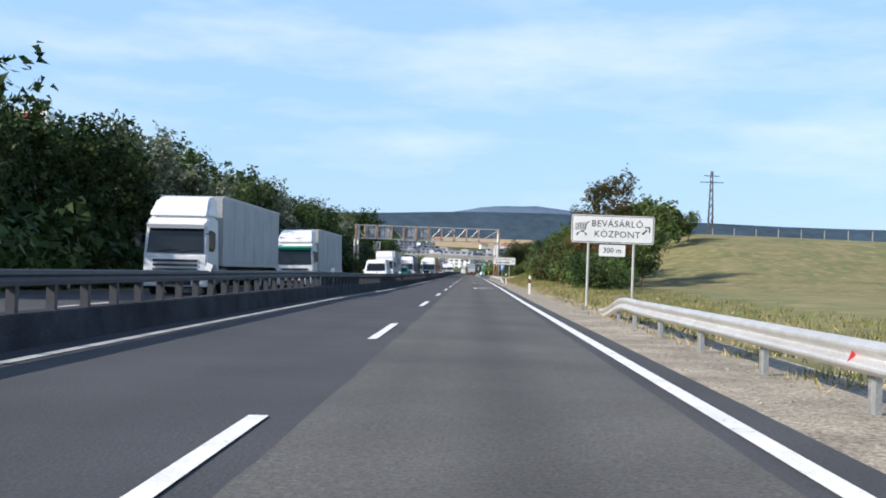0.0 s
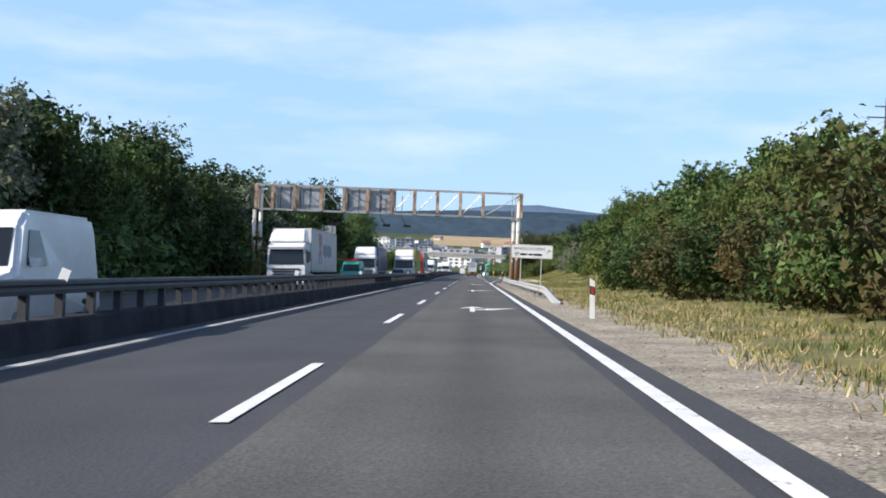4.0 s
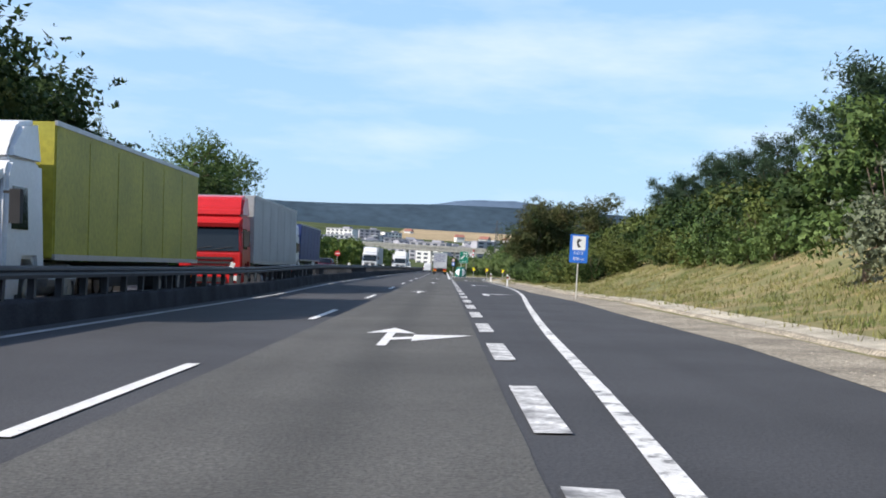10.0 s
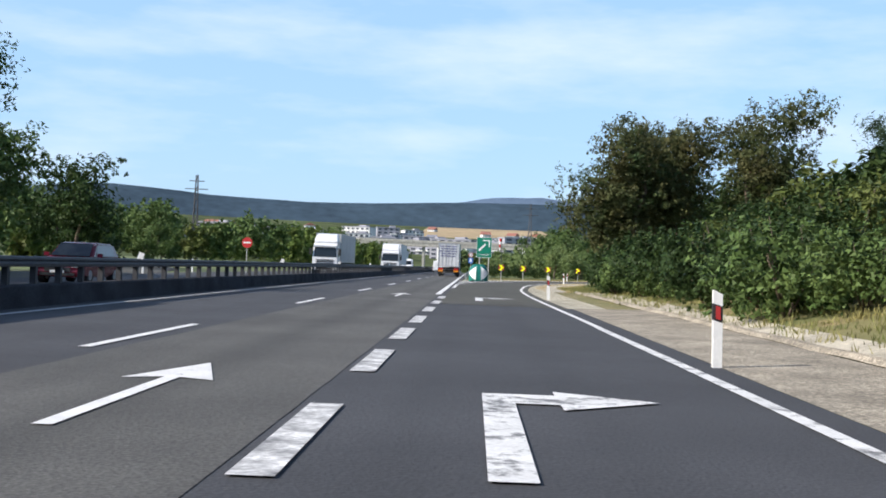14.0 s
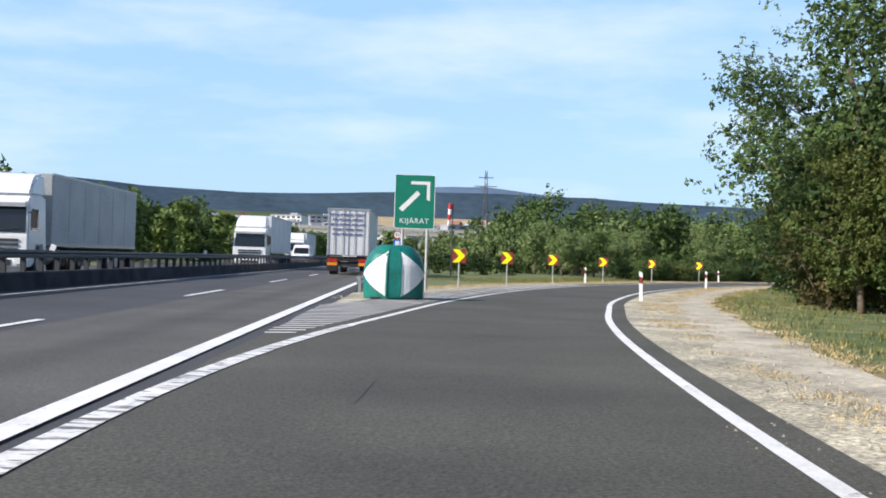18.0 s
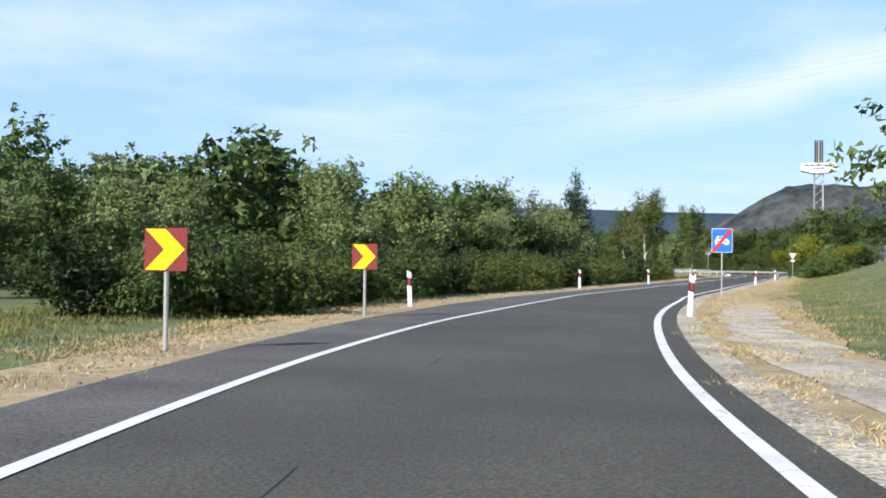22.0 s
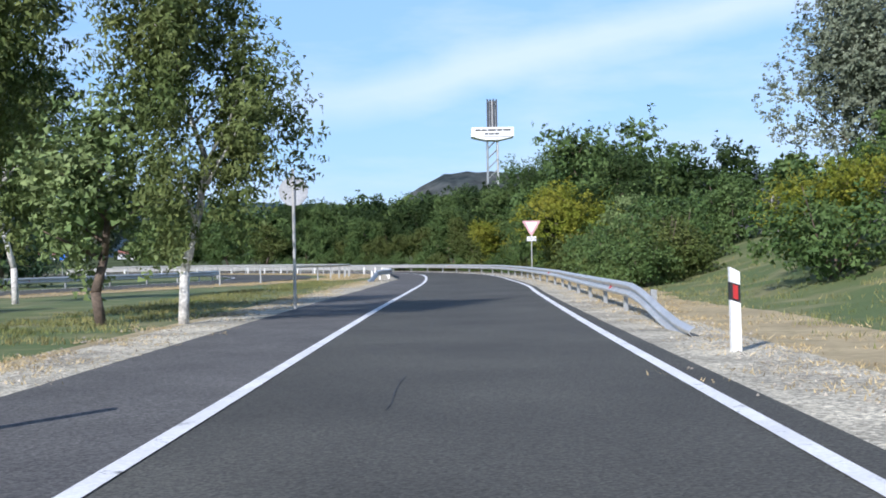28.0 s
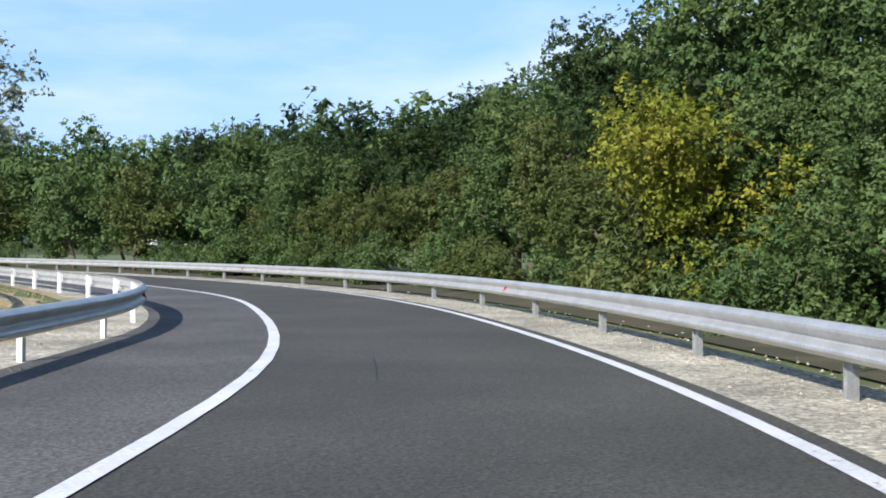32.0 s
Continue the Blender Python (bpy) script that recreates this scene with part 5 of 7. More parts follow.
hl = shifted(clipped(LINE_L, 523, 592), -2.2)
along(["hedge2", "hedge1", "hedge2", "bush1"], hl, -3.5, -2.7, 1.4, 0.56, 0.72, "hedge beside the slip road")
along(["hedge1", "hedge2", "bush1"], hl, -6.6, -4.8, 1.8, 0.66, 0.82, "hedge beside the slip road")
along(["young", "young", "mid2", "young"], shifted(clipped(LINE_L, 530, 562), -2.2), -24, -13, 2.0, 0.58, 0.78, "young trees behind the hedge")
hedge_back = shifted(clipped(LINE_L, 545, 592), -2.2)
along(["young", "mid2", "young"], hedge_back, -13, -8.5, 2.4, 0.62, 0.86, "young trees behind the hedge")
far_along(["young", "olive", "mid1", "young"], hedge_back, -27, -15, 1.3, 0.7, 0.95)
far(["young", "young", "mid1"], 15, 46, 584, 650, 1.5, 0.9, 1.2)
far(["bush3", "young", "mid2"], -2, 14, 590, 650, 2.6, 0.55, 0.75)
far(["poplar2", "silver", "mid1"], 136, 152, 744, 764, 1.1, 1.15, 1.45)
plant("spruce", 98.5, 649.4, 1.3)
plant("spruce", 64, 624, 0.7)
plant("young", 56.0, 583.8, 1.02)
plant("mid1", 53.6, 582.0, .84)
plant("birch", 86.0, 610.5, .92)
plant("birch", 88.4, 605.4, 0.74)
plant("young", 87.4, 607.0, 0.72)
plant("birch", 90.5, 622, 0.8)
plant("bush3", 86.5, 616, .8)
far(["mid2", "olive", "mid1", "poplar1"], 55, 100, 655, 700, 1.1, 0.85, 1.2)
grow_far("ramp_wood", "young mixed wood behind the hedge", 800, 0.38)
# right of the slip road
plant("bigsilver", 140.4, 622.0, .84)
for x, y, k, q in ((106, 602.5, "yellow", .5), (103.5, 601, "bush3", .9), (110, 605, "bush1", 1.0), (114, 608.5, "bush3", 1.1), (121, 611, "mid2", .5), (136, 610, "mid1", .45), (142, 616, "mid1", .5), (117, 617.2, "hedge1", 1.1), (120, 620.7, "hedge2", 1.1), (122.7, 624.6, "hedge1", 1.2), (125.8, 628.6, "young", .6), (129.9, 630.5, "hedge1", 1.2), (131.4, 639.6, "yellow", 1.0), (135.5, 645, "mid2", .9), (138, 644, "mid1", 1.15), (136, 638, "mid1", .8), (142.4, 658.8, "yellow", .72), (144.6, 657.4, "hedge1", 1.2), (143.6, 661.4, "hedge2", 1.1), (141.2, 655.4, "hedge1", .45), (129, 624, "mid2", .5), (147.2, 657.6, "acacia", .8), (145.4, 653.4, "acacia", .86), (139.6, 643.6, "leafy2", 1.0), (134, 628, "mid2", .5), (124, 620, "hedge1", 1.2), (131, 619, "mid2", .5)):
    plant(k, x, y, q)
ro = [p for p in LINE_R if p[1] > 612]
along(["hedge1", "hedge2", "hedge1"], ro[20:60], 4.3, 5.2, 2.0, 0.55, 0.85, "bushes behind the rail")
along(["hedge1", "hedge2", "hedge1"], ro[2:22], 4.7, 6.0, 2.0, 0.7, 1.0, "trees outside the bend")
along(["leafy1", "leafy2", "leafy1", "leafy2"], [p for p in ro[24:66] if p[1] < 654], 7.5, 11, 3.2, 0.64, 0.8, "trees outside the bend")
along(["leafy1", "leafy2", "leafy2"], [p for p in ro[24:66] if p[1] > 653], 7.5, 11, 3.0, 0.68, 0.9, "trees outside the bend")
along(["leafy3", "hedge1", "hedge2", "leafy3", "leafy1"], ro[24:60], 4.6, 6.4, 2.8, 0.5, 0.72, "trees outside the bend")
along(["mid2", "bush3", "olive"], ro[60:80], 4.4, 6.2, 2.8, 0.62, 0.85, "trees outside the bend")
far_along(["mid1", "oak2", "acacia", "mid1"], ro[26:], 12.5, 24, 1.6, 0.72, 0.92)
far_along(["mid1", "mid2", "mid2"], ro[:26], 16, 26, 2.4, 0.5, 0.65)
far_along(["mid1", "oak2", "mid1"], ro[50:], 10, 15, 1.6, 0.75, 0.95)
far(["mid1", "mid2", "oak2"], 95, 140, 742, 790, 1.1, 1.1, 1.4)
far(["mid2", "mid1", "silver"], 55, 108, 705, 740, 0.9, 1.0, 1.35)
grow_far("bend_wood", "wood on the outside of the bend", 1500, 0.27)


# ---- hills ----
def hill(name, az0, az1, dist, crest, material, label, depth=500, seed=0, eye=(60, 300)):
    """A long wooded ridge, az degrees clockwise from +y as seen from the road."""
    g, n, prof = Geo(), 90, [(-1.0, 0.0), (-0.72, 0.18), (-0.42, 0.55), (-0.15, 0.9), (0.0, 1.0), (0.3, 0.9), (1.0, 0.3)]
    v = []
    for i in range(n + 1):
        a = radians(az0 + (az1 - az0) * i / n)
        top = crest(az0 + (az1 - az0) * i / n) + 7 * noise.fractal((i * 0.11, seed, 0), 1.0, 2.0, 4) + 2.0 * noise.noise((i * 0.9, seed, 1))
        for u, h in prof:
            d = dist + u * depth
            v.append((eye[0] + math.sin(a) * d, eye[1] + math.cos(a) * d, -10 + (top + 10) * h))
    m = len(prof)
    g.add(v, [(i * m + j, (i + 1) * m + j, (i + 1) * m + j + 1, i * m + j + 1) for i in range(n) for j in range(m - 1)])
    return structure(name, g, material, label, smooth=True)


# each ridge's haze lies in its colour, the farther one paler
hill("backdrop_hill_1", -60, 75, 3700, lambda a: float(np.interp(a, [-60, -30, -22.6, -18.9, -16, -13, -8, -2, 3, 8, 14, 22, 40, 75], [185, 170, 176, 212, 204, 190, 184, 200, 206, 200, 188, 178, 150, 120])), M_hill, "long wooded ridge, blue haze painted into its colour", 600, 2)
hill("backdrop_hill_2", -25, 40, 4350, lambda a: float(np.interp(a, [-25, -4, 0, 2.5, 6, 12, 40], [150, 205, 262, 268, 245, 180, 120])), M_hill_far, "farther ridge, stronger haze painted in as paler blue", 400, 4)
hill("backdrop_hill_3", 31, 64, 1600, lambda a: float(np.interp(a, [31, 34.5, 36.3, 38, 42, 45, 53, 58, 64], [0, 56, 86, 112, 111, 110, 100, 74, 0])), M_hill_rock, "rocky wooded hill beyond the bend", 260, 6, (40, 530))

# ---- signs, posts and roadside furniture ----
def letters(text, size, material, spacing=1.0):
    """Flat raised lettering, centred, in the x-z plane facing -y."""
    c = bpy.data.curves.new("letters", "FONT")
    c.body, c.size, c.align_x, c.align_y, c.extrude, c.space_character, c.resolution_u = text, size, "CENTER", "CENTER", 0.0015, spacing, 3
    o = bpy.data.objects.new("letters", c)
    scene.collection.objects.link(o)
    me = bpy.data.meshes.new_from_object(o.evaluated_get(bpy.context.evaluated_depsgraph_get()))
    bpy.data.objects.remove(o)
    me.materials.clear()
    me.materials.append(material)
    me.transform(Matrix.Rotation(radians(90), 4, "X"))
    return me


def lettering(parent, text, size, material, x, z, y=-0.008, spacing=1.0, wide=1.0):
    o = part("lettering", letters(text, size, material, spacing), None, parent, f"the words {text}")
    o.matrix_local = pose(x, y, z) @ Matrix.Diagonal((wide, 1, 1, 1))
    return o


def plate(parent, name, outline, material, x=0, z=0, y=0.0, thick=0.004, label=""):
    o = part(name, Geo().prism(outline, thick), material, parent, label)
    o.matrix_local = pose(x, y, z)
    return o


def posts(parent, xs, top, r=0.045, material=None, y=0.06):
    for x in xs:
        part("post", Geo().rod((x, y, -0.25), (x, y, top), r, r, 10).rod((x, y, top), (x, y, top + 0.01), r * 1.08, r * 1.0, 10), material or M_steel, parent, "grey steel post", smooth=False)


def framed(parent, w, h, edge, face, rim, z, r=0.08):
    """A sign panel with a border line and a stiffened back."""
    plate(parent, "panel", rounded(w, h, r), edge, z=z, thick=0.03)
    plate(parent, "border", rounded(w - 0.05, h - 0.05, r * 0.8), rim, z=z, y=-0.003, thick=0.003)
    plate(parent, "face", rounded(w - 0.10, h - 0.10, r * 0.7), face, z=z, y=-0.005, thick=0.003)
    part("bracket", Geo().box((0, 0.045, z + h * 0.3), (w * 0.9, 0.03, 0.05)).box((0, 0.045, z - h * 0.3), (w * 0.9, 0.03, 0.05)), M_steel, parent)


ARROW_NE = [(-0.5, -0.36), (-0.36, -0.5), (0.18, 0.06), (0.06, 0.18)]
HOOK_NE = [(-0.16, 0.5), (0.5, 0.5), (0.5, -0.16), (0.34, -0.28), (0.34, 0.34), (-0.06, 0.34)]


def scaled(o, k):
    return [(x * k, z * k) for x, z in o]


def trolley(parent, x, z, k):
    """The shopping-trolley pictogram."""
    g = Geo()
    line = lambda a, b, w=0.035: g.prism([(a[0] - w * 0.5 * (b[1] - a[1]) / math.dist(a, b), a[1] + w * 0.5 * (b[0] - a[0]) / math.dist(a, b)), (b[0] - w * 0.5 * (b[1] - a[1]) / math.dist(a, b), b[1] + w * 0.5 * (b[0] - a[0]) / math.dist(a, b)), (b[0] + w * 0.5 * (b[1] - a[1]) / math.dist(a, b), b[1] - w * 0.5 * (b[0] - a[0]) / math.dist(a, b)), (a[0] + w * 0.5 * (b[1] - a[1]) / math.dist(a, b), a[1] - w * 0.5 * (b[0] - a[0]) / math.dist(a, b))], 0.003)
    for i in range(4):
        line((-0.5, 0.3 - i * 0.14), (0.34 - 0.06 * i, 0.36 - i * 0.15), 0.04)
    for i in range(5):
        line((-0.5 + i * 0.18, 0.32), (-0.46 + i * 0.17, -0.12), 0.04)
    line((0.34, 0.36), (0.12, -0.22), 0.05)
    line((0.34, 0.36), (0.52, 0.48), 0.06)
    line((0.12, -0.22), (-0.4, -0.4), 0.05)
    line((-0.1, -0.2), (0.3, -0.42), 0.05)
    for cx in (-0.36, 0.26):
        g.prism([(cx + 0.08 * math.cos(a * 0.785), -0.48 + 0.08 * math.sin(a * 0.785)) for a in range(8)], 0.003)
    o = part("trolley_symbol", g, M_sign_ink, parent)
    o.matrix_local = pose(x, -0.009, z) @ Matrix.Diagonal((k, 1, k, 1))


def word_bars(parent, x, z, widths, h, material, gap=0.05):
    """Plain bars in place of lettering."""
    for w in widths:
        plate(parent, "bar", rounded(w, h, h * 0.2, 2), material, x=x + w / 2, z=z, y=-0.009, thick=0.003)
        x += w + gap


# shopping-centre sign, 300 m
s = thing("direction_sign", "white shopping-centre direction sign with black trolley, on two posts", "road sign", at=pose(4.83, 105.6, base(4.8, 105.6) - 0.1))
posts(s, (-0.86, 0.78), 2.45)
framed(s, 3.0, 1.02, M_sign_w, M_sign_w, M_sign_ink, 2.97, 0.1)
lettering(s, "BEVÁSÁRLÓ", 0.33, M_sign_ink, 0.16, 3.16, spacing=1.08)
lettering(s, "KÖZPONT", 0.33, M_sign_ink, 0.16, 2.78, spacing=1.08)
trolley(s, -1.1, 3.0, 0.5)
plate(s, "arrow_shaft", scaled(ARROW_NE, .3), M_sign_ink, x=1.2, z=2.95, y=-0.009, thick=.003)
plate(s, "arrow_head", scaled(HOOK_NE, .3), M_sign_ink, x=1.2, z=2.95, y=-0.009, thick=.003)
plate(s, "distance_plate", rounded(0.95, 0.42, 0.04), M_sign_w, z=2.2, thick=0.02)
lettering(s, "300 m", 0.27, M_sign_ink, 0, 2.2, y=-0.004)
# shopping-centre sign before the gantry
s = thing("direction_sign", "white shopping-centre direction sign with arrow, beside the gantry", "road sign", at=pose(4.74, 240.5, base(4.74, 240.5) - 0.05))
posts(s, (-0.86, 0.77), 2.35)
framed(s, 3.32, 1.1, M_sign_w, M_sign_w, M_sign_ink, 2.9, 0.1)
lettering(s, "BEVÁSÁRLÓKÖZPONT", 0.33, M_sign_ink, -0.2, 3.1, wide=0.75)
trolley(s, -1.2, 2.68, 0.42)
word_bars(s, -0.95, 2.66, (0.52, 0.06, 0.24, 0.72), 0.17, M_sign_ink, 0.07)
plate(s, "arrow_shaft", scaled(ARROW_NE, .3), M_sign_ink, x=1.32, z=2.95, y=-0.009, thick=.003)
plate(s, "arrow_head", scaled(HOOK_NE, .3), M_sign_ink, x=1.32, z=2.95, y=-0.009, thick=.003)
# emergency telephone sign
s = thing("telephone_sign", "blue emergency telephone sign on a thin post", "road sign", at=pose(6.7, 325, base(6.7, 325) - 0.2))
posts(s, (0.0,), 2.05, 0.03)
plate(s, "panel", rounded(0.78, 1.22, 0.05), M_sign_blue, z=2.42, thick=0.02)
plate(s, "white_field", rounded(0.56, 0.6, 0.02), M_sign_w, z=2.66, y=-0.004, thick=.003)
plate(s, "handset", [(-0.02, 0.19), (0.09, 0.15), (0.07, 0.08), (0.0, 0.06), (-0.02, -0.05), (0.04, -0.09), (0.09, -0.16), (-0.01, -0.2), (-0.08, -0.12), (-0.1, 0.02), (-0.08, 0.14)], M_sign_ink, z=2.66, y=-0.007, thick=.003)
lettering(s, "S.O.S", 0.19, M_sign_w, 0, 2.23, y=-.005)
lettering(s, "200 m", 0.19, M_sign_w, 0, 1.97, y=-.005)
# exit sign
s = thing("exit_sign", "green motorway exit sign with white arrow on two posts", "road sign", at=pose(4.06, 474.6, 0))
posts(s, (-0.42, 0.5), 2.4, 0.055)
framed(s, 1.5, 2.02, M_sign_w, M_sign_green, M_sign_green, 3.34, 0.06)
plate(s, "arrow_shaft", [(-0.58, -0.42), (-0.44, -0.54), (0.20, 0.12), (0.08, 0.25)], M_sign_w, x=0, z=3.5, y=-0.009, thick=.003)
plate(s, "arrow_head", [(-0.15, 0.6), (0.56, 0.6), (0.56, -0.12), (0.44, -0.08), (0.44, 0.48), (-0.15, 0.48)], M_sign_w, x=0, z=3.5, y=-0.009, thick=.003)
lettering(s, "KIJÁRAT", 0.27, M_sign_w, 0, 2.62, spacing=1.12)
# small signs past the gore
s = thing("speed_limit_sign", "round speed limit sign over a blue plate", "road sign", at=pose(2.65, 526, 0))
posts(s, (0.0,), 3.4, 0.03)
ring = [(0.32 * math.cos(k * 0.3927), 0.32 * math.sin(k * 0.3927)) for k in range(16)]
plate(s, "disc", ring, M_sign_red, z=3.1, thick=.02)
plate(s, "face", scaled(ring, 0.8), M_sign_w, z=3.1, y=-.004, thick=.003)
lettering(s, "80", 0.3, M_sign_ink, 0, 3.1)
plate(s, "blue_plate", rounded(0.62, 0.8, .04), M_sign_blue, z=2.3, thick=.02)
plate(s, "symbol", rounded(0.34, 0.5, .04), M_sign_w, z=2.34, y=-.004, thick=.003)
# end of expressway
s = thing("end_of_expressway_sign", "blue end-of-expressway sign with white car and red bar", "road sign", at=pose(48.48, 542.72, 0.02, 0, 0, -34))
posts(s, (0.0,), 1.9, 0.032, y=.05)
plate(s, "panel", rounded(0.86, 1.02, .03), M_sign_w, z=2.36, thick=.02)
plate(s, "face", rounded(0.82, 0.98, .03), M_sign_blue, z=2.36, y=-.004, thick=.003)
g = Geo().prism([(-0.27, 0.02), (-0.2, 0.16), (0.12, 0.16), (0.2, 0.02)], .003).prism([(-0.3, -0.02), (-0.3, -0.14), (0.3, -0.14), (0.3, -0.0), (0.2, 0.04), (-0.27, 0.04)], .003).prism([(-0.26, -0.14), (-0.26, -0.21), (-0.12, -0.21), (-0.12, -0.14)], .003).prism([(0.12, -0.14), (0.12, -0.21), (0.26, -0.21), (0.26, -0.14)], .003)
o = part("car_symbol", g, M_sign_w, s)
o.matrix_local = pose(0, -.008, 2.38)
g = Geo().prism([(-0.18, 0.05), (-0.14, 0.13), (0.09, 0.13), (0.14, 0.05)], .003).prism([(-0.22, -0.03), (-0.22, -0.09), (-0.1, -0.09), (-0.1, -0.03)], .003).prism([(0.1, -0.03), (0.1, -0.09), (0.22, -0.09), (0.22, -0.03)], .003)
o = part("car_windows", g, M_sign_blue, s)
o.matrix_local = pose(0, -.012, 2.38)
plate(s, "red_bar", [(-0.41, -0.49), (-0.31, -0.49), (0.41, 0.4), (0.41, 0.49), (0.32, 0.49), (-0.41, -0.4)], M_sign_red, z=2.36, y=-.016, thick=.003)
# give way
s = thing("give_way_sign", "faded give-way triangle over a 100 m plate, behind the rail", "road sign", at=pose(125.98, 636.57, -0.1, 0, 0, -38))
posts(s, (0.0,), 3.1, 0.035, y=.05)
tri_o = [(-0.5, 0.43), (0.5, 0.43), (0.53, 0.36), (0.05, -0.47), (-0.05, -0.47), (-0.53, 0.36)]
plate(s, "panel", tri_o, M_sign_pink, z=3.06, thick=.02)
plate(s, "face", [(-0.36, 0.33), (0.36, 0.33), (0.0, -0.3)], M_sign_w, z=3.06, y=-.004, thick=.003)
plate(s, "distance_plate", rounded(0.56, 0.27, .02), M_sign_w, z=2.4, thick=.02)
lettering(s, "100 m", 0.2, M_sign_ink, 0, 2.4, y=-.004)
# backs of two round signs, no-entry sign
s = thing("round_sign", "grey back of a round road sign on a post", "road sign", at=pose(93.3, 609.4, 0, 0, 0, 142))
posts(s, (0.0,), 3.5, 0.04, y=.05)
plate(s, "disc", scaled(ring, 1.15), M_sign_back, z=2.95, thick=.02)
s = thing("no_entry_sign", "red no-entry disc beside the joining road", "road sign", at=pose(-15.6, 453, 0))
posts(s, (0.0,), 2.9, 0.035)
plate(s, "disc", scaled(ring, 1.35), M_sign_red, z=2.55, thick=.02)
plate(s, "bar", rounded(0.62, 0.14, .01), M_sign_w, z=2.55, y=-.004, thick=.003)
s = thing("round_sign", "small round sign over a blue plate far along the bend", "road sign", at=pose(126, 716, 0, 0, 0, -20))
posts(s, (0.0,), 3.2, 0.04)
plate(s, "disc", ring, M_sign_w, z=2.9, thick=.02)
plate(s, "blue_plate", rounded(0.6, 0.7, .04), M_sign_blue, z=2.15, thick=.02)

# chevron boards
cv = thing("chevron_board", "yellow arrow on a dark red chevron board, on a post", "chevron board", "chevrons on the outside of the exit curve", pose(5.99, 480.20, 0, 0, 0, -6))
posts(cv, (0.0,), 1.32, 0.035, y=.05)
plate(cv, "board", rounded(0.58, 0.58, .02), M_chev_r, z=1.40, thick=.02)
plate(cv, "yellow_arrow", [(-0.275, 0.275), (0.0, 0.275), (0.26, 0.0), (0.0, -0.275), (-0.275, -0.275), (-0.02, 0.0)], M_chev_y, z=1.40, y=-.005, thick=.003)
for x, y, a in ((8.60, 487.70, -9), (12.03, 497.79, -14), (16.47, 507.45, -19), (21.64, 517.04, -25), (27.49, 526.60, -30)):
    copy_thing(cv, pose(x, y, 0, 0, 0, a))

# delineator posts
dp = thing("delineator_post", "white plastic delineator post with black band and red reflector", "delineator", "delineators along the road", pose(2.97, 127.2, base(3, 127)))
body = [(-0.06, 0.0), (0.06, 0.0), (0.06, 0.99), (-0.06, 1.05)]
part("body", Geo().prism([(-0.06, -0.2), (0.06, -0.2), (0.06, 0.62), (-0.06, 0.66)], 0.1), M_white, dp)
part("cap", Geo().prism([(-0.06, 0.88), (0.06, 0.84), (0.06, 1.0), (-0.06, 1.06)], 0.1), M_white, dp)
part("band", Geo().prism([(-0.062, 0.66), (0.062, 0.62), (0.062, 0.84), (-0.062, 0.88)], 0.104), M_black, dp, "black band")
part("reflector", Geo().prism([(-0.03, 0.68), (0.03, 0.66), (0.03, 0.83), (-0.03, 0.85)], 0.01, pose(0, -0.012, 0)), M_reflector, dp, "dark red reflector")
dl_at = [(3.2, 177.4, 0), (6.2, 405.9, 0), (6.3, 373.1, 0), (11.84, 470.66, -12), (14.84, 504.24, -14), (21.37, 499.87, -18), (35.40, 525.33, -27), (30.46, 531.72, -27), (48.59, 555.60, -32), (62.88, 572.05, -36), (68.49, 567.46, -37), (80.64, 592.90, -38), (89.85, 593.25, -38)]
for x, y, a in dl_at:
    copy_thing(dp, pose(x, y, max(base(x, y), land(x, y)), rng_p.uniform(-2, 2), rng_p.uniform(-3, 4), a))
for x, y in ((-17.6, 430), (-18.6, 447), (-24.5, 446), (-20, 120), (-19.4, 170)):
    copy_thing(dp, pose(x, y, base(x, y), 0, 0, 0))

# crash cushion in the gore
cc = thing("crash_cushion", "green polymer crash cushion with white diamond faces", "crash cushion", at=pose(3.55, 464.6, 0.04))


def barrel_r(z):
    return float(np.interp(z, [0, .06, .2, .85, 1.08, 1.28, 1.44, 1.53, 1.56], [.96, .99, 1, 1, .95, .84, .68, .54, .47]))


def barrel(a, z, k=1.0):
    """A point of the bulging drum, a degrees round from its front."""
    q = barrel_r(z) * k
    c, s = math.cos(radians(a)), math.sin(radians(a))
    return (.885 * q * math.copysign(abs(s) ** .82, s), .8 - .8 * q * math.copysign(abs(c) ** .82, c), z)


g, zs, n = Geo(), (0, .06, .2, .5, .85, 1.0, 1.1, 1.2, 1.3, 1.38, 1.45, 1.51, 1.55, 1.56), 72
g.add([barrel(360 * j / n, z) for z in zs for j in range(n)], [(i * n + j, i * n + (j + 1) % n, (i + 1) * n + (j + 1) % n, (i + 1) * n + j) for i in range(len(zs) - 1) for j in range(n)] + [tuple(range(n))[::-1], tuple(range((len(zs) - 1) * n, len(zs) * n))])
part("body", g, M_teal, cc, smooth=False)
for a0, a1, nm in ((-9.5, 9.5, "centre_rib"), (-10.2, -7.6, "rib_edge"), (7.6, 10.2, "rib_edge")):
    k = 1.035 if nm == "centre_rib" else 1.06
    zz = [.05 + 1.44 * i / 12 for i in range(13)]
    g = Geo().add([barrel(a, z, q) for z in zz for a, q in ((a0, .97), (a0, k), (a1, k), (a1, .97))], [(4 * i + j, 4 * i + j + 1, 4 * i + j + 5, 4 * i + j + 4) for i in range(12) for j in range(3)] + [(3, 2, 1, 0), (48, 49, 50, 51)])
    part(nm, g, M_teal, cc)
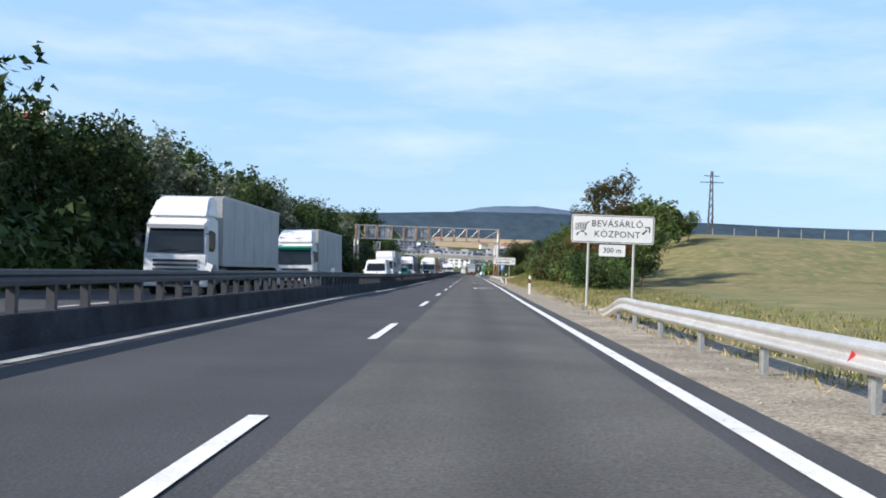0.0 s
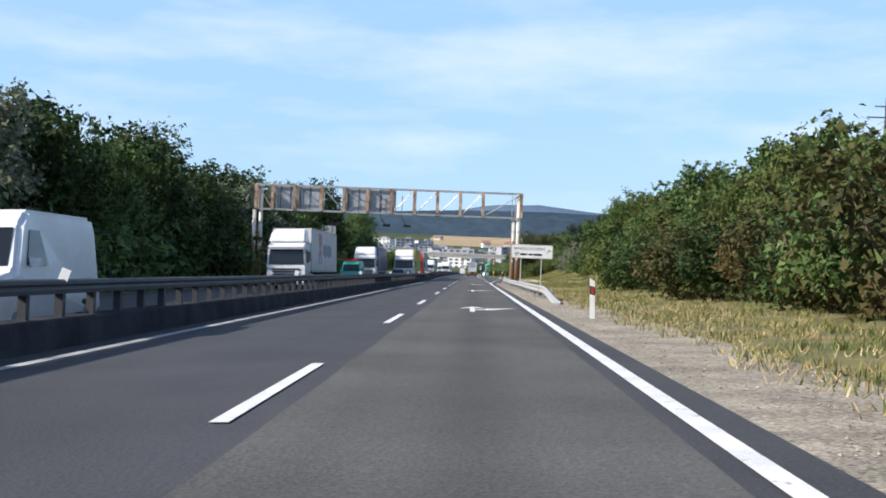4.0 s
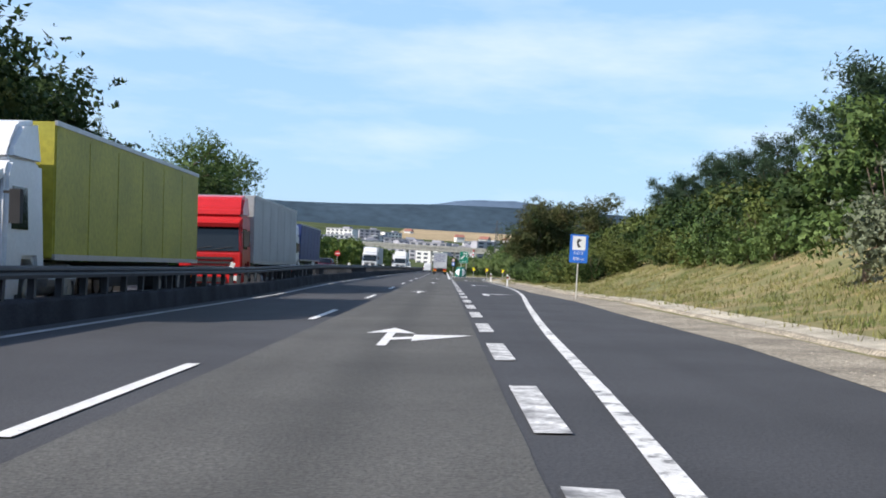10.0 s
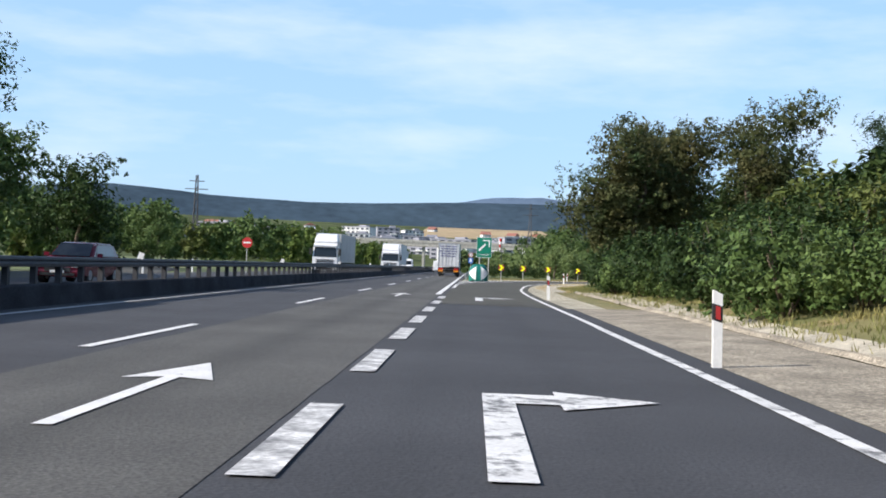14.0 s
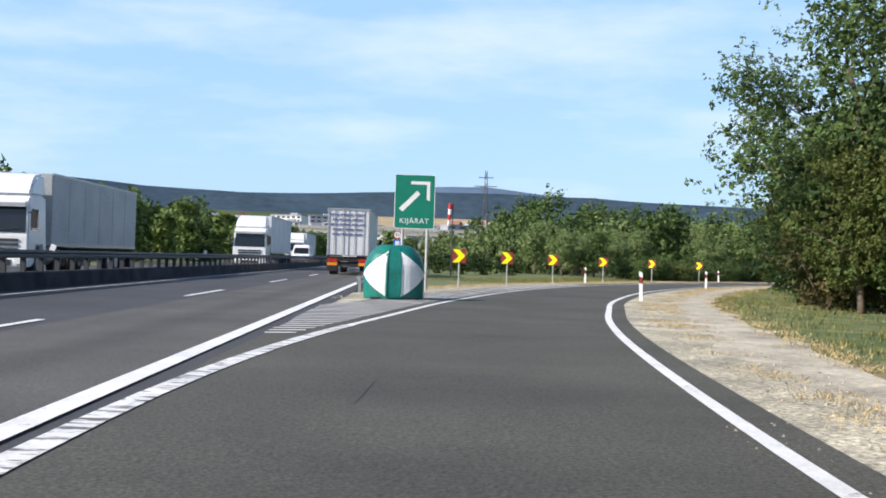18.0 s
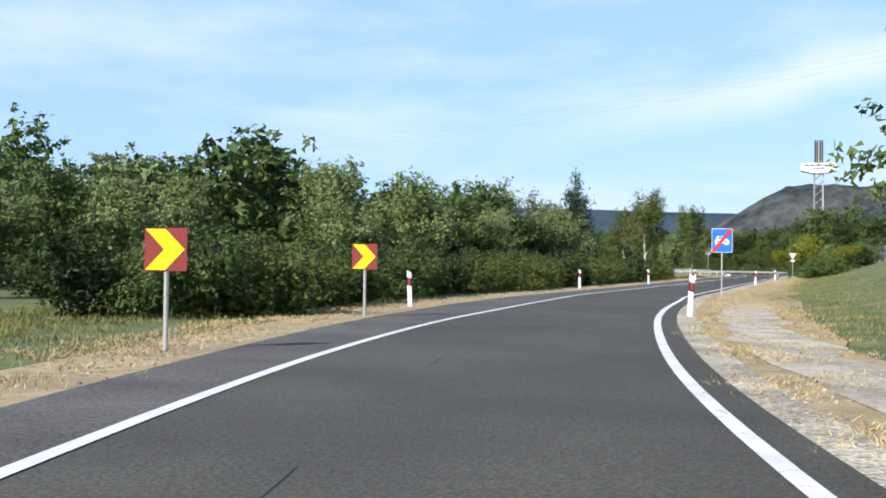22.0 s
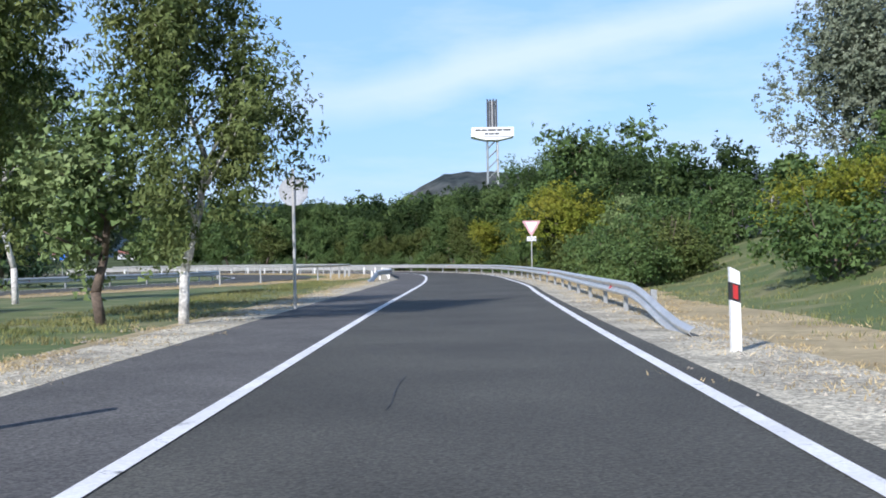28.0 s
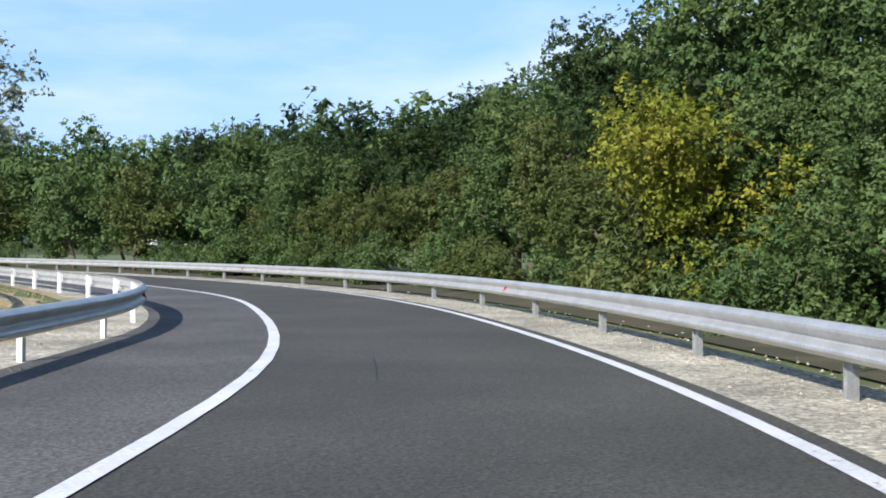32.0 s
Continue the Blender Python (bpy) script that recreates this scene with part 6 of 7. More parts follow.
for sgn in (-1, 1):
    v, m = [], 9
    for i in range(m):
        u = i / (m - 1)
        a = sgn * (10.5 + 62 * u)
        hi, lo = .72 + .66 * (1 - u) + .004, .72 - .63 * (1 - u) - .004
        v += [barrel(a, lo + (hi - lo) * q / 4, 1.035) for q in range(5)]
    f = [(5 * i + q, 5 * i + 5 + q, 5 * i + 6 + q, 5 * i + 1 + q)[::sgn] for i in range(m - 1) for q in range(4)]
    w = [((x) * .985, (y - .8) * .985 + .8, z) for x, y, z in v]
    nv = len(v)
    rim = [(5 * i, 5 * i + 5) for i in range(m - 1)] + [(5 * i + 4, 5 * i + 9) for i in range(m - 1)] + [(q, q + 1) for q in range(4)]
    g = Geo().add(v + w, f + [tuple(nv + k for k in q)[::-1] for q in f] + [(p, q, nv + q, nv + p) for p, q in rim])
    part("diamond_face", g, M_sign_w, cc, "worn white half-diamond reflective face")
for x in (-.5, .5):
    part("foot", Geo().box((x, .1, .02), (.3, .14, .07)), M_black, cc)
guard_rail("guard_rail", [(2.3, 470), (2.25, 500), (2.3, 560), (2.3, 640)], "steel guard rail beyond the gore", first=0.0, spacing=4.0)
# windsock on the lawn
s = thing("windsock", "limp red and white windsock on a thin mast", "windsock", at=pose(6.9, 520, 0))
part("mast", Geo().rod((0, 0, 0), (0, 0, 5.6), 0.05, 0.035, 8), M_steel_dark, s)
for k in range(4):
    part("sleeve", Geo().rod((-0.18 - 0.03 * k, 0, 5.5 - 0.42 * k), (-0.2 - 0.03 * k, 0.02, 5.08 - 0.42 * k), 0.17 - .02 * k, 0.15 - .02 * k, 10), M_sign_red if k % 2 == 0 else M_sign_w, s)

# ---- gantry over the motorway ----
GY = 246.0
gt = thing("sign_gantry", "rusty steel lattice gantry spanning the motorway, seen from behind", "gantry")
zt, zb, xl, xr = 8.0, 5.92, -18.6, 3.95
for yy in (GY, GY + 0.9):
    for zz in (zb, zt):
        part("chord", Geo().box(((xl + xr) / 2, yy, zz), (xr - xl, 0.10, 0.12)), M_post, gt)
xs = [xl, -17.2, -15.3, -13.05, -11.1, -9.1, -7.1, -5.1, -3.15, -1.2, 0.72, xr]
for i, x in enumerate(xs):
    part("upright", Geo().box((x, GY, (zt + zb) / 2), (0.26, 0.2, zt - zb)).box((x, GY + 0.9, (zt + zb) / 2), (0.2, 0.14, zt - zb)).box((x, GY + .45, zt), (0.1, 0.9, 0.1)).box((x, GY + .45, zb), (0.1, 0.9, 0.1)), M_rust, gt)
    if i < len(xs) - 1:
        x2 = xs[i + 1]
        a, b = (zt - .1, zb + .1) if x < -7.2 else (zb + .1, zt - .1)
        part("diagonal", Geo().rod((x + .1, GY, a), (x2 - .1, GY, b), 0.028, None, 6).rod((x + .16, GY + .12, a), (x2 - .04, GY + .12, b), 0.028, None, 6), M_post, gt)
for x0, x1 in ((-17.1, -12.9), (-11.3, -6.75)):
    part("sign_panel", Geo().box(((x0 + x1) / 2, GY + 1.1, 6.95), (x1 - x0, 0.04, 2.1)), M_sign_back, gt, "dull grey back of a direction sign")
    for k in range(5):
        part("stiffener", Geo().box((x0 + (x1 - x0) * (k + .5) / 5, GY + 1.06, 6.95), (0.05, 0.05, 2.05)), M_steel_dark, gt)
for x in (-12.3, -7.7, -5.9):
    part("lamp_arm", Geo().rod((x - .3, GY + .9, zb + 1.6), (x - .3, GY + .9, zb - .3), 0.03, None, 6).rod((x - .3, GY + .9, zb - .3), (x, GY + 1.9, zb - 0.85), 0.03, None, 6).box((x + .15, GY + 1.9, zb - .95), (0.62, 0.4, 0.2)), M_black, gt, "black floodlight on a bent arm")
for x, z0 in ((3.38, base(3.4, GY)), (3.79, base(3.8, GY)), (-18.75, base(-16, GY) - .5), (-18.2, base(-16, GY) - .5)):
    part("column", Geo().rod((x, GY + .3, z0 - 0.3), (x, GY + .3, zb - 0.1 if x < -18.5 or 3.3 < x < 3.5 else zt), 0.172 if x < 3.6 else 0.212, 0.165 if x < 3.6 else 0.2, 28), M_column, gt, "pale painted column flaking to brown rust", smooth=True)
    for zf in (2.05, 4.6):
        part("flange", Geo().rod((x, GY + .3, z0 + zf), (x, GY + .3, z0 + zf + .05), 0.19 if x < 3.6 else 0.23, None, 24), M_rust, gt)
part("ladder", Geo().rod((3.45, GY + .2, 0.8), (3.45, GY + .2, zt), .025, None, 5).rod((3.2, GY + .2, 0.8), (3.2, GY + .2, zt), .025, None, 5).box((3.32, GY + .2, 3.0), (.25, .03, .03)).box((3.32, GY + .2, 4.0), (.25, .03, .03)).box((3.32, GY + .2, 5.0), (.25, .03, .03)), M_galv, gt)

# large sign on the far side, seen from behind
s = thing("direction_sign", "large direction sign seen from behind, at the edge of the wood", "road sign", at=pose(-24.0, 318, base(-16, 318)))
part("panel", Geo().box((0, 0, 6.4), (7.4, 0.06, 2.9)), M_sign_back, s)
for k in range(6):
    part("stiffener", Geo().box((-3.2 + 1.28 * k, -0.06, 6.4), (0.08, 0.08, 2.9)), M_steel_dark, s)
for x in (-2.4, 2.4):
    part("post", Geo().box((x, 0.1, 2.6), (0.2, 0.2, 5.6)), M_steel, s)
s = thing("shop_sign", "white advertising cube on a pole above the wood", "sign", at=pose(-76, 261, 0))
part("pole", Geo().rod((0, 0, 0), (0, 0, 24), .4, .3, 10), M_steel, s)
part("cube", Geo().box((0, 0, 24.9), (5.6, 4, 2.2)), M_sign_w, s)
for k in range(4):
    plate(s, "mark", rounded(.8, 1.0, .3), M_sign_red, x=-1.8 + 1.15 * k, z=24.9, y=-2.06, thick=.05)


# ---- power line pylons, tower, wall, bridge, town ----
def pylon(x, y, h, label="lattice power-line pylon with crossarms"):
    p = thing("pylon", label, "pylon", at=pose(x, y, land(x, y)))
    for sx, sy in ((-1, -1), (1, -1), (1, 1), (-1, 1)):
        part("leg", Geo().rod((sx * h * .035, sy * h * .035, -.5), (sx * .15, sy * .15, h), .09, .06, 5), M_steel_dark, p)
    g = Geo()
    for k in range(9):
        a, b = h * k / 9, h * (k + 1) / 9
        ra, rb = h * .035 * (1 - k / 9) + .15, h * .035 * (1 - (k + 1) / 9) + .15
        for sx in (-1, 1):
            g.rod((-ra, sx * ra, a), (rb, sx * rb, b), .04, None, 4).rod((sx * ra, -ra, a), (sx * rb, rb, b), .04, None, 4)
    part("bracing", g, M_steel_dark, p)
    for z, w in ((h * .93, 1.3), (h * .84, 2.0)):
        part("crossarm", Geo().rod((-w, 0, z), (w, 0, z), .07, None, 5), M_steel_dark, p)
    return p


pylon(16.3, 638, 17.2)
pylon(-44.8, 556, 15.2)
pylon(40, 262, 12)
pylon(106.7, 749, 22)
pylon(-81.3, 260.7, 27)
w = thing("overhead_lines", "thin power lines high beyond the bend", "cable")
for k in range(3):
    part("cable", Geo().sweep([(-.008, 0), (0, .014), (.008, 0)], [(125 + 63.9 * i / 24 + 5 * k, 926.6 - 430.6 * i / 24, 43 + 2.2 * k - 24 * (i / 24) * (1 - i / 24)) for i in range(25)], True), M_steel_dark, w)
tw = thing("advertising_tower", "tall steel lattice tower carrying a white advertising ring", "tower", at=pose(308.6, 854, 0, 0, 0, -38))
for sx, sy in ((-1, -1), (1, -1), (1, 1), (-1, 1)):
    part("leg", Geo().rod((sx * 1.7, sy * 1.7, 0), (sx * 1.5, sy * 1.5, 38), .28, None, 6), M_post, tw)
g = Geo()
for k in range(12):
    a, b = 3.1 * k, 3.1 * (k + 1)
    for q in (-1.6, 1.6):
        g.rod((-1.6, q, a), (1.6, q, b), .13, None, 4).rod((q, -1.6, b), (q, 1.6, a), .13, None, 4)
part("bracing", g, M_post, tw)
part("ring", Geo().prism([(-6.4, 37.6), (6.4, 37.6), (6.4, 40.4), (-6.4, 40.4)], 6.5, pose(0, -3.2, 0)).prism([(-6.2, 37.5), (6.2, 37.5), (2.0, 36.6), (-2.0, 36.6)], 6.0, pose(0, -3, 0)), M_sign_w, tw, "white ring with two lines of lettering")
for z, ws in ((39.5, (1.7, 1.5, 2.6, 1.6, 2.2)), (38.4, (1.0, 1.4, 1.4))):
    word_bars(tw, -sum(ws) / 2 - .4, z, ws, .5, M_steel_dark, .25)
for o in tw.children:
    if o.name.startswith("bar"):
        o.location.y = -3.25
for k in range(4):
    part("fin", Geo().box((-1.35 + .9 * k, -1.2 + .5 * (k % 2), 44.5), (.5, .5, 9.2)), M_steel_dark, tw)
part("fin_core", Geo().box((0, 0, 44.3), (2.6, 1.8, 8.6)), M_post, tw)

M_wallpanel = mat("woven_wall_panel", (0.10, 0.095, 0.11), 0.9, var=0.3, scale=2.5, fine=9, bump=0.9)
wl = resample([p for p in shifted(LINE_R, 12.3) if 528 < p[1] < 626], 31)
wall = structure("noise_wall", Geo().sweep([(-.11, -.6), (-.11, .26), (.11, .26), (.11, -.6)], [(x, y, land(x, y)) for x, y in wl], True), M_concrete, "low noise wall of dark woven panels on a concrete plinth")
for i, (x, y) in enumerate(wl):
    part("wall_post", Geo().box((x, y, land(x, y) + .8), (.12, .12, 1.95)), M_steel, wall)
    if i < len(wl) - 1:
        x2, y2 = wl[i + 1]
        d = math.dist((x, y), (x2, y2))
        g = Geo()
        for k in range(11):
            zz = .30 + .125 * k
            g.sweep([(-.05, 0), (-.07, .055), (-.05, .11), (.05, .11), (.07, .055), (.05, 0)], [(x + (x2 - x) * q, y + (y2 - y) * q, land(x, y) * (1 - q) + land(x2, y2) * q + zz + .012 * math.sin(9 * q + k * 2.2)) for q in (.03, .27, .5, .73, .97)], True)
        part("panel", g, M_wallpanel, wall)

M_white_wall = mat("white_render", (0.72, 0.72, 0.70), 0.9, var=0.08, scale=.1, fine=1, bump=0)
M_grey_wall = mat("grey_render", (0.36, 0.36, 0.40), 0.9, var=0.12, scale=.1, fine=1, bump=0)
M_window = mat("dark_window", (0.07, 0.08, 0.10), 0.25, var=0.2, scale=.2, bump=0)
M_roof = mat("roof_tiles", (0.34, 0.15, 0.11), 0.9, var=0.2, scale=.3, fine=4)
br = thing("road_bridge", "concrete road bridge crossing the motorway in the distance", "bridge")
part("deck", Geo().box((-25, 900, 11.0), (190, 11, 1.7)), M_concrete, br)
part("parapet", Geo().box((-25, 894.4, 12.4), (190, .25, 1.2)), M_concrete, br)
part("parapet", Geo().box((-25, 905.6, 12.4), (190, .25, 1.2)), M_concrete, br)
for x in (-56, -38, -20.2, -6.8, 5.5, 24):
    part("pier", Geo().box((x, 900, 5.1), (1.1, 8, 10.4)), M_concrete, br)
for sx in (-1, 1):
    part("abutment", Geo().box((-25 + sx * 76, 900, 5.1), (44, 12, 10.6), taper=.9), M_country, br, "grassed embankment")


def block(x, y, w, d, h, wallm, storeys, bays, label):
    b = thing("apartment_building", label, "building", "town on the far slope", pose(x, y, land(x, y) - 1, 0, 0, rng_p.uniform(-25, 25)))
    part("wall", Geo().box((0, 0, h / 2), (w, d, h)), wallm, b)
    part("roof", Geo().box((0, 0, h + .3), (w + .8, d + .8, .6)).box((w * .2, 0, h + 1.2), (w * .25, d * .5, 1.8)), M_grey_wall, b)
    wm = Geo().box((0, 0, 0), (w / bays * .55, .3, h / storeys * .5)).mesh("window", M_window)
    for i in range(storeys):
        for j in range(bays):
            o = new("window", wm)
            o.parent = b
            o.matrix_local = pose(-w / 2 + w * (j + .5) / bays, -d / 2 - .05, h * (i + .55) / storeys)
    for i in range(1, storeys, 2):
        part("balcony", Geo().box((w * .22, -d / 2 - .7, h * i / storeys + .6), (w * .3, 1.4, 1.1)), M_white_wall, b)
    return b


r2 = random.Random(9)
for k in range(38):
    a = radians(-13.5 + 16.0 * k / 37 + r2.uniform(-.25, .25))
    d = r2.uniform(820, 1150)
    x, y = 20 + math.sin(a) * d, 300 + math.cos(a) * d
    h = r2.choice((9, 12, 15, 15))
    block(x, y, r2.uniform(18, 34), 12, h, r2.choice((M_white_wall, M_white_wall, M_grey_wall, M_grey_wall)), int(h / 3), r2.choice((4, 5, 6)), "white and grey apartment block in the distant town")
for k in range(22):
    a = radians(r2.uniform(-16, 22))
    d = r2.uniform(1250, 1700)
    x, y = 20 + math.sin(a) * d, 300 + math.cos(a) * d
    hs = thing("house", "small pale house on the far hillside", "house", "houses on the far slope", pose(x, y, land(x, y), 0, 0, r2.uniform(0, 180)))
    part("wall", Geo().box((0, 0, 2.5), (14, 10, 6)), M_white_wall, hs)
    part("roof", Geo().prism([(-8, 5.4), (8, 5.4), (0, 9)], 11, pose(0, -5.5, 0)), M_roof, hs)
# field fence and far sheds on the right at the start
fp = Geo().box((0, 0, .8), (.1, .1, 1.9)).mesh("post", M_concrete)
fn = thing("field_fence", "row of thin concrete fence posts across the meadow", "fence")
for k in range(40):
    x, y = 38 + 3.0 * k, 250 - 1.8 * k
    o = new("post", fp)
    o.parent = fn
    o.matrix_world = pose(x, y, land(x, y))
for x, y, w, h in ((150, 520, 30, 6), (210, 560, 44, 7), (260, 620, 36, 8), (330, 640, 60, 8)):
    sd = thing("warehouse", "low pale warehouse beyond the meadow", "building", at=pose(x, y, land(x, y), 0, 0, 12))
    part("wall", Geo().box((0, 0, h / 2), (w, 18, h)), M_white_wall, sd)
    part("roof", Geo().prism([(-w / 2 - .5, h), (w / 2 + .5, h), (0, h + 1.6)], 19, pose(0, -9.5, 0)), M_grey_wall, sd)

# ---- vehicles ----
M_truck_w = mat("white_lacquer", (0.74, 0.75, 0.76), 0.28, var=0.05, scale=1.2, fine=12, bump=0.02)
M_truck_r = mat("red_lacquer", (0.55, 0.02, 0.02), 0.28, var=0.08, scale=1.2, fine=12, bump=0.02)
M_tarp_w = mat("white_tarpaulin", (0.62, 0.63, 0.64), 0.55, var=0.08, scale=.7, fine=8, bump=0.12)
M_tarp_g = mat("grey_tarpaulin", (0.40, 0.42, 0.43), 0.55, var=0.1, scale=.7, fine=8, bump=0.12)
M_tarp_b = mat("blue_tarpaulin", (0.022, 0.045, 0.17), 0.5, var=0.14, scale=.7, fine=8, bump=0.12)
M_tarp_y = mat("yellow_tarpaulin", (0.40, 0.37, 0.045), 0.55, var=0.14, scale=.7, fine=8, bump=0.12)
M_tarp_d = mat("slate_tarpaulin", (0.13, 0.155, 0.19), 0.5, var=0.14, scale=.7, fine=8, bump=0.12)
M_glass = mat("dark_glass", (0.012, 0.016, 0.02), 0.06, var=0.1, scale=1, bump=0)
M_tyre = mat("tyre_rubber", (0.018, 0.018, 0.019), 0.8, var=0.2, scale=6)
M_rim = mat("wheel_rim", (0.45, 0.45, 0.46), 0.4, 0.6, var=0.1, scale=6)
M_chassis = mat("chassis_black", (0.022, 0.022, 0.024), 0.7, var=0.25, scale=2)
M_lamp = mat("headlight_glass", (0.75, 0.76, 0.74), 0.12, var=0.04, scale=4)
M_tail = mat("tail_light_red", (0.5, 0.02, 0.015), 0.3, var=0.08, scale=4)
M_amber = mat("amber_light", (0.75, 0.28, 0.02), 0.35, var=0.08, scale=4)
M_silver = mat("silver_lacquer", (0.42, 0.45, 0.48), 0.25, 0.5, var=0.05, scale=2, bump=0.02)
M_green_car = mat("turquoise_lacquer", (0.02, 0.33, 0.27), 0.3, var=0.06, scale=2, bump=0.02)
M_maroon = mat("maroon_lacquer", (0.16, 0.015, 0.03), 0.25, var=0.06, scale=2, bump=0.02)
M_mark_red = mat("faded_red_print", (0.42, 0.12, 0.12), 0.55, var=0.2, scale=3)
M_mark_blue = mat("faded_blue_print", (0.16, 0.17, 0.30), 0.55, var=0.2, scale=3)


def shaped(name, profile, w, material, bevel=0.06, top=1.0, zt=None):
    """A side profile (y, z) given width w, with rounded edges; top narrows what lies above zt."""
    bm = bmesh.new()
    a = [bm.verts.new((-w / 2, y, z)) for y, z in profile]
    b = [bm.verts.new((w / 2, y, z)) for y, z in profile]
    bm.faces.new(a)
    bm.faces.new(b[::-1])
    for k in range(len(a)):
        bm.faces.new((a[k], b[k], b[(k + 1) % len(a)], a[(k + 1) % len(a)]))
    if zt is not None:
        for q in bm.verts:
            if q.co.z > zt:
                q.co.x *= top
    bmesh.ops.recalc_face_normals(bm, faces=bm.faces)
    bmesh.ops.bevel(bm, geom=list(bm.edges), offset=bevel, segments=2, affect="EDGES", clamp_overlap=True)
    me = bpy.data.meshes.new(name)
    bm.to_mesh(me)
    bm.free()
    me.materials.append(material)
    return me


WHEEL = Geo().rod((-.15, 0, 0), (.15, 0, 0), .5, None, 20).mesh("tyre", M_tyre)
RIM = Geo().rod((-.165, 0, 0), (.165, 0, 0), .29, .29, 14).rod((-.18, 0, 0), (.18, 0, 0), .1, .1, 8).mesh("rim", M_rim)


def wheel(parent, x, y, r=.5):
    t = part("wheel", WHEEL, None, parent)
    t.matrix_local = pose(x, y, r) @ Matrix.Diagonal((1 if r > .4 else .75, r / .5, r / .5, 1))
    part("rim", RIM, None, t)


def sheet(parent, name, pts, material, thick=.02, label=""):
    """A flat polygon in space given a little thickness inwards."""
    p = [Vector(q) for q in pts]
    n = (p[1] - p[0]).cross(p[2] - p[0]).normalized() * thick
    k = len(p)
    return part(name, Geo().add([q for q in p] + [q - n for q in p], [tuple(range(k)), tuple(range(k, 2 * k))[::-1]] + [((i + 1) % k, i, k + i, k + (i + 1) % k) for i in range(k)]), material, parent, label)


def lorry(cab, body, label, at, visor=None, mark=None, deflector=True, rear_text=False):
    """An articulated lorry whose front is at y = 0 and looks towards -y."""
    t = thing("lorry", label, "lorry", "lorries on the motorway", at)
    part("cab", shaped("cab", [(0.06, .38), (0.0, .7), (0.02, 1.55), (.22, 2.75), (.42, 3.0), (2.05, 3.02), (2.12, .9), (1.7, .85), (1.6, 1.15), (.9, 1.15), (.72, .42)], 2.46, cab, .07, .95, 2.6), None, t)
    if deflector:
        part("roof_fairing", shaped("roof_fairing", [(.36, 2.98), (.55, 3.32), (1.2, 3.78), (2.1, 3.92), (2.12, 2.98)], 2.3, cab, .1, .92, 3.5), None, t)
    sheet(t, "windscreen", [(-1.1, .0, 1.62), (1.1, .0, 1.62), (1.04, .185, 2.62), (-1.04, .185, 2.62)], M_glass, .03, "dark windscreen")
    part("sun_visor", Geo().box((0, .05, 2.68), (2.2, .3, .16), pose(0, 0, 0, 20, 0, 0).to_3x3()), visor or cab, t)
    for k in range(4):
        part("grille_slat", Geo().box((0, -.01, .82 + .17 * k), (1.7, .06, .09)), M_chassis, t)
    part("bumper", shaped("bumper", [(-.08, .34), (-.1, .62), (.1, .7), (.5, .66), (.5, .36)], 2.5, cab, .05), None, t)
    part("lower_grille", Geo().box((0, -.1, .5), (1.3, .03, .2)), M_chassis, t)
    for s in (-1, 1):
        part("headlight", Geo().box((s * .98, -.1, .56), (.4, .05, .2)), M_lamp, t)
        part("mirror", Geo().box((s * 1.42, -.02, 2.1), (.2, .16, .62)).box((s * 1.28, .02, 2.36), (.2, .05, .05)), M_chassis, t)
        sheet(t, "side_window", [(s * 1.235, .32, 1.7), (s * 1.235, 1.15, 1.7), (s * 1.2, 1.15, 2.5), (s * 1.2, .42, 2.5)][::s], M_glass, .02)
        part("step", Geo().box((s * 1.16, .55, .55), (.12, .6, .3)), M_chassis, t)
        part("fuel_tank", Geo().rod((s * .85, 2.4, .75), (s * .85, 4.2, .75), .36, None, 14), M_rim, t)
        part("side_guard", Geo().box((s * 1.22, 7.7, .75), (.04, 3.6, .42)), M_chassis, t)
        for y in (1.25, 3.6, 11.4, 12.7, 14.0):
            wheel(t, s * 1.05, y)
    for x in (-.7, .1):
        part("wiper", Geo().rod((x, -.03, 1.66), (x + .75, .0, 1.78), .015, None, 4), M_chassis, t)
    part("chassis", Geo().box((0, 8.6, 1.0), (.9, 14.6, .22)).box((0, 12.7, .7), (1.9, 3.4, .14)), M_chassis, t)
    part("trailer", shaped("trailer", [(2.55, 1.18), (2.55, 3.96), (16.15, 3.96), (16.15, 1.18)], 2.52, body, .035), None, t)
    for s in (-1, 1):
        part("roof_edge", Geo().box((s * 1.25, 9.35, 3.93), (.06, 13.6, .1)), M_rim, t)
        part("floor_edge", Geo().box((s * 1.25, 9.35, 1.2), (.06, 13.6, .12)), M_rim, t)
    for k in range(1, 6):
        for s in (-1, 1):
            part("tarpaulin_seam", Geo().box((s * 1.265, 2.55 + 13.6 * k / 6, 2.5), (.012, .05, 2.5)), body, t)
    # tail
    part("door_frame", Geo().box((0, 16.16, 2.57), (.05, .04, 2.7)).box((-1.2, 16.16, 2.57), (.08, .05, 2.78)).box((1.2, 16.16, 2.57), (.08, .05, 2.78)).box((0, 16.16, 3.93), (2.5, .06, .1)), M_rim, t)
    part("underrun_bar", Geo().box((0, 16.0, .62), (2.3, .12, .14)).box((0, 15.9, .95), (2.46, .2, .22)), M_chassis, t)
    for s in (-1, 1):
        part("tail_light", Geo().box((s * .92, 16.14, .88), (.55, .06, .2)), M_tail, t)
        part("marker", Geo().box((s * .92, 16.16, .66), (.58, .04, .18)), M_amber, t, "yellow reflecting plate with red edge")
        part("mudflap", Geo().box((s * .98, 15.2, .5), (.6, .03, .55)), M_chassis, t)
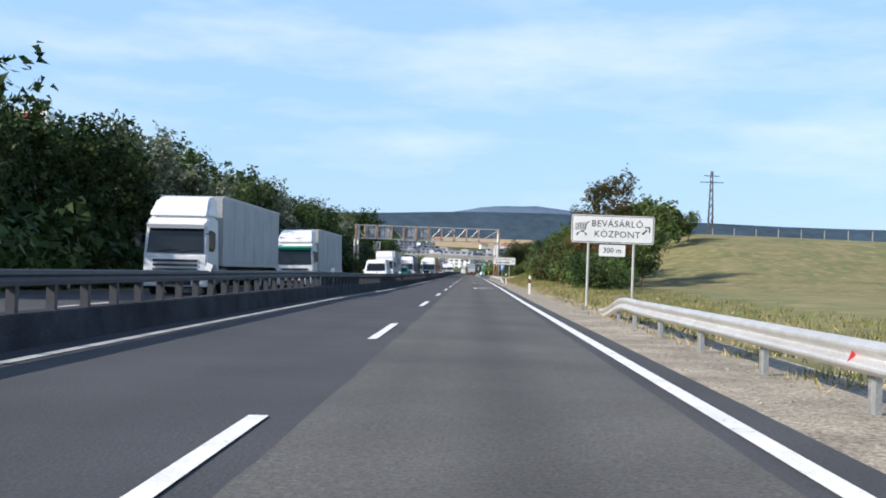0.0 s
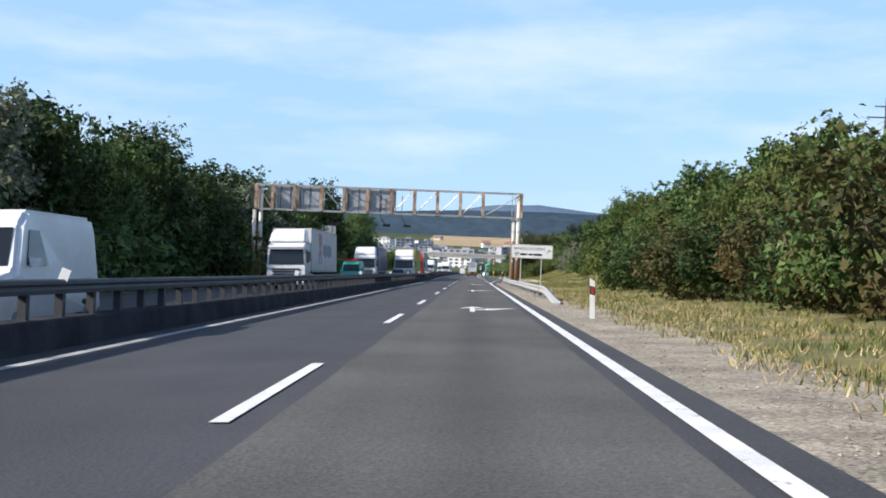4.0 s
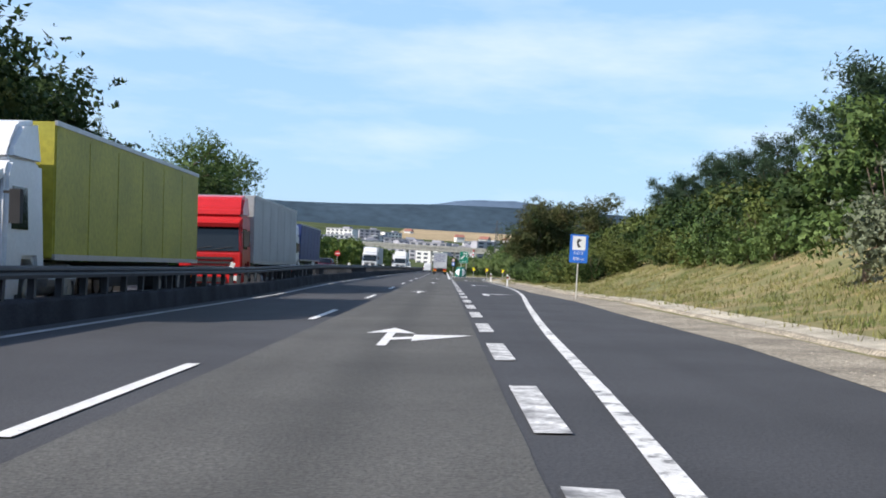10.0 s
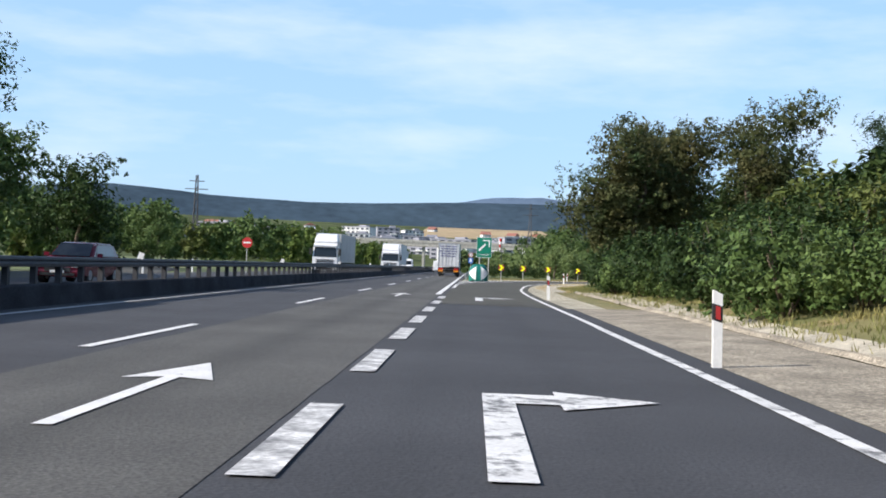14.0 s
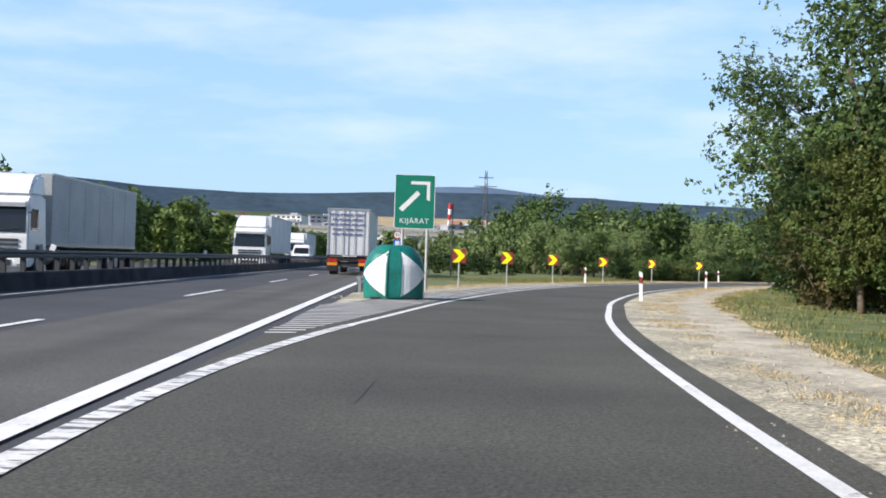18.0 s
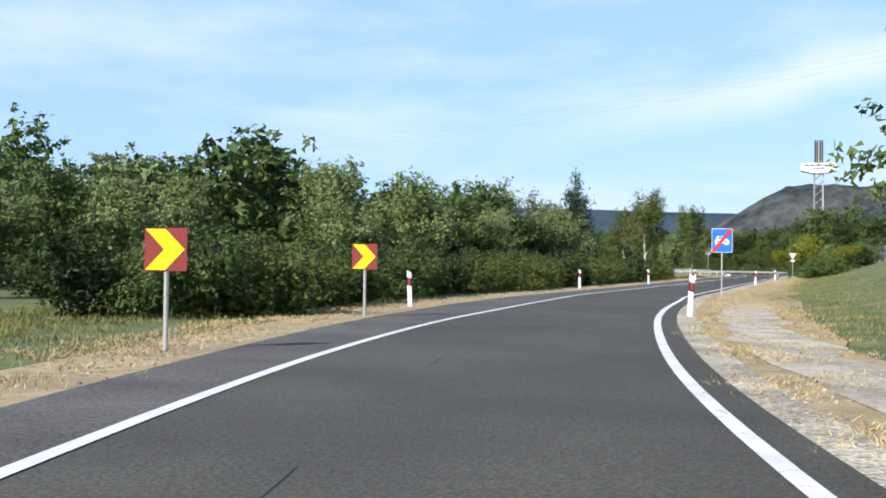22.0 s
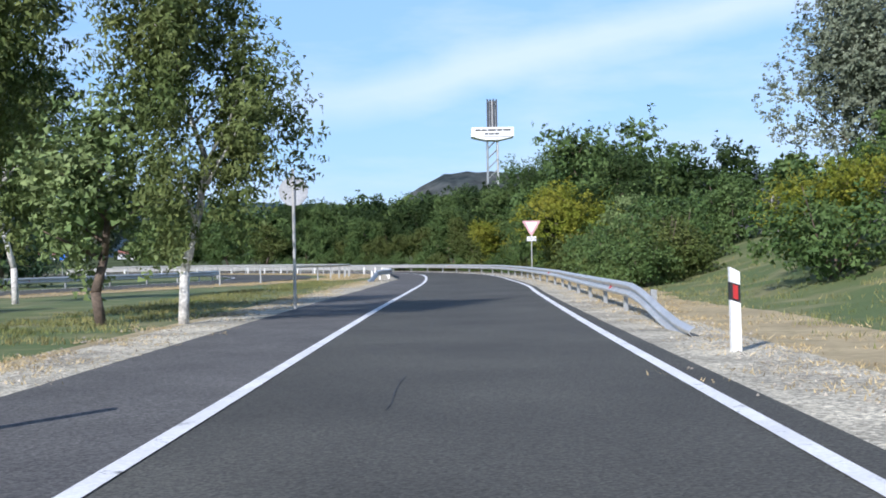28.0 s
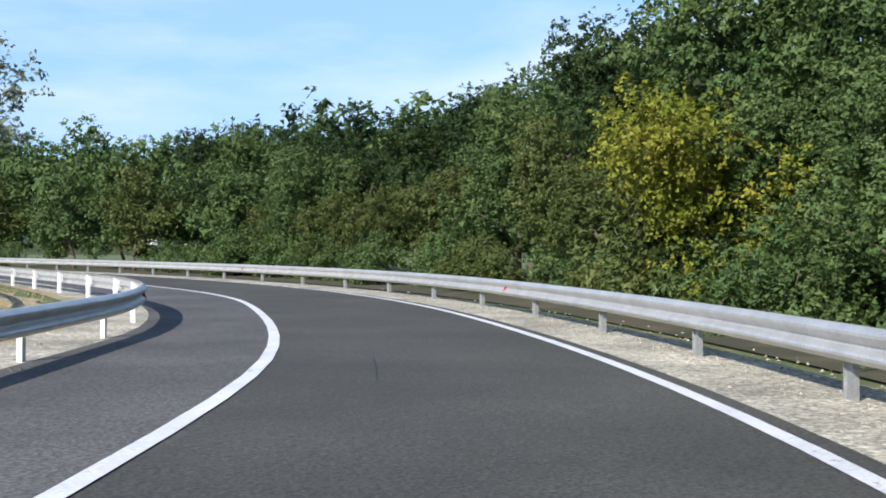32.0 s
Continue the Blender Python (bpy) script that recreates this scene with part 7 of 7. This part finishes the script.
        for x in (.35, .85):
            part("door_bar", Geo().rod((s * x, 16.2, 1.2), (s * x, 16.2, 3.9), .02, None, 5), M_rim, t)
    if rear_text:
        for i, ws in enumerate(((.5, .72, .6), (.3, .7, .6), (.5, .62, .4, .3), (.66, .5, .4), (.4, .7, .5))):
            x = -sum(ws) / 2 - .06 * len(ws)
            for q in ws:
                part("print_bar", Geo().box((-(x + q / 2), 16.185, 3.6 - .29 * i), (q, .012, .12)), M_mark_blue, t)
                x += q + .1
    if mark:
        for k, (y, z, a, b) in enumerate(((6.0, 3.3, .3, .9), (6.6, 3.0, .3, 1.5), (7.2, 3.3, .3, .8), (6.0, 2.1, .3, .9), (7.2, 2.1, .3, .9))):
            part("print_mark", Geo().box((1.27, y, z), (.012, a, b)), M_mark_red if mark == 1 else M_mark_blue, t)
        for k in range(5):
            part("print_mark", Geo().box((1.27, 8.6 + .95 * k, 2.6), (.012, .6, .9 if k % 2 else .7)), M_mark_blue, t)
    return t


def car(label, paint, at, van=False, estate=False, amber=False):
    """A car or van whose front is at y = 0 and looks towards -y."""
    c = thing("van" if van else "car", label, "van" if van else "car", "cars on the motorway", at)
    if van:
        body = [(.02, .3), (.0, .85), (.25, 1.05), (.9, 1.15), (1.45, 1.95), (1.8, 2.2), (5.1, 2.2), (5.2, 1.9), (5.22, .4), (4.7, .32), (.6, .28)]
        shield, side, w, L = [(-.8, 1.0, 1.22), (.8, 1.0, 1.22), (.72, 1.42, 1.86), (-.72, 1.42, 1.86)], (1.35, 2.3, 1.25, 1.85), 1.95, 5.2
    else:
        body = [(.04, .26), (.0, .5), (.1, .68), (1.15, .92), (1.3, .95), (4.3, .98), (4.55, .9), (4.62, .45), (4.5, .28), (.5, .22)]
        shield, side, w, L = [(-.7, 1.3, .97), (.7, 1.3, .97), (.58, 2.0, 1.42), (-.58, 2.0, 1.42)], (1.75, 3.9, 1.0, 1.38), 1.78, 4.6
    part("body", shaped("body", body, w, paint, .08, .84 if van else 1, 1.3 if van else None), None, c)
    if not van:
        part("cabin", shaped("cabin", [(1.22, .9), (2.0, 1.44), (2.3, 1.48), (4.0 if estate else 3.3, 1.46), (4.5 if estate else 4.1, .92)], 1.62, paint, .07, .82, 1.2), None, c)
        sheet(c, "rear_window", [(.62, 4.1 if estate else 3.45, 1.4), (-.62, 4.1 if estate else 3.45, 1.4), (-.7, 4.48 if estate else 4.02, 1.02), (.7, 4.48 if estate else 4.02, 1.02)], M_glass, .02)
    sheet(c, "windscreen", [(p[0], p[1] - .05, p[2] + .02) for p in shield], M_glass, .02)
    for s in (-1, 1):
        a, b, z0, z1 = side
        k0, k1 = (w / 2 + .005, w / 2 * .90) if van else (.80, .69)
        sheet(c, "side_window", [(s * k0, a, z0), (s * k0, b, z0), (s * k1, b - .15, z1), (s * k1, a + .35, z1)][::s], M_glass, .02)
        part("headlight", Geo().box((s * w * .38, .06, .66 if not van else .8), (.36, .12, .14)), M_lamp, c)
        part("tail_light", Geo().box((s * w * .44, L - .03, .8), (.16, .06, .3)), M_tail, c)
        part("mirror", Geo().box((s * (w / 2 + .08), 1.6 if not van else 1.5, 1.02 if not van else 1.3), (.18, .1, .14)), paint, c)
        for y in (.85, L - .95):
            wheel(c, s * (w / 2 - .12), y, .32)
    part("grille", Geo().box((0, .01, .5), (.9, .05, .16)).box((0, .0, .34), (1.2, .05, .1)), M_chassis, c)
    part("number_plate", Geo().box((0, -.01, .42), (.5, .03, .1)), M_sign_w, c, "blank white plate")
    if amber:
        part("light_bar", Geo().box((0, 1.9, 2.3), (1.3, .3, .16)), M_tail, c, "red light bar on the roof")
    return c


def lane(x, y, turn=0):
    return pose(x, y, base(x, y) + .03, 0, -tilt(y), turn) @ Matrix.Diagonal((1.06, 1.06, 1.06, 1))


IN, OUT = -8.7, -12.2
lorry(M_truck_w, M_tarp_g, "white lorry with green sun visor and grey trailer", lane(OUT, 142), visor=M_sign_green)
lorry(M_truck_w, M_tarp_g, "white lorry with a grey curtain-sided trailer", lane(OUT, 110))
car("small white van in the opposite lanes", M_truck_w, lane(IN, 166), van=True)
lorry(M_truck_w, M_tarp_w, "white lorry with red and blue print on its trailer", lane(OUT, 224), mark=1)
car("turquoise van with a red light bar", M_green_car, lane(OUT, 264), van=True, amber=True)
car("silver estate car beside the median", M_silver, lane(IN, 283), estate=True)
lorry(M_truck_w, M_tarp_b, "white lorry pulling a dark blue trailer", lane(OUT, 280))
lorry(M_truck_w, M_tarp_y, "white lorry with a yellow curtain-sided trailer", lane(IN, 297))
lorry(M_truck_r, M_tarp_g, "red lorry with a grey trailer", lane(IN, 323))
lorry(M_truck_w, M_tarp_b, "white lorry with a dark blue curtain-sided trailer", lane(OUT, 367))
car("maroon car in the opposite lanes", M_maroon, lane(OUT, 400), estate=True)
car("white panel van on the far carriageway", M_truck_w, lane(IN, 562), van=True)
lorry(M_truck_w, M_tarp_g, "white lorry with grey trailer near the bridge", lane(OUT, 477))
lorry(M_truck_w, M_tarp_w, "white lorry with white trailer near the bridge", lane(IN, 522))
lorry(M_truck_w, M_tarp_w, "distant white lorry with white trailer", lane(OUT, 590))
lorry(M_truck_w, M_tarp_w, "white lorry seen from behind, printed rear doors", lane(-0.1, 505 + 17.2, 180), rear_text=True)
car("white van ahead in the fast lane", M_truck_w, lane(-3.8, 590, 180), van=True)

# ---- grass tufts and pebbles on the verges ----
M_straw = mat("straw", (0.46, 0.36, 0.19), 0.9, var=0.2, scale=1.0, fine=8, bump=0, island=0.3, spec=0.2)
M_tuft = mat("grass_blades", (0.13, 0.17, 0.05), 0.8, var=0.2, scale=0.6, fine=8, bump=0, island=0.4, spec=0.2, color2=(0.26, 0.23, 0.09))
M_pebble = mat("pebbles", (0.33, 0.295, 0.235), 0.9, var=0.2, scale=4, fine=30, bump=0.2, island=0.4)
rng_g = np.random.default_rng(41)


def strip_points(line, off0, off1, count, clump=0.0):
    """Random places along a line, between two distances to its right; clump gathers them."""
    p = np.array(resample(line, 600))
    t = np.gradient(p, axis=0)
    t /= np.linalg.norm(t, axis=1)[:, None]
    i = rng_g.integers(0, len(p), count * 3)
    d = off0 + (off1 - off0) * rng_g.beta(1.3, 2.2, count * 3)
    q = p[i] + np.stack([t[i, 1], -t[i, 0]], 1) * d[:, None] + rng_g.normal(0, .4, (count * 3, 2)) * t[i]
    if clump:
        v = np.array([noise.noise((x * .9, y * .9, 3.3)) for x, y in q])
        q = q[v > clump - .5]
    return q[:count]


def blades(name, pts, size, material, label, height=None, lean=0.35):
    """Upright narrow blades, each rooted in the ground."""
    height = height or (lambda x, y: max(base(x, y), land(x, y)))
    n = len(pts)
    root = np.array([(x, y, height(x, y) + .01) for x, y in pts])
    k = rng_g.uniform(.5, 1.2, n)[:, None] * size
    up = np.stack([rng_g.normal(0, lean, n), rng_g.normal(0, lean, n), np.ones(n)], 1) * k
    a = rng_g.uniform(0, 6.283, n)
    w = np.stack([np.cos(a), np.sin(a), np.zeros(n)], 1) * (.045 * size + .006)
    v = np.stack([root - w, root + w, root + up * .6 + w * .6, root + up], 1).reshape(-1, 3)
    me = bpy.data.meshes.new(name)
    me.from_pydata(v.tolist(), [], np.arange(4 * n).reshape(n, 4).tolist())
    me.materials.append(material)
    return tagged(new(name, me), label, "grass", kind="stuff")


def tuft_spots(q, per, spread):
    return np.repeat(q, per, 0) + rng_g.normal(0, spread, (len(q) * per, 2))


def pebbles(name, pts, r0, r1, label, lift=.03):
    n = len(pts)
    o = np.array([(1, 0, 0), (0, 1, 0), (-1, 0, 0), (0, -1, 0), (0, 0, .8), (0, 0, -.5)])
    f = np.array([(0, 1, 4), (1, 2, 4), (2, 3, 4), (3, 0, 4), (1, 0, 5), (2, 1, 5), (3, 2, 5), (0, 3, 5)])
    r = rng_g.uniform(r0, r1, (n, 1, 1)) * rng_g.uniform(.6, 1.3, (n, 1, 3))
    a = rng_g.uniform(0, 6.283, n)
    c, s = np.cos(a)[:, None], np.sin(a)[:, None]
    v = o[None] * r
    v = np.stack([v[..., 0] * c - v[..., 1] * s, v[..., 0] * s + v[..., 1] * c, v[..., 2]], -1)
    v += np.array([(x, y, max(base(x, y), land(x, y)) + lift) for x, y in pts])[:, None]
    me = bpy.data.meshes.new(name)
    me.from_pydata(v.reshape(-1, 3).tolist(), [], (f[None] + 6 * np.arange(n)[:, None, None]).reshape(-1, 3).tolist())
    me.materials.append(M_pebble)
    return tagged(new(name, me), label, "gravel", kind="stuff")


ramp_r = [p for p in LINE_R if 440 < p[1] < 640]
ramp_s = [p for p in sh if 498 < p[1] < 640]
lane_v = resample([(2.35, 60), (2.45, 266), (2.6, 270.3), (5.0, 272.6), (5.25, 277), (5.6, 287), (5.95, 294), (5.97, 308), (6.1, 318), (6.2, 330), (6.35, 350), (6.35, 440)], 400)
# dry straw along both sides of the slip road
blades("dry_grass", tuft_spots(strip_points([p for p in ramp_r if p[1] < 500], .8, 2.0, 900, .75), 8, .10), .07, M_straw, "clumps of dry grass among the stones", None, .9)
blades("dry_grass", tuft_spots(strip_points(ramp_s, -1.75, -.05, 3800, .45), 7, .09), .065, M_straw, "dry straw-coloured grass along the slip road", None, .9)
blades("dry_grass", tuft_spots(strip_points([p for p in ramp_r if 496 < p[1] < 522], .7, 2.3, 700, .35), 7, .11), .07, M_straw, "dry straw-coloured grass beside the gravel", None, .9)
blades("dry_grass", tuft_spots(strip_points([p for p in ramp_r if p[1] >= 522], .9, 4.4, 4200, .35), 7, .12), .075, M_straw, "dry straw-coloured grass beyond the gravel", None, .9)
blades("dry_grass", tuft_spots(strip_points([p for p in sh if 477 < p[1] < 540], -2.6, -.4, 2200, .3), 7, .1), .08, M_straw, "dry straw-coloured grass in the gore", None, .8)
blades("dry_grass", tuft_spots(np.concatenate([strip_points(dt, .45, 1.5, 1500, .45), strip_points(dt, -.4, -1.2, 900, .5)]), 8, .10), .07, M_straw, "dry grass creeping over the edges of the dusty track", None, .9)
blades("dry_grass", tuft_spots(strip_points(di, -1.9, 2.4, 2600, .3), 7, .12), .08, M_straw, "dry grass on the island between the lanes", None, .8)
blades("green_grass", tuft_spots(strip_points([p for p in sh if 600 < p[1] < 640], -5.5, -1.0, 2600, .3), 6, .12), .09, M_tuft, "thin grass between the dried strips")
blades("green_grass", tuft_spots(strip_points(ramp_r, 3.2, 9, 5000, .3), 5, .12), .12, M_tuft, "rough green grass on the bank")
blades("green_grass", tuft_spots(strip_points([p for p in sh if 496 < p[1] < 530], -9, -2.2, 4200, .3), 5, .12), .12, M_tuft, "rough green grass of the lawn")
blades("meadow_grass", tuft_spots(strip_points(lane_v[:200], 1.2, 12, 5200, .5), 6, .13), .17, M_tuft, "long rough grass of the meadow and verge")
blades("meadow_straw", tuft_spots(strip_points(lane_v[:220], 1.0, 7, 2600, .4), 6, .1), .14, M_straw, "dry grass stalks along the verge", None, .7)
blades("cutting_grass", tuft_spots(strip_points(lane_v[180:], 2.4, 15, 8500, .42), 6, .14), .2, M_tuft, "grass at the foot of the cutting")
# pebbles
pebbles("loose_pebbles", strip_points([p for p in LINE_R if 440 < p[1] < 690], .75, 2.2, 11000, .25), .01, .034, "loose pale pebbles of the verge")
pebbles("loose_pebbles", strip_points(lane_v, .1, 2.2, 9000, .25), .007, .024, "loose pale pebbles of the verge")
pebbles("loose_pebbles", strip_points([p for p in sh if 464 < p[1] < 640], -1.5, -.02, 7000, .25), .012, .04, "loose pale pebbles beside the slip road")
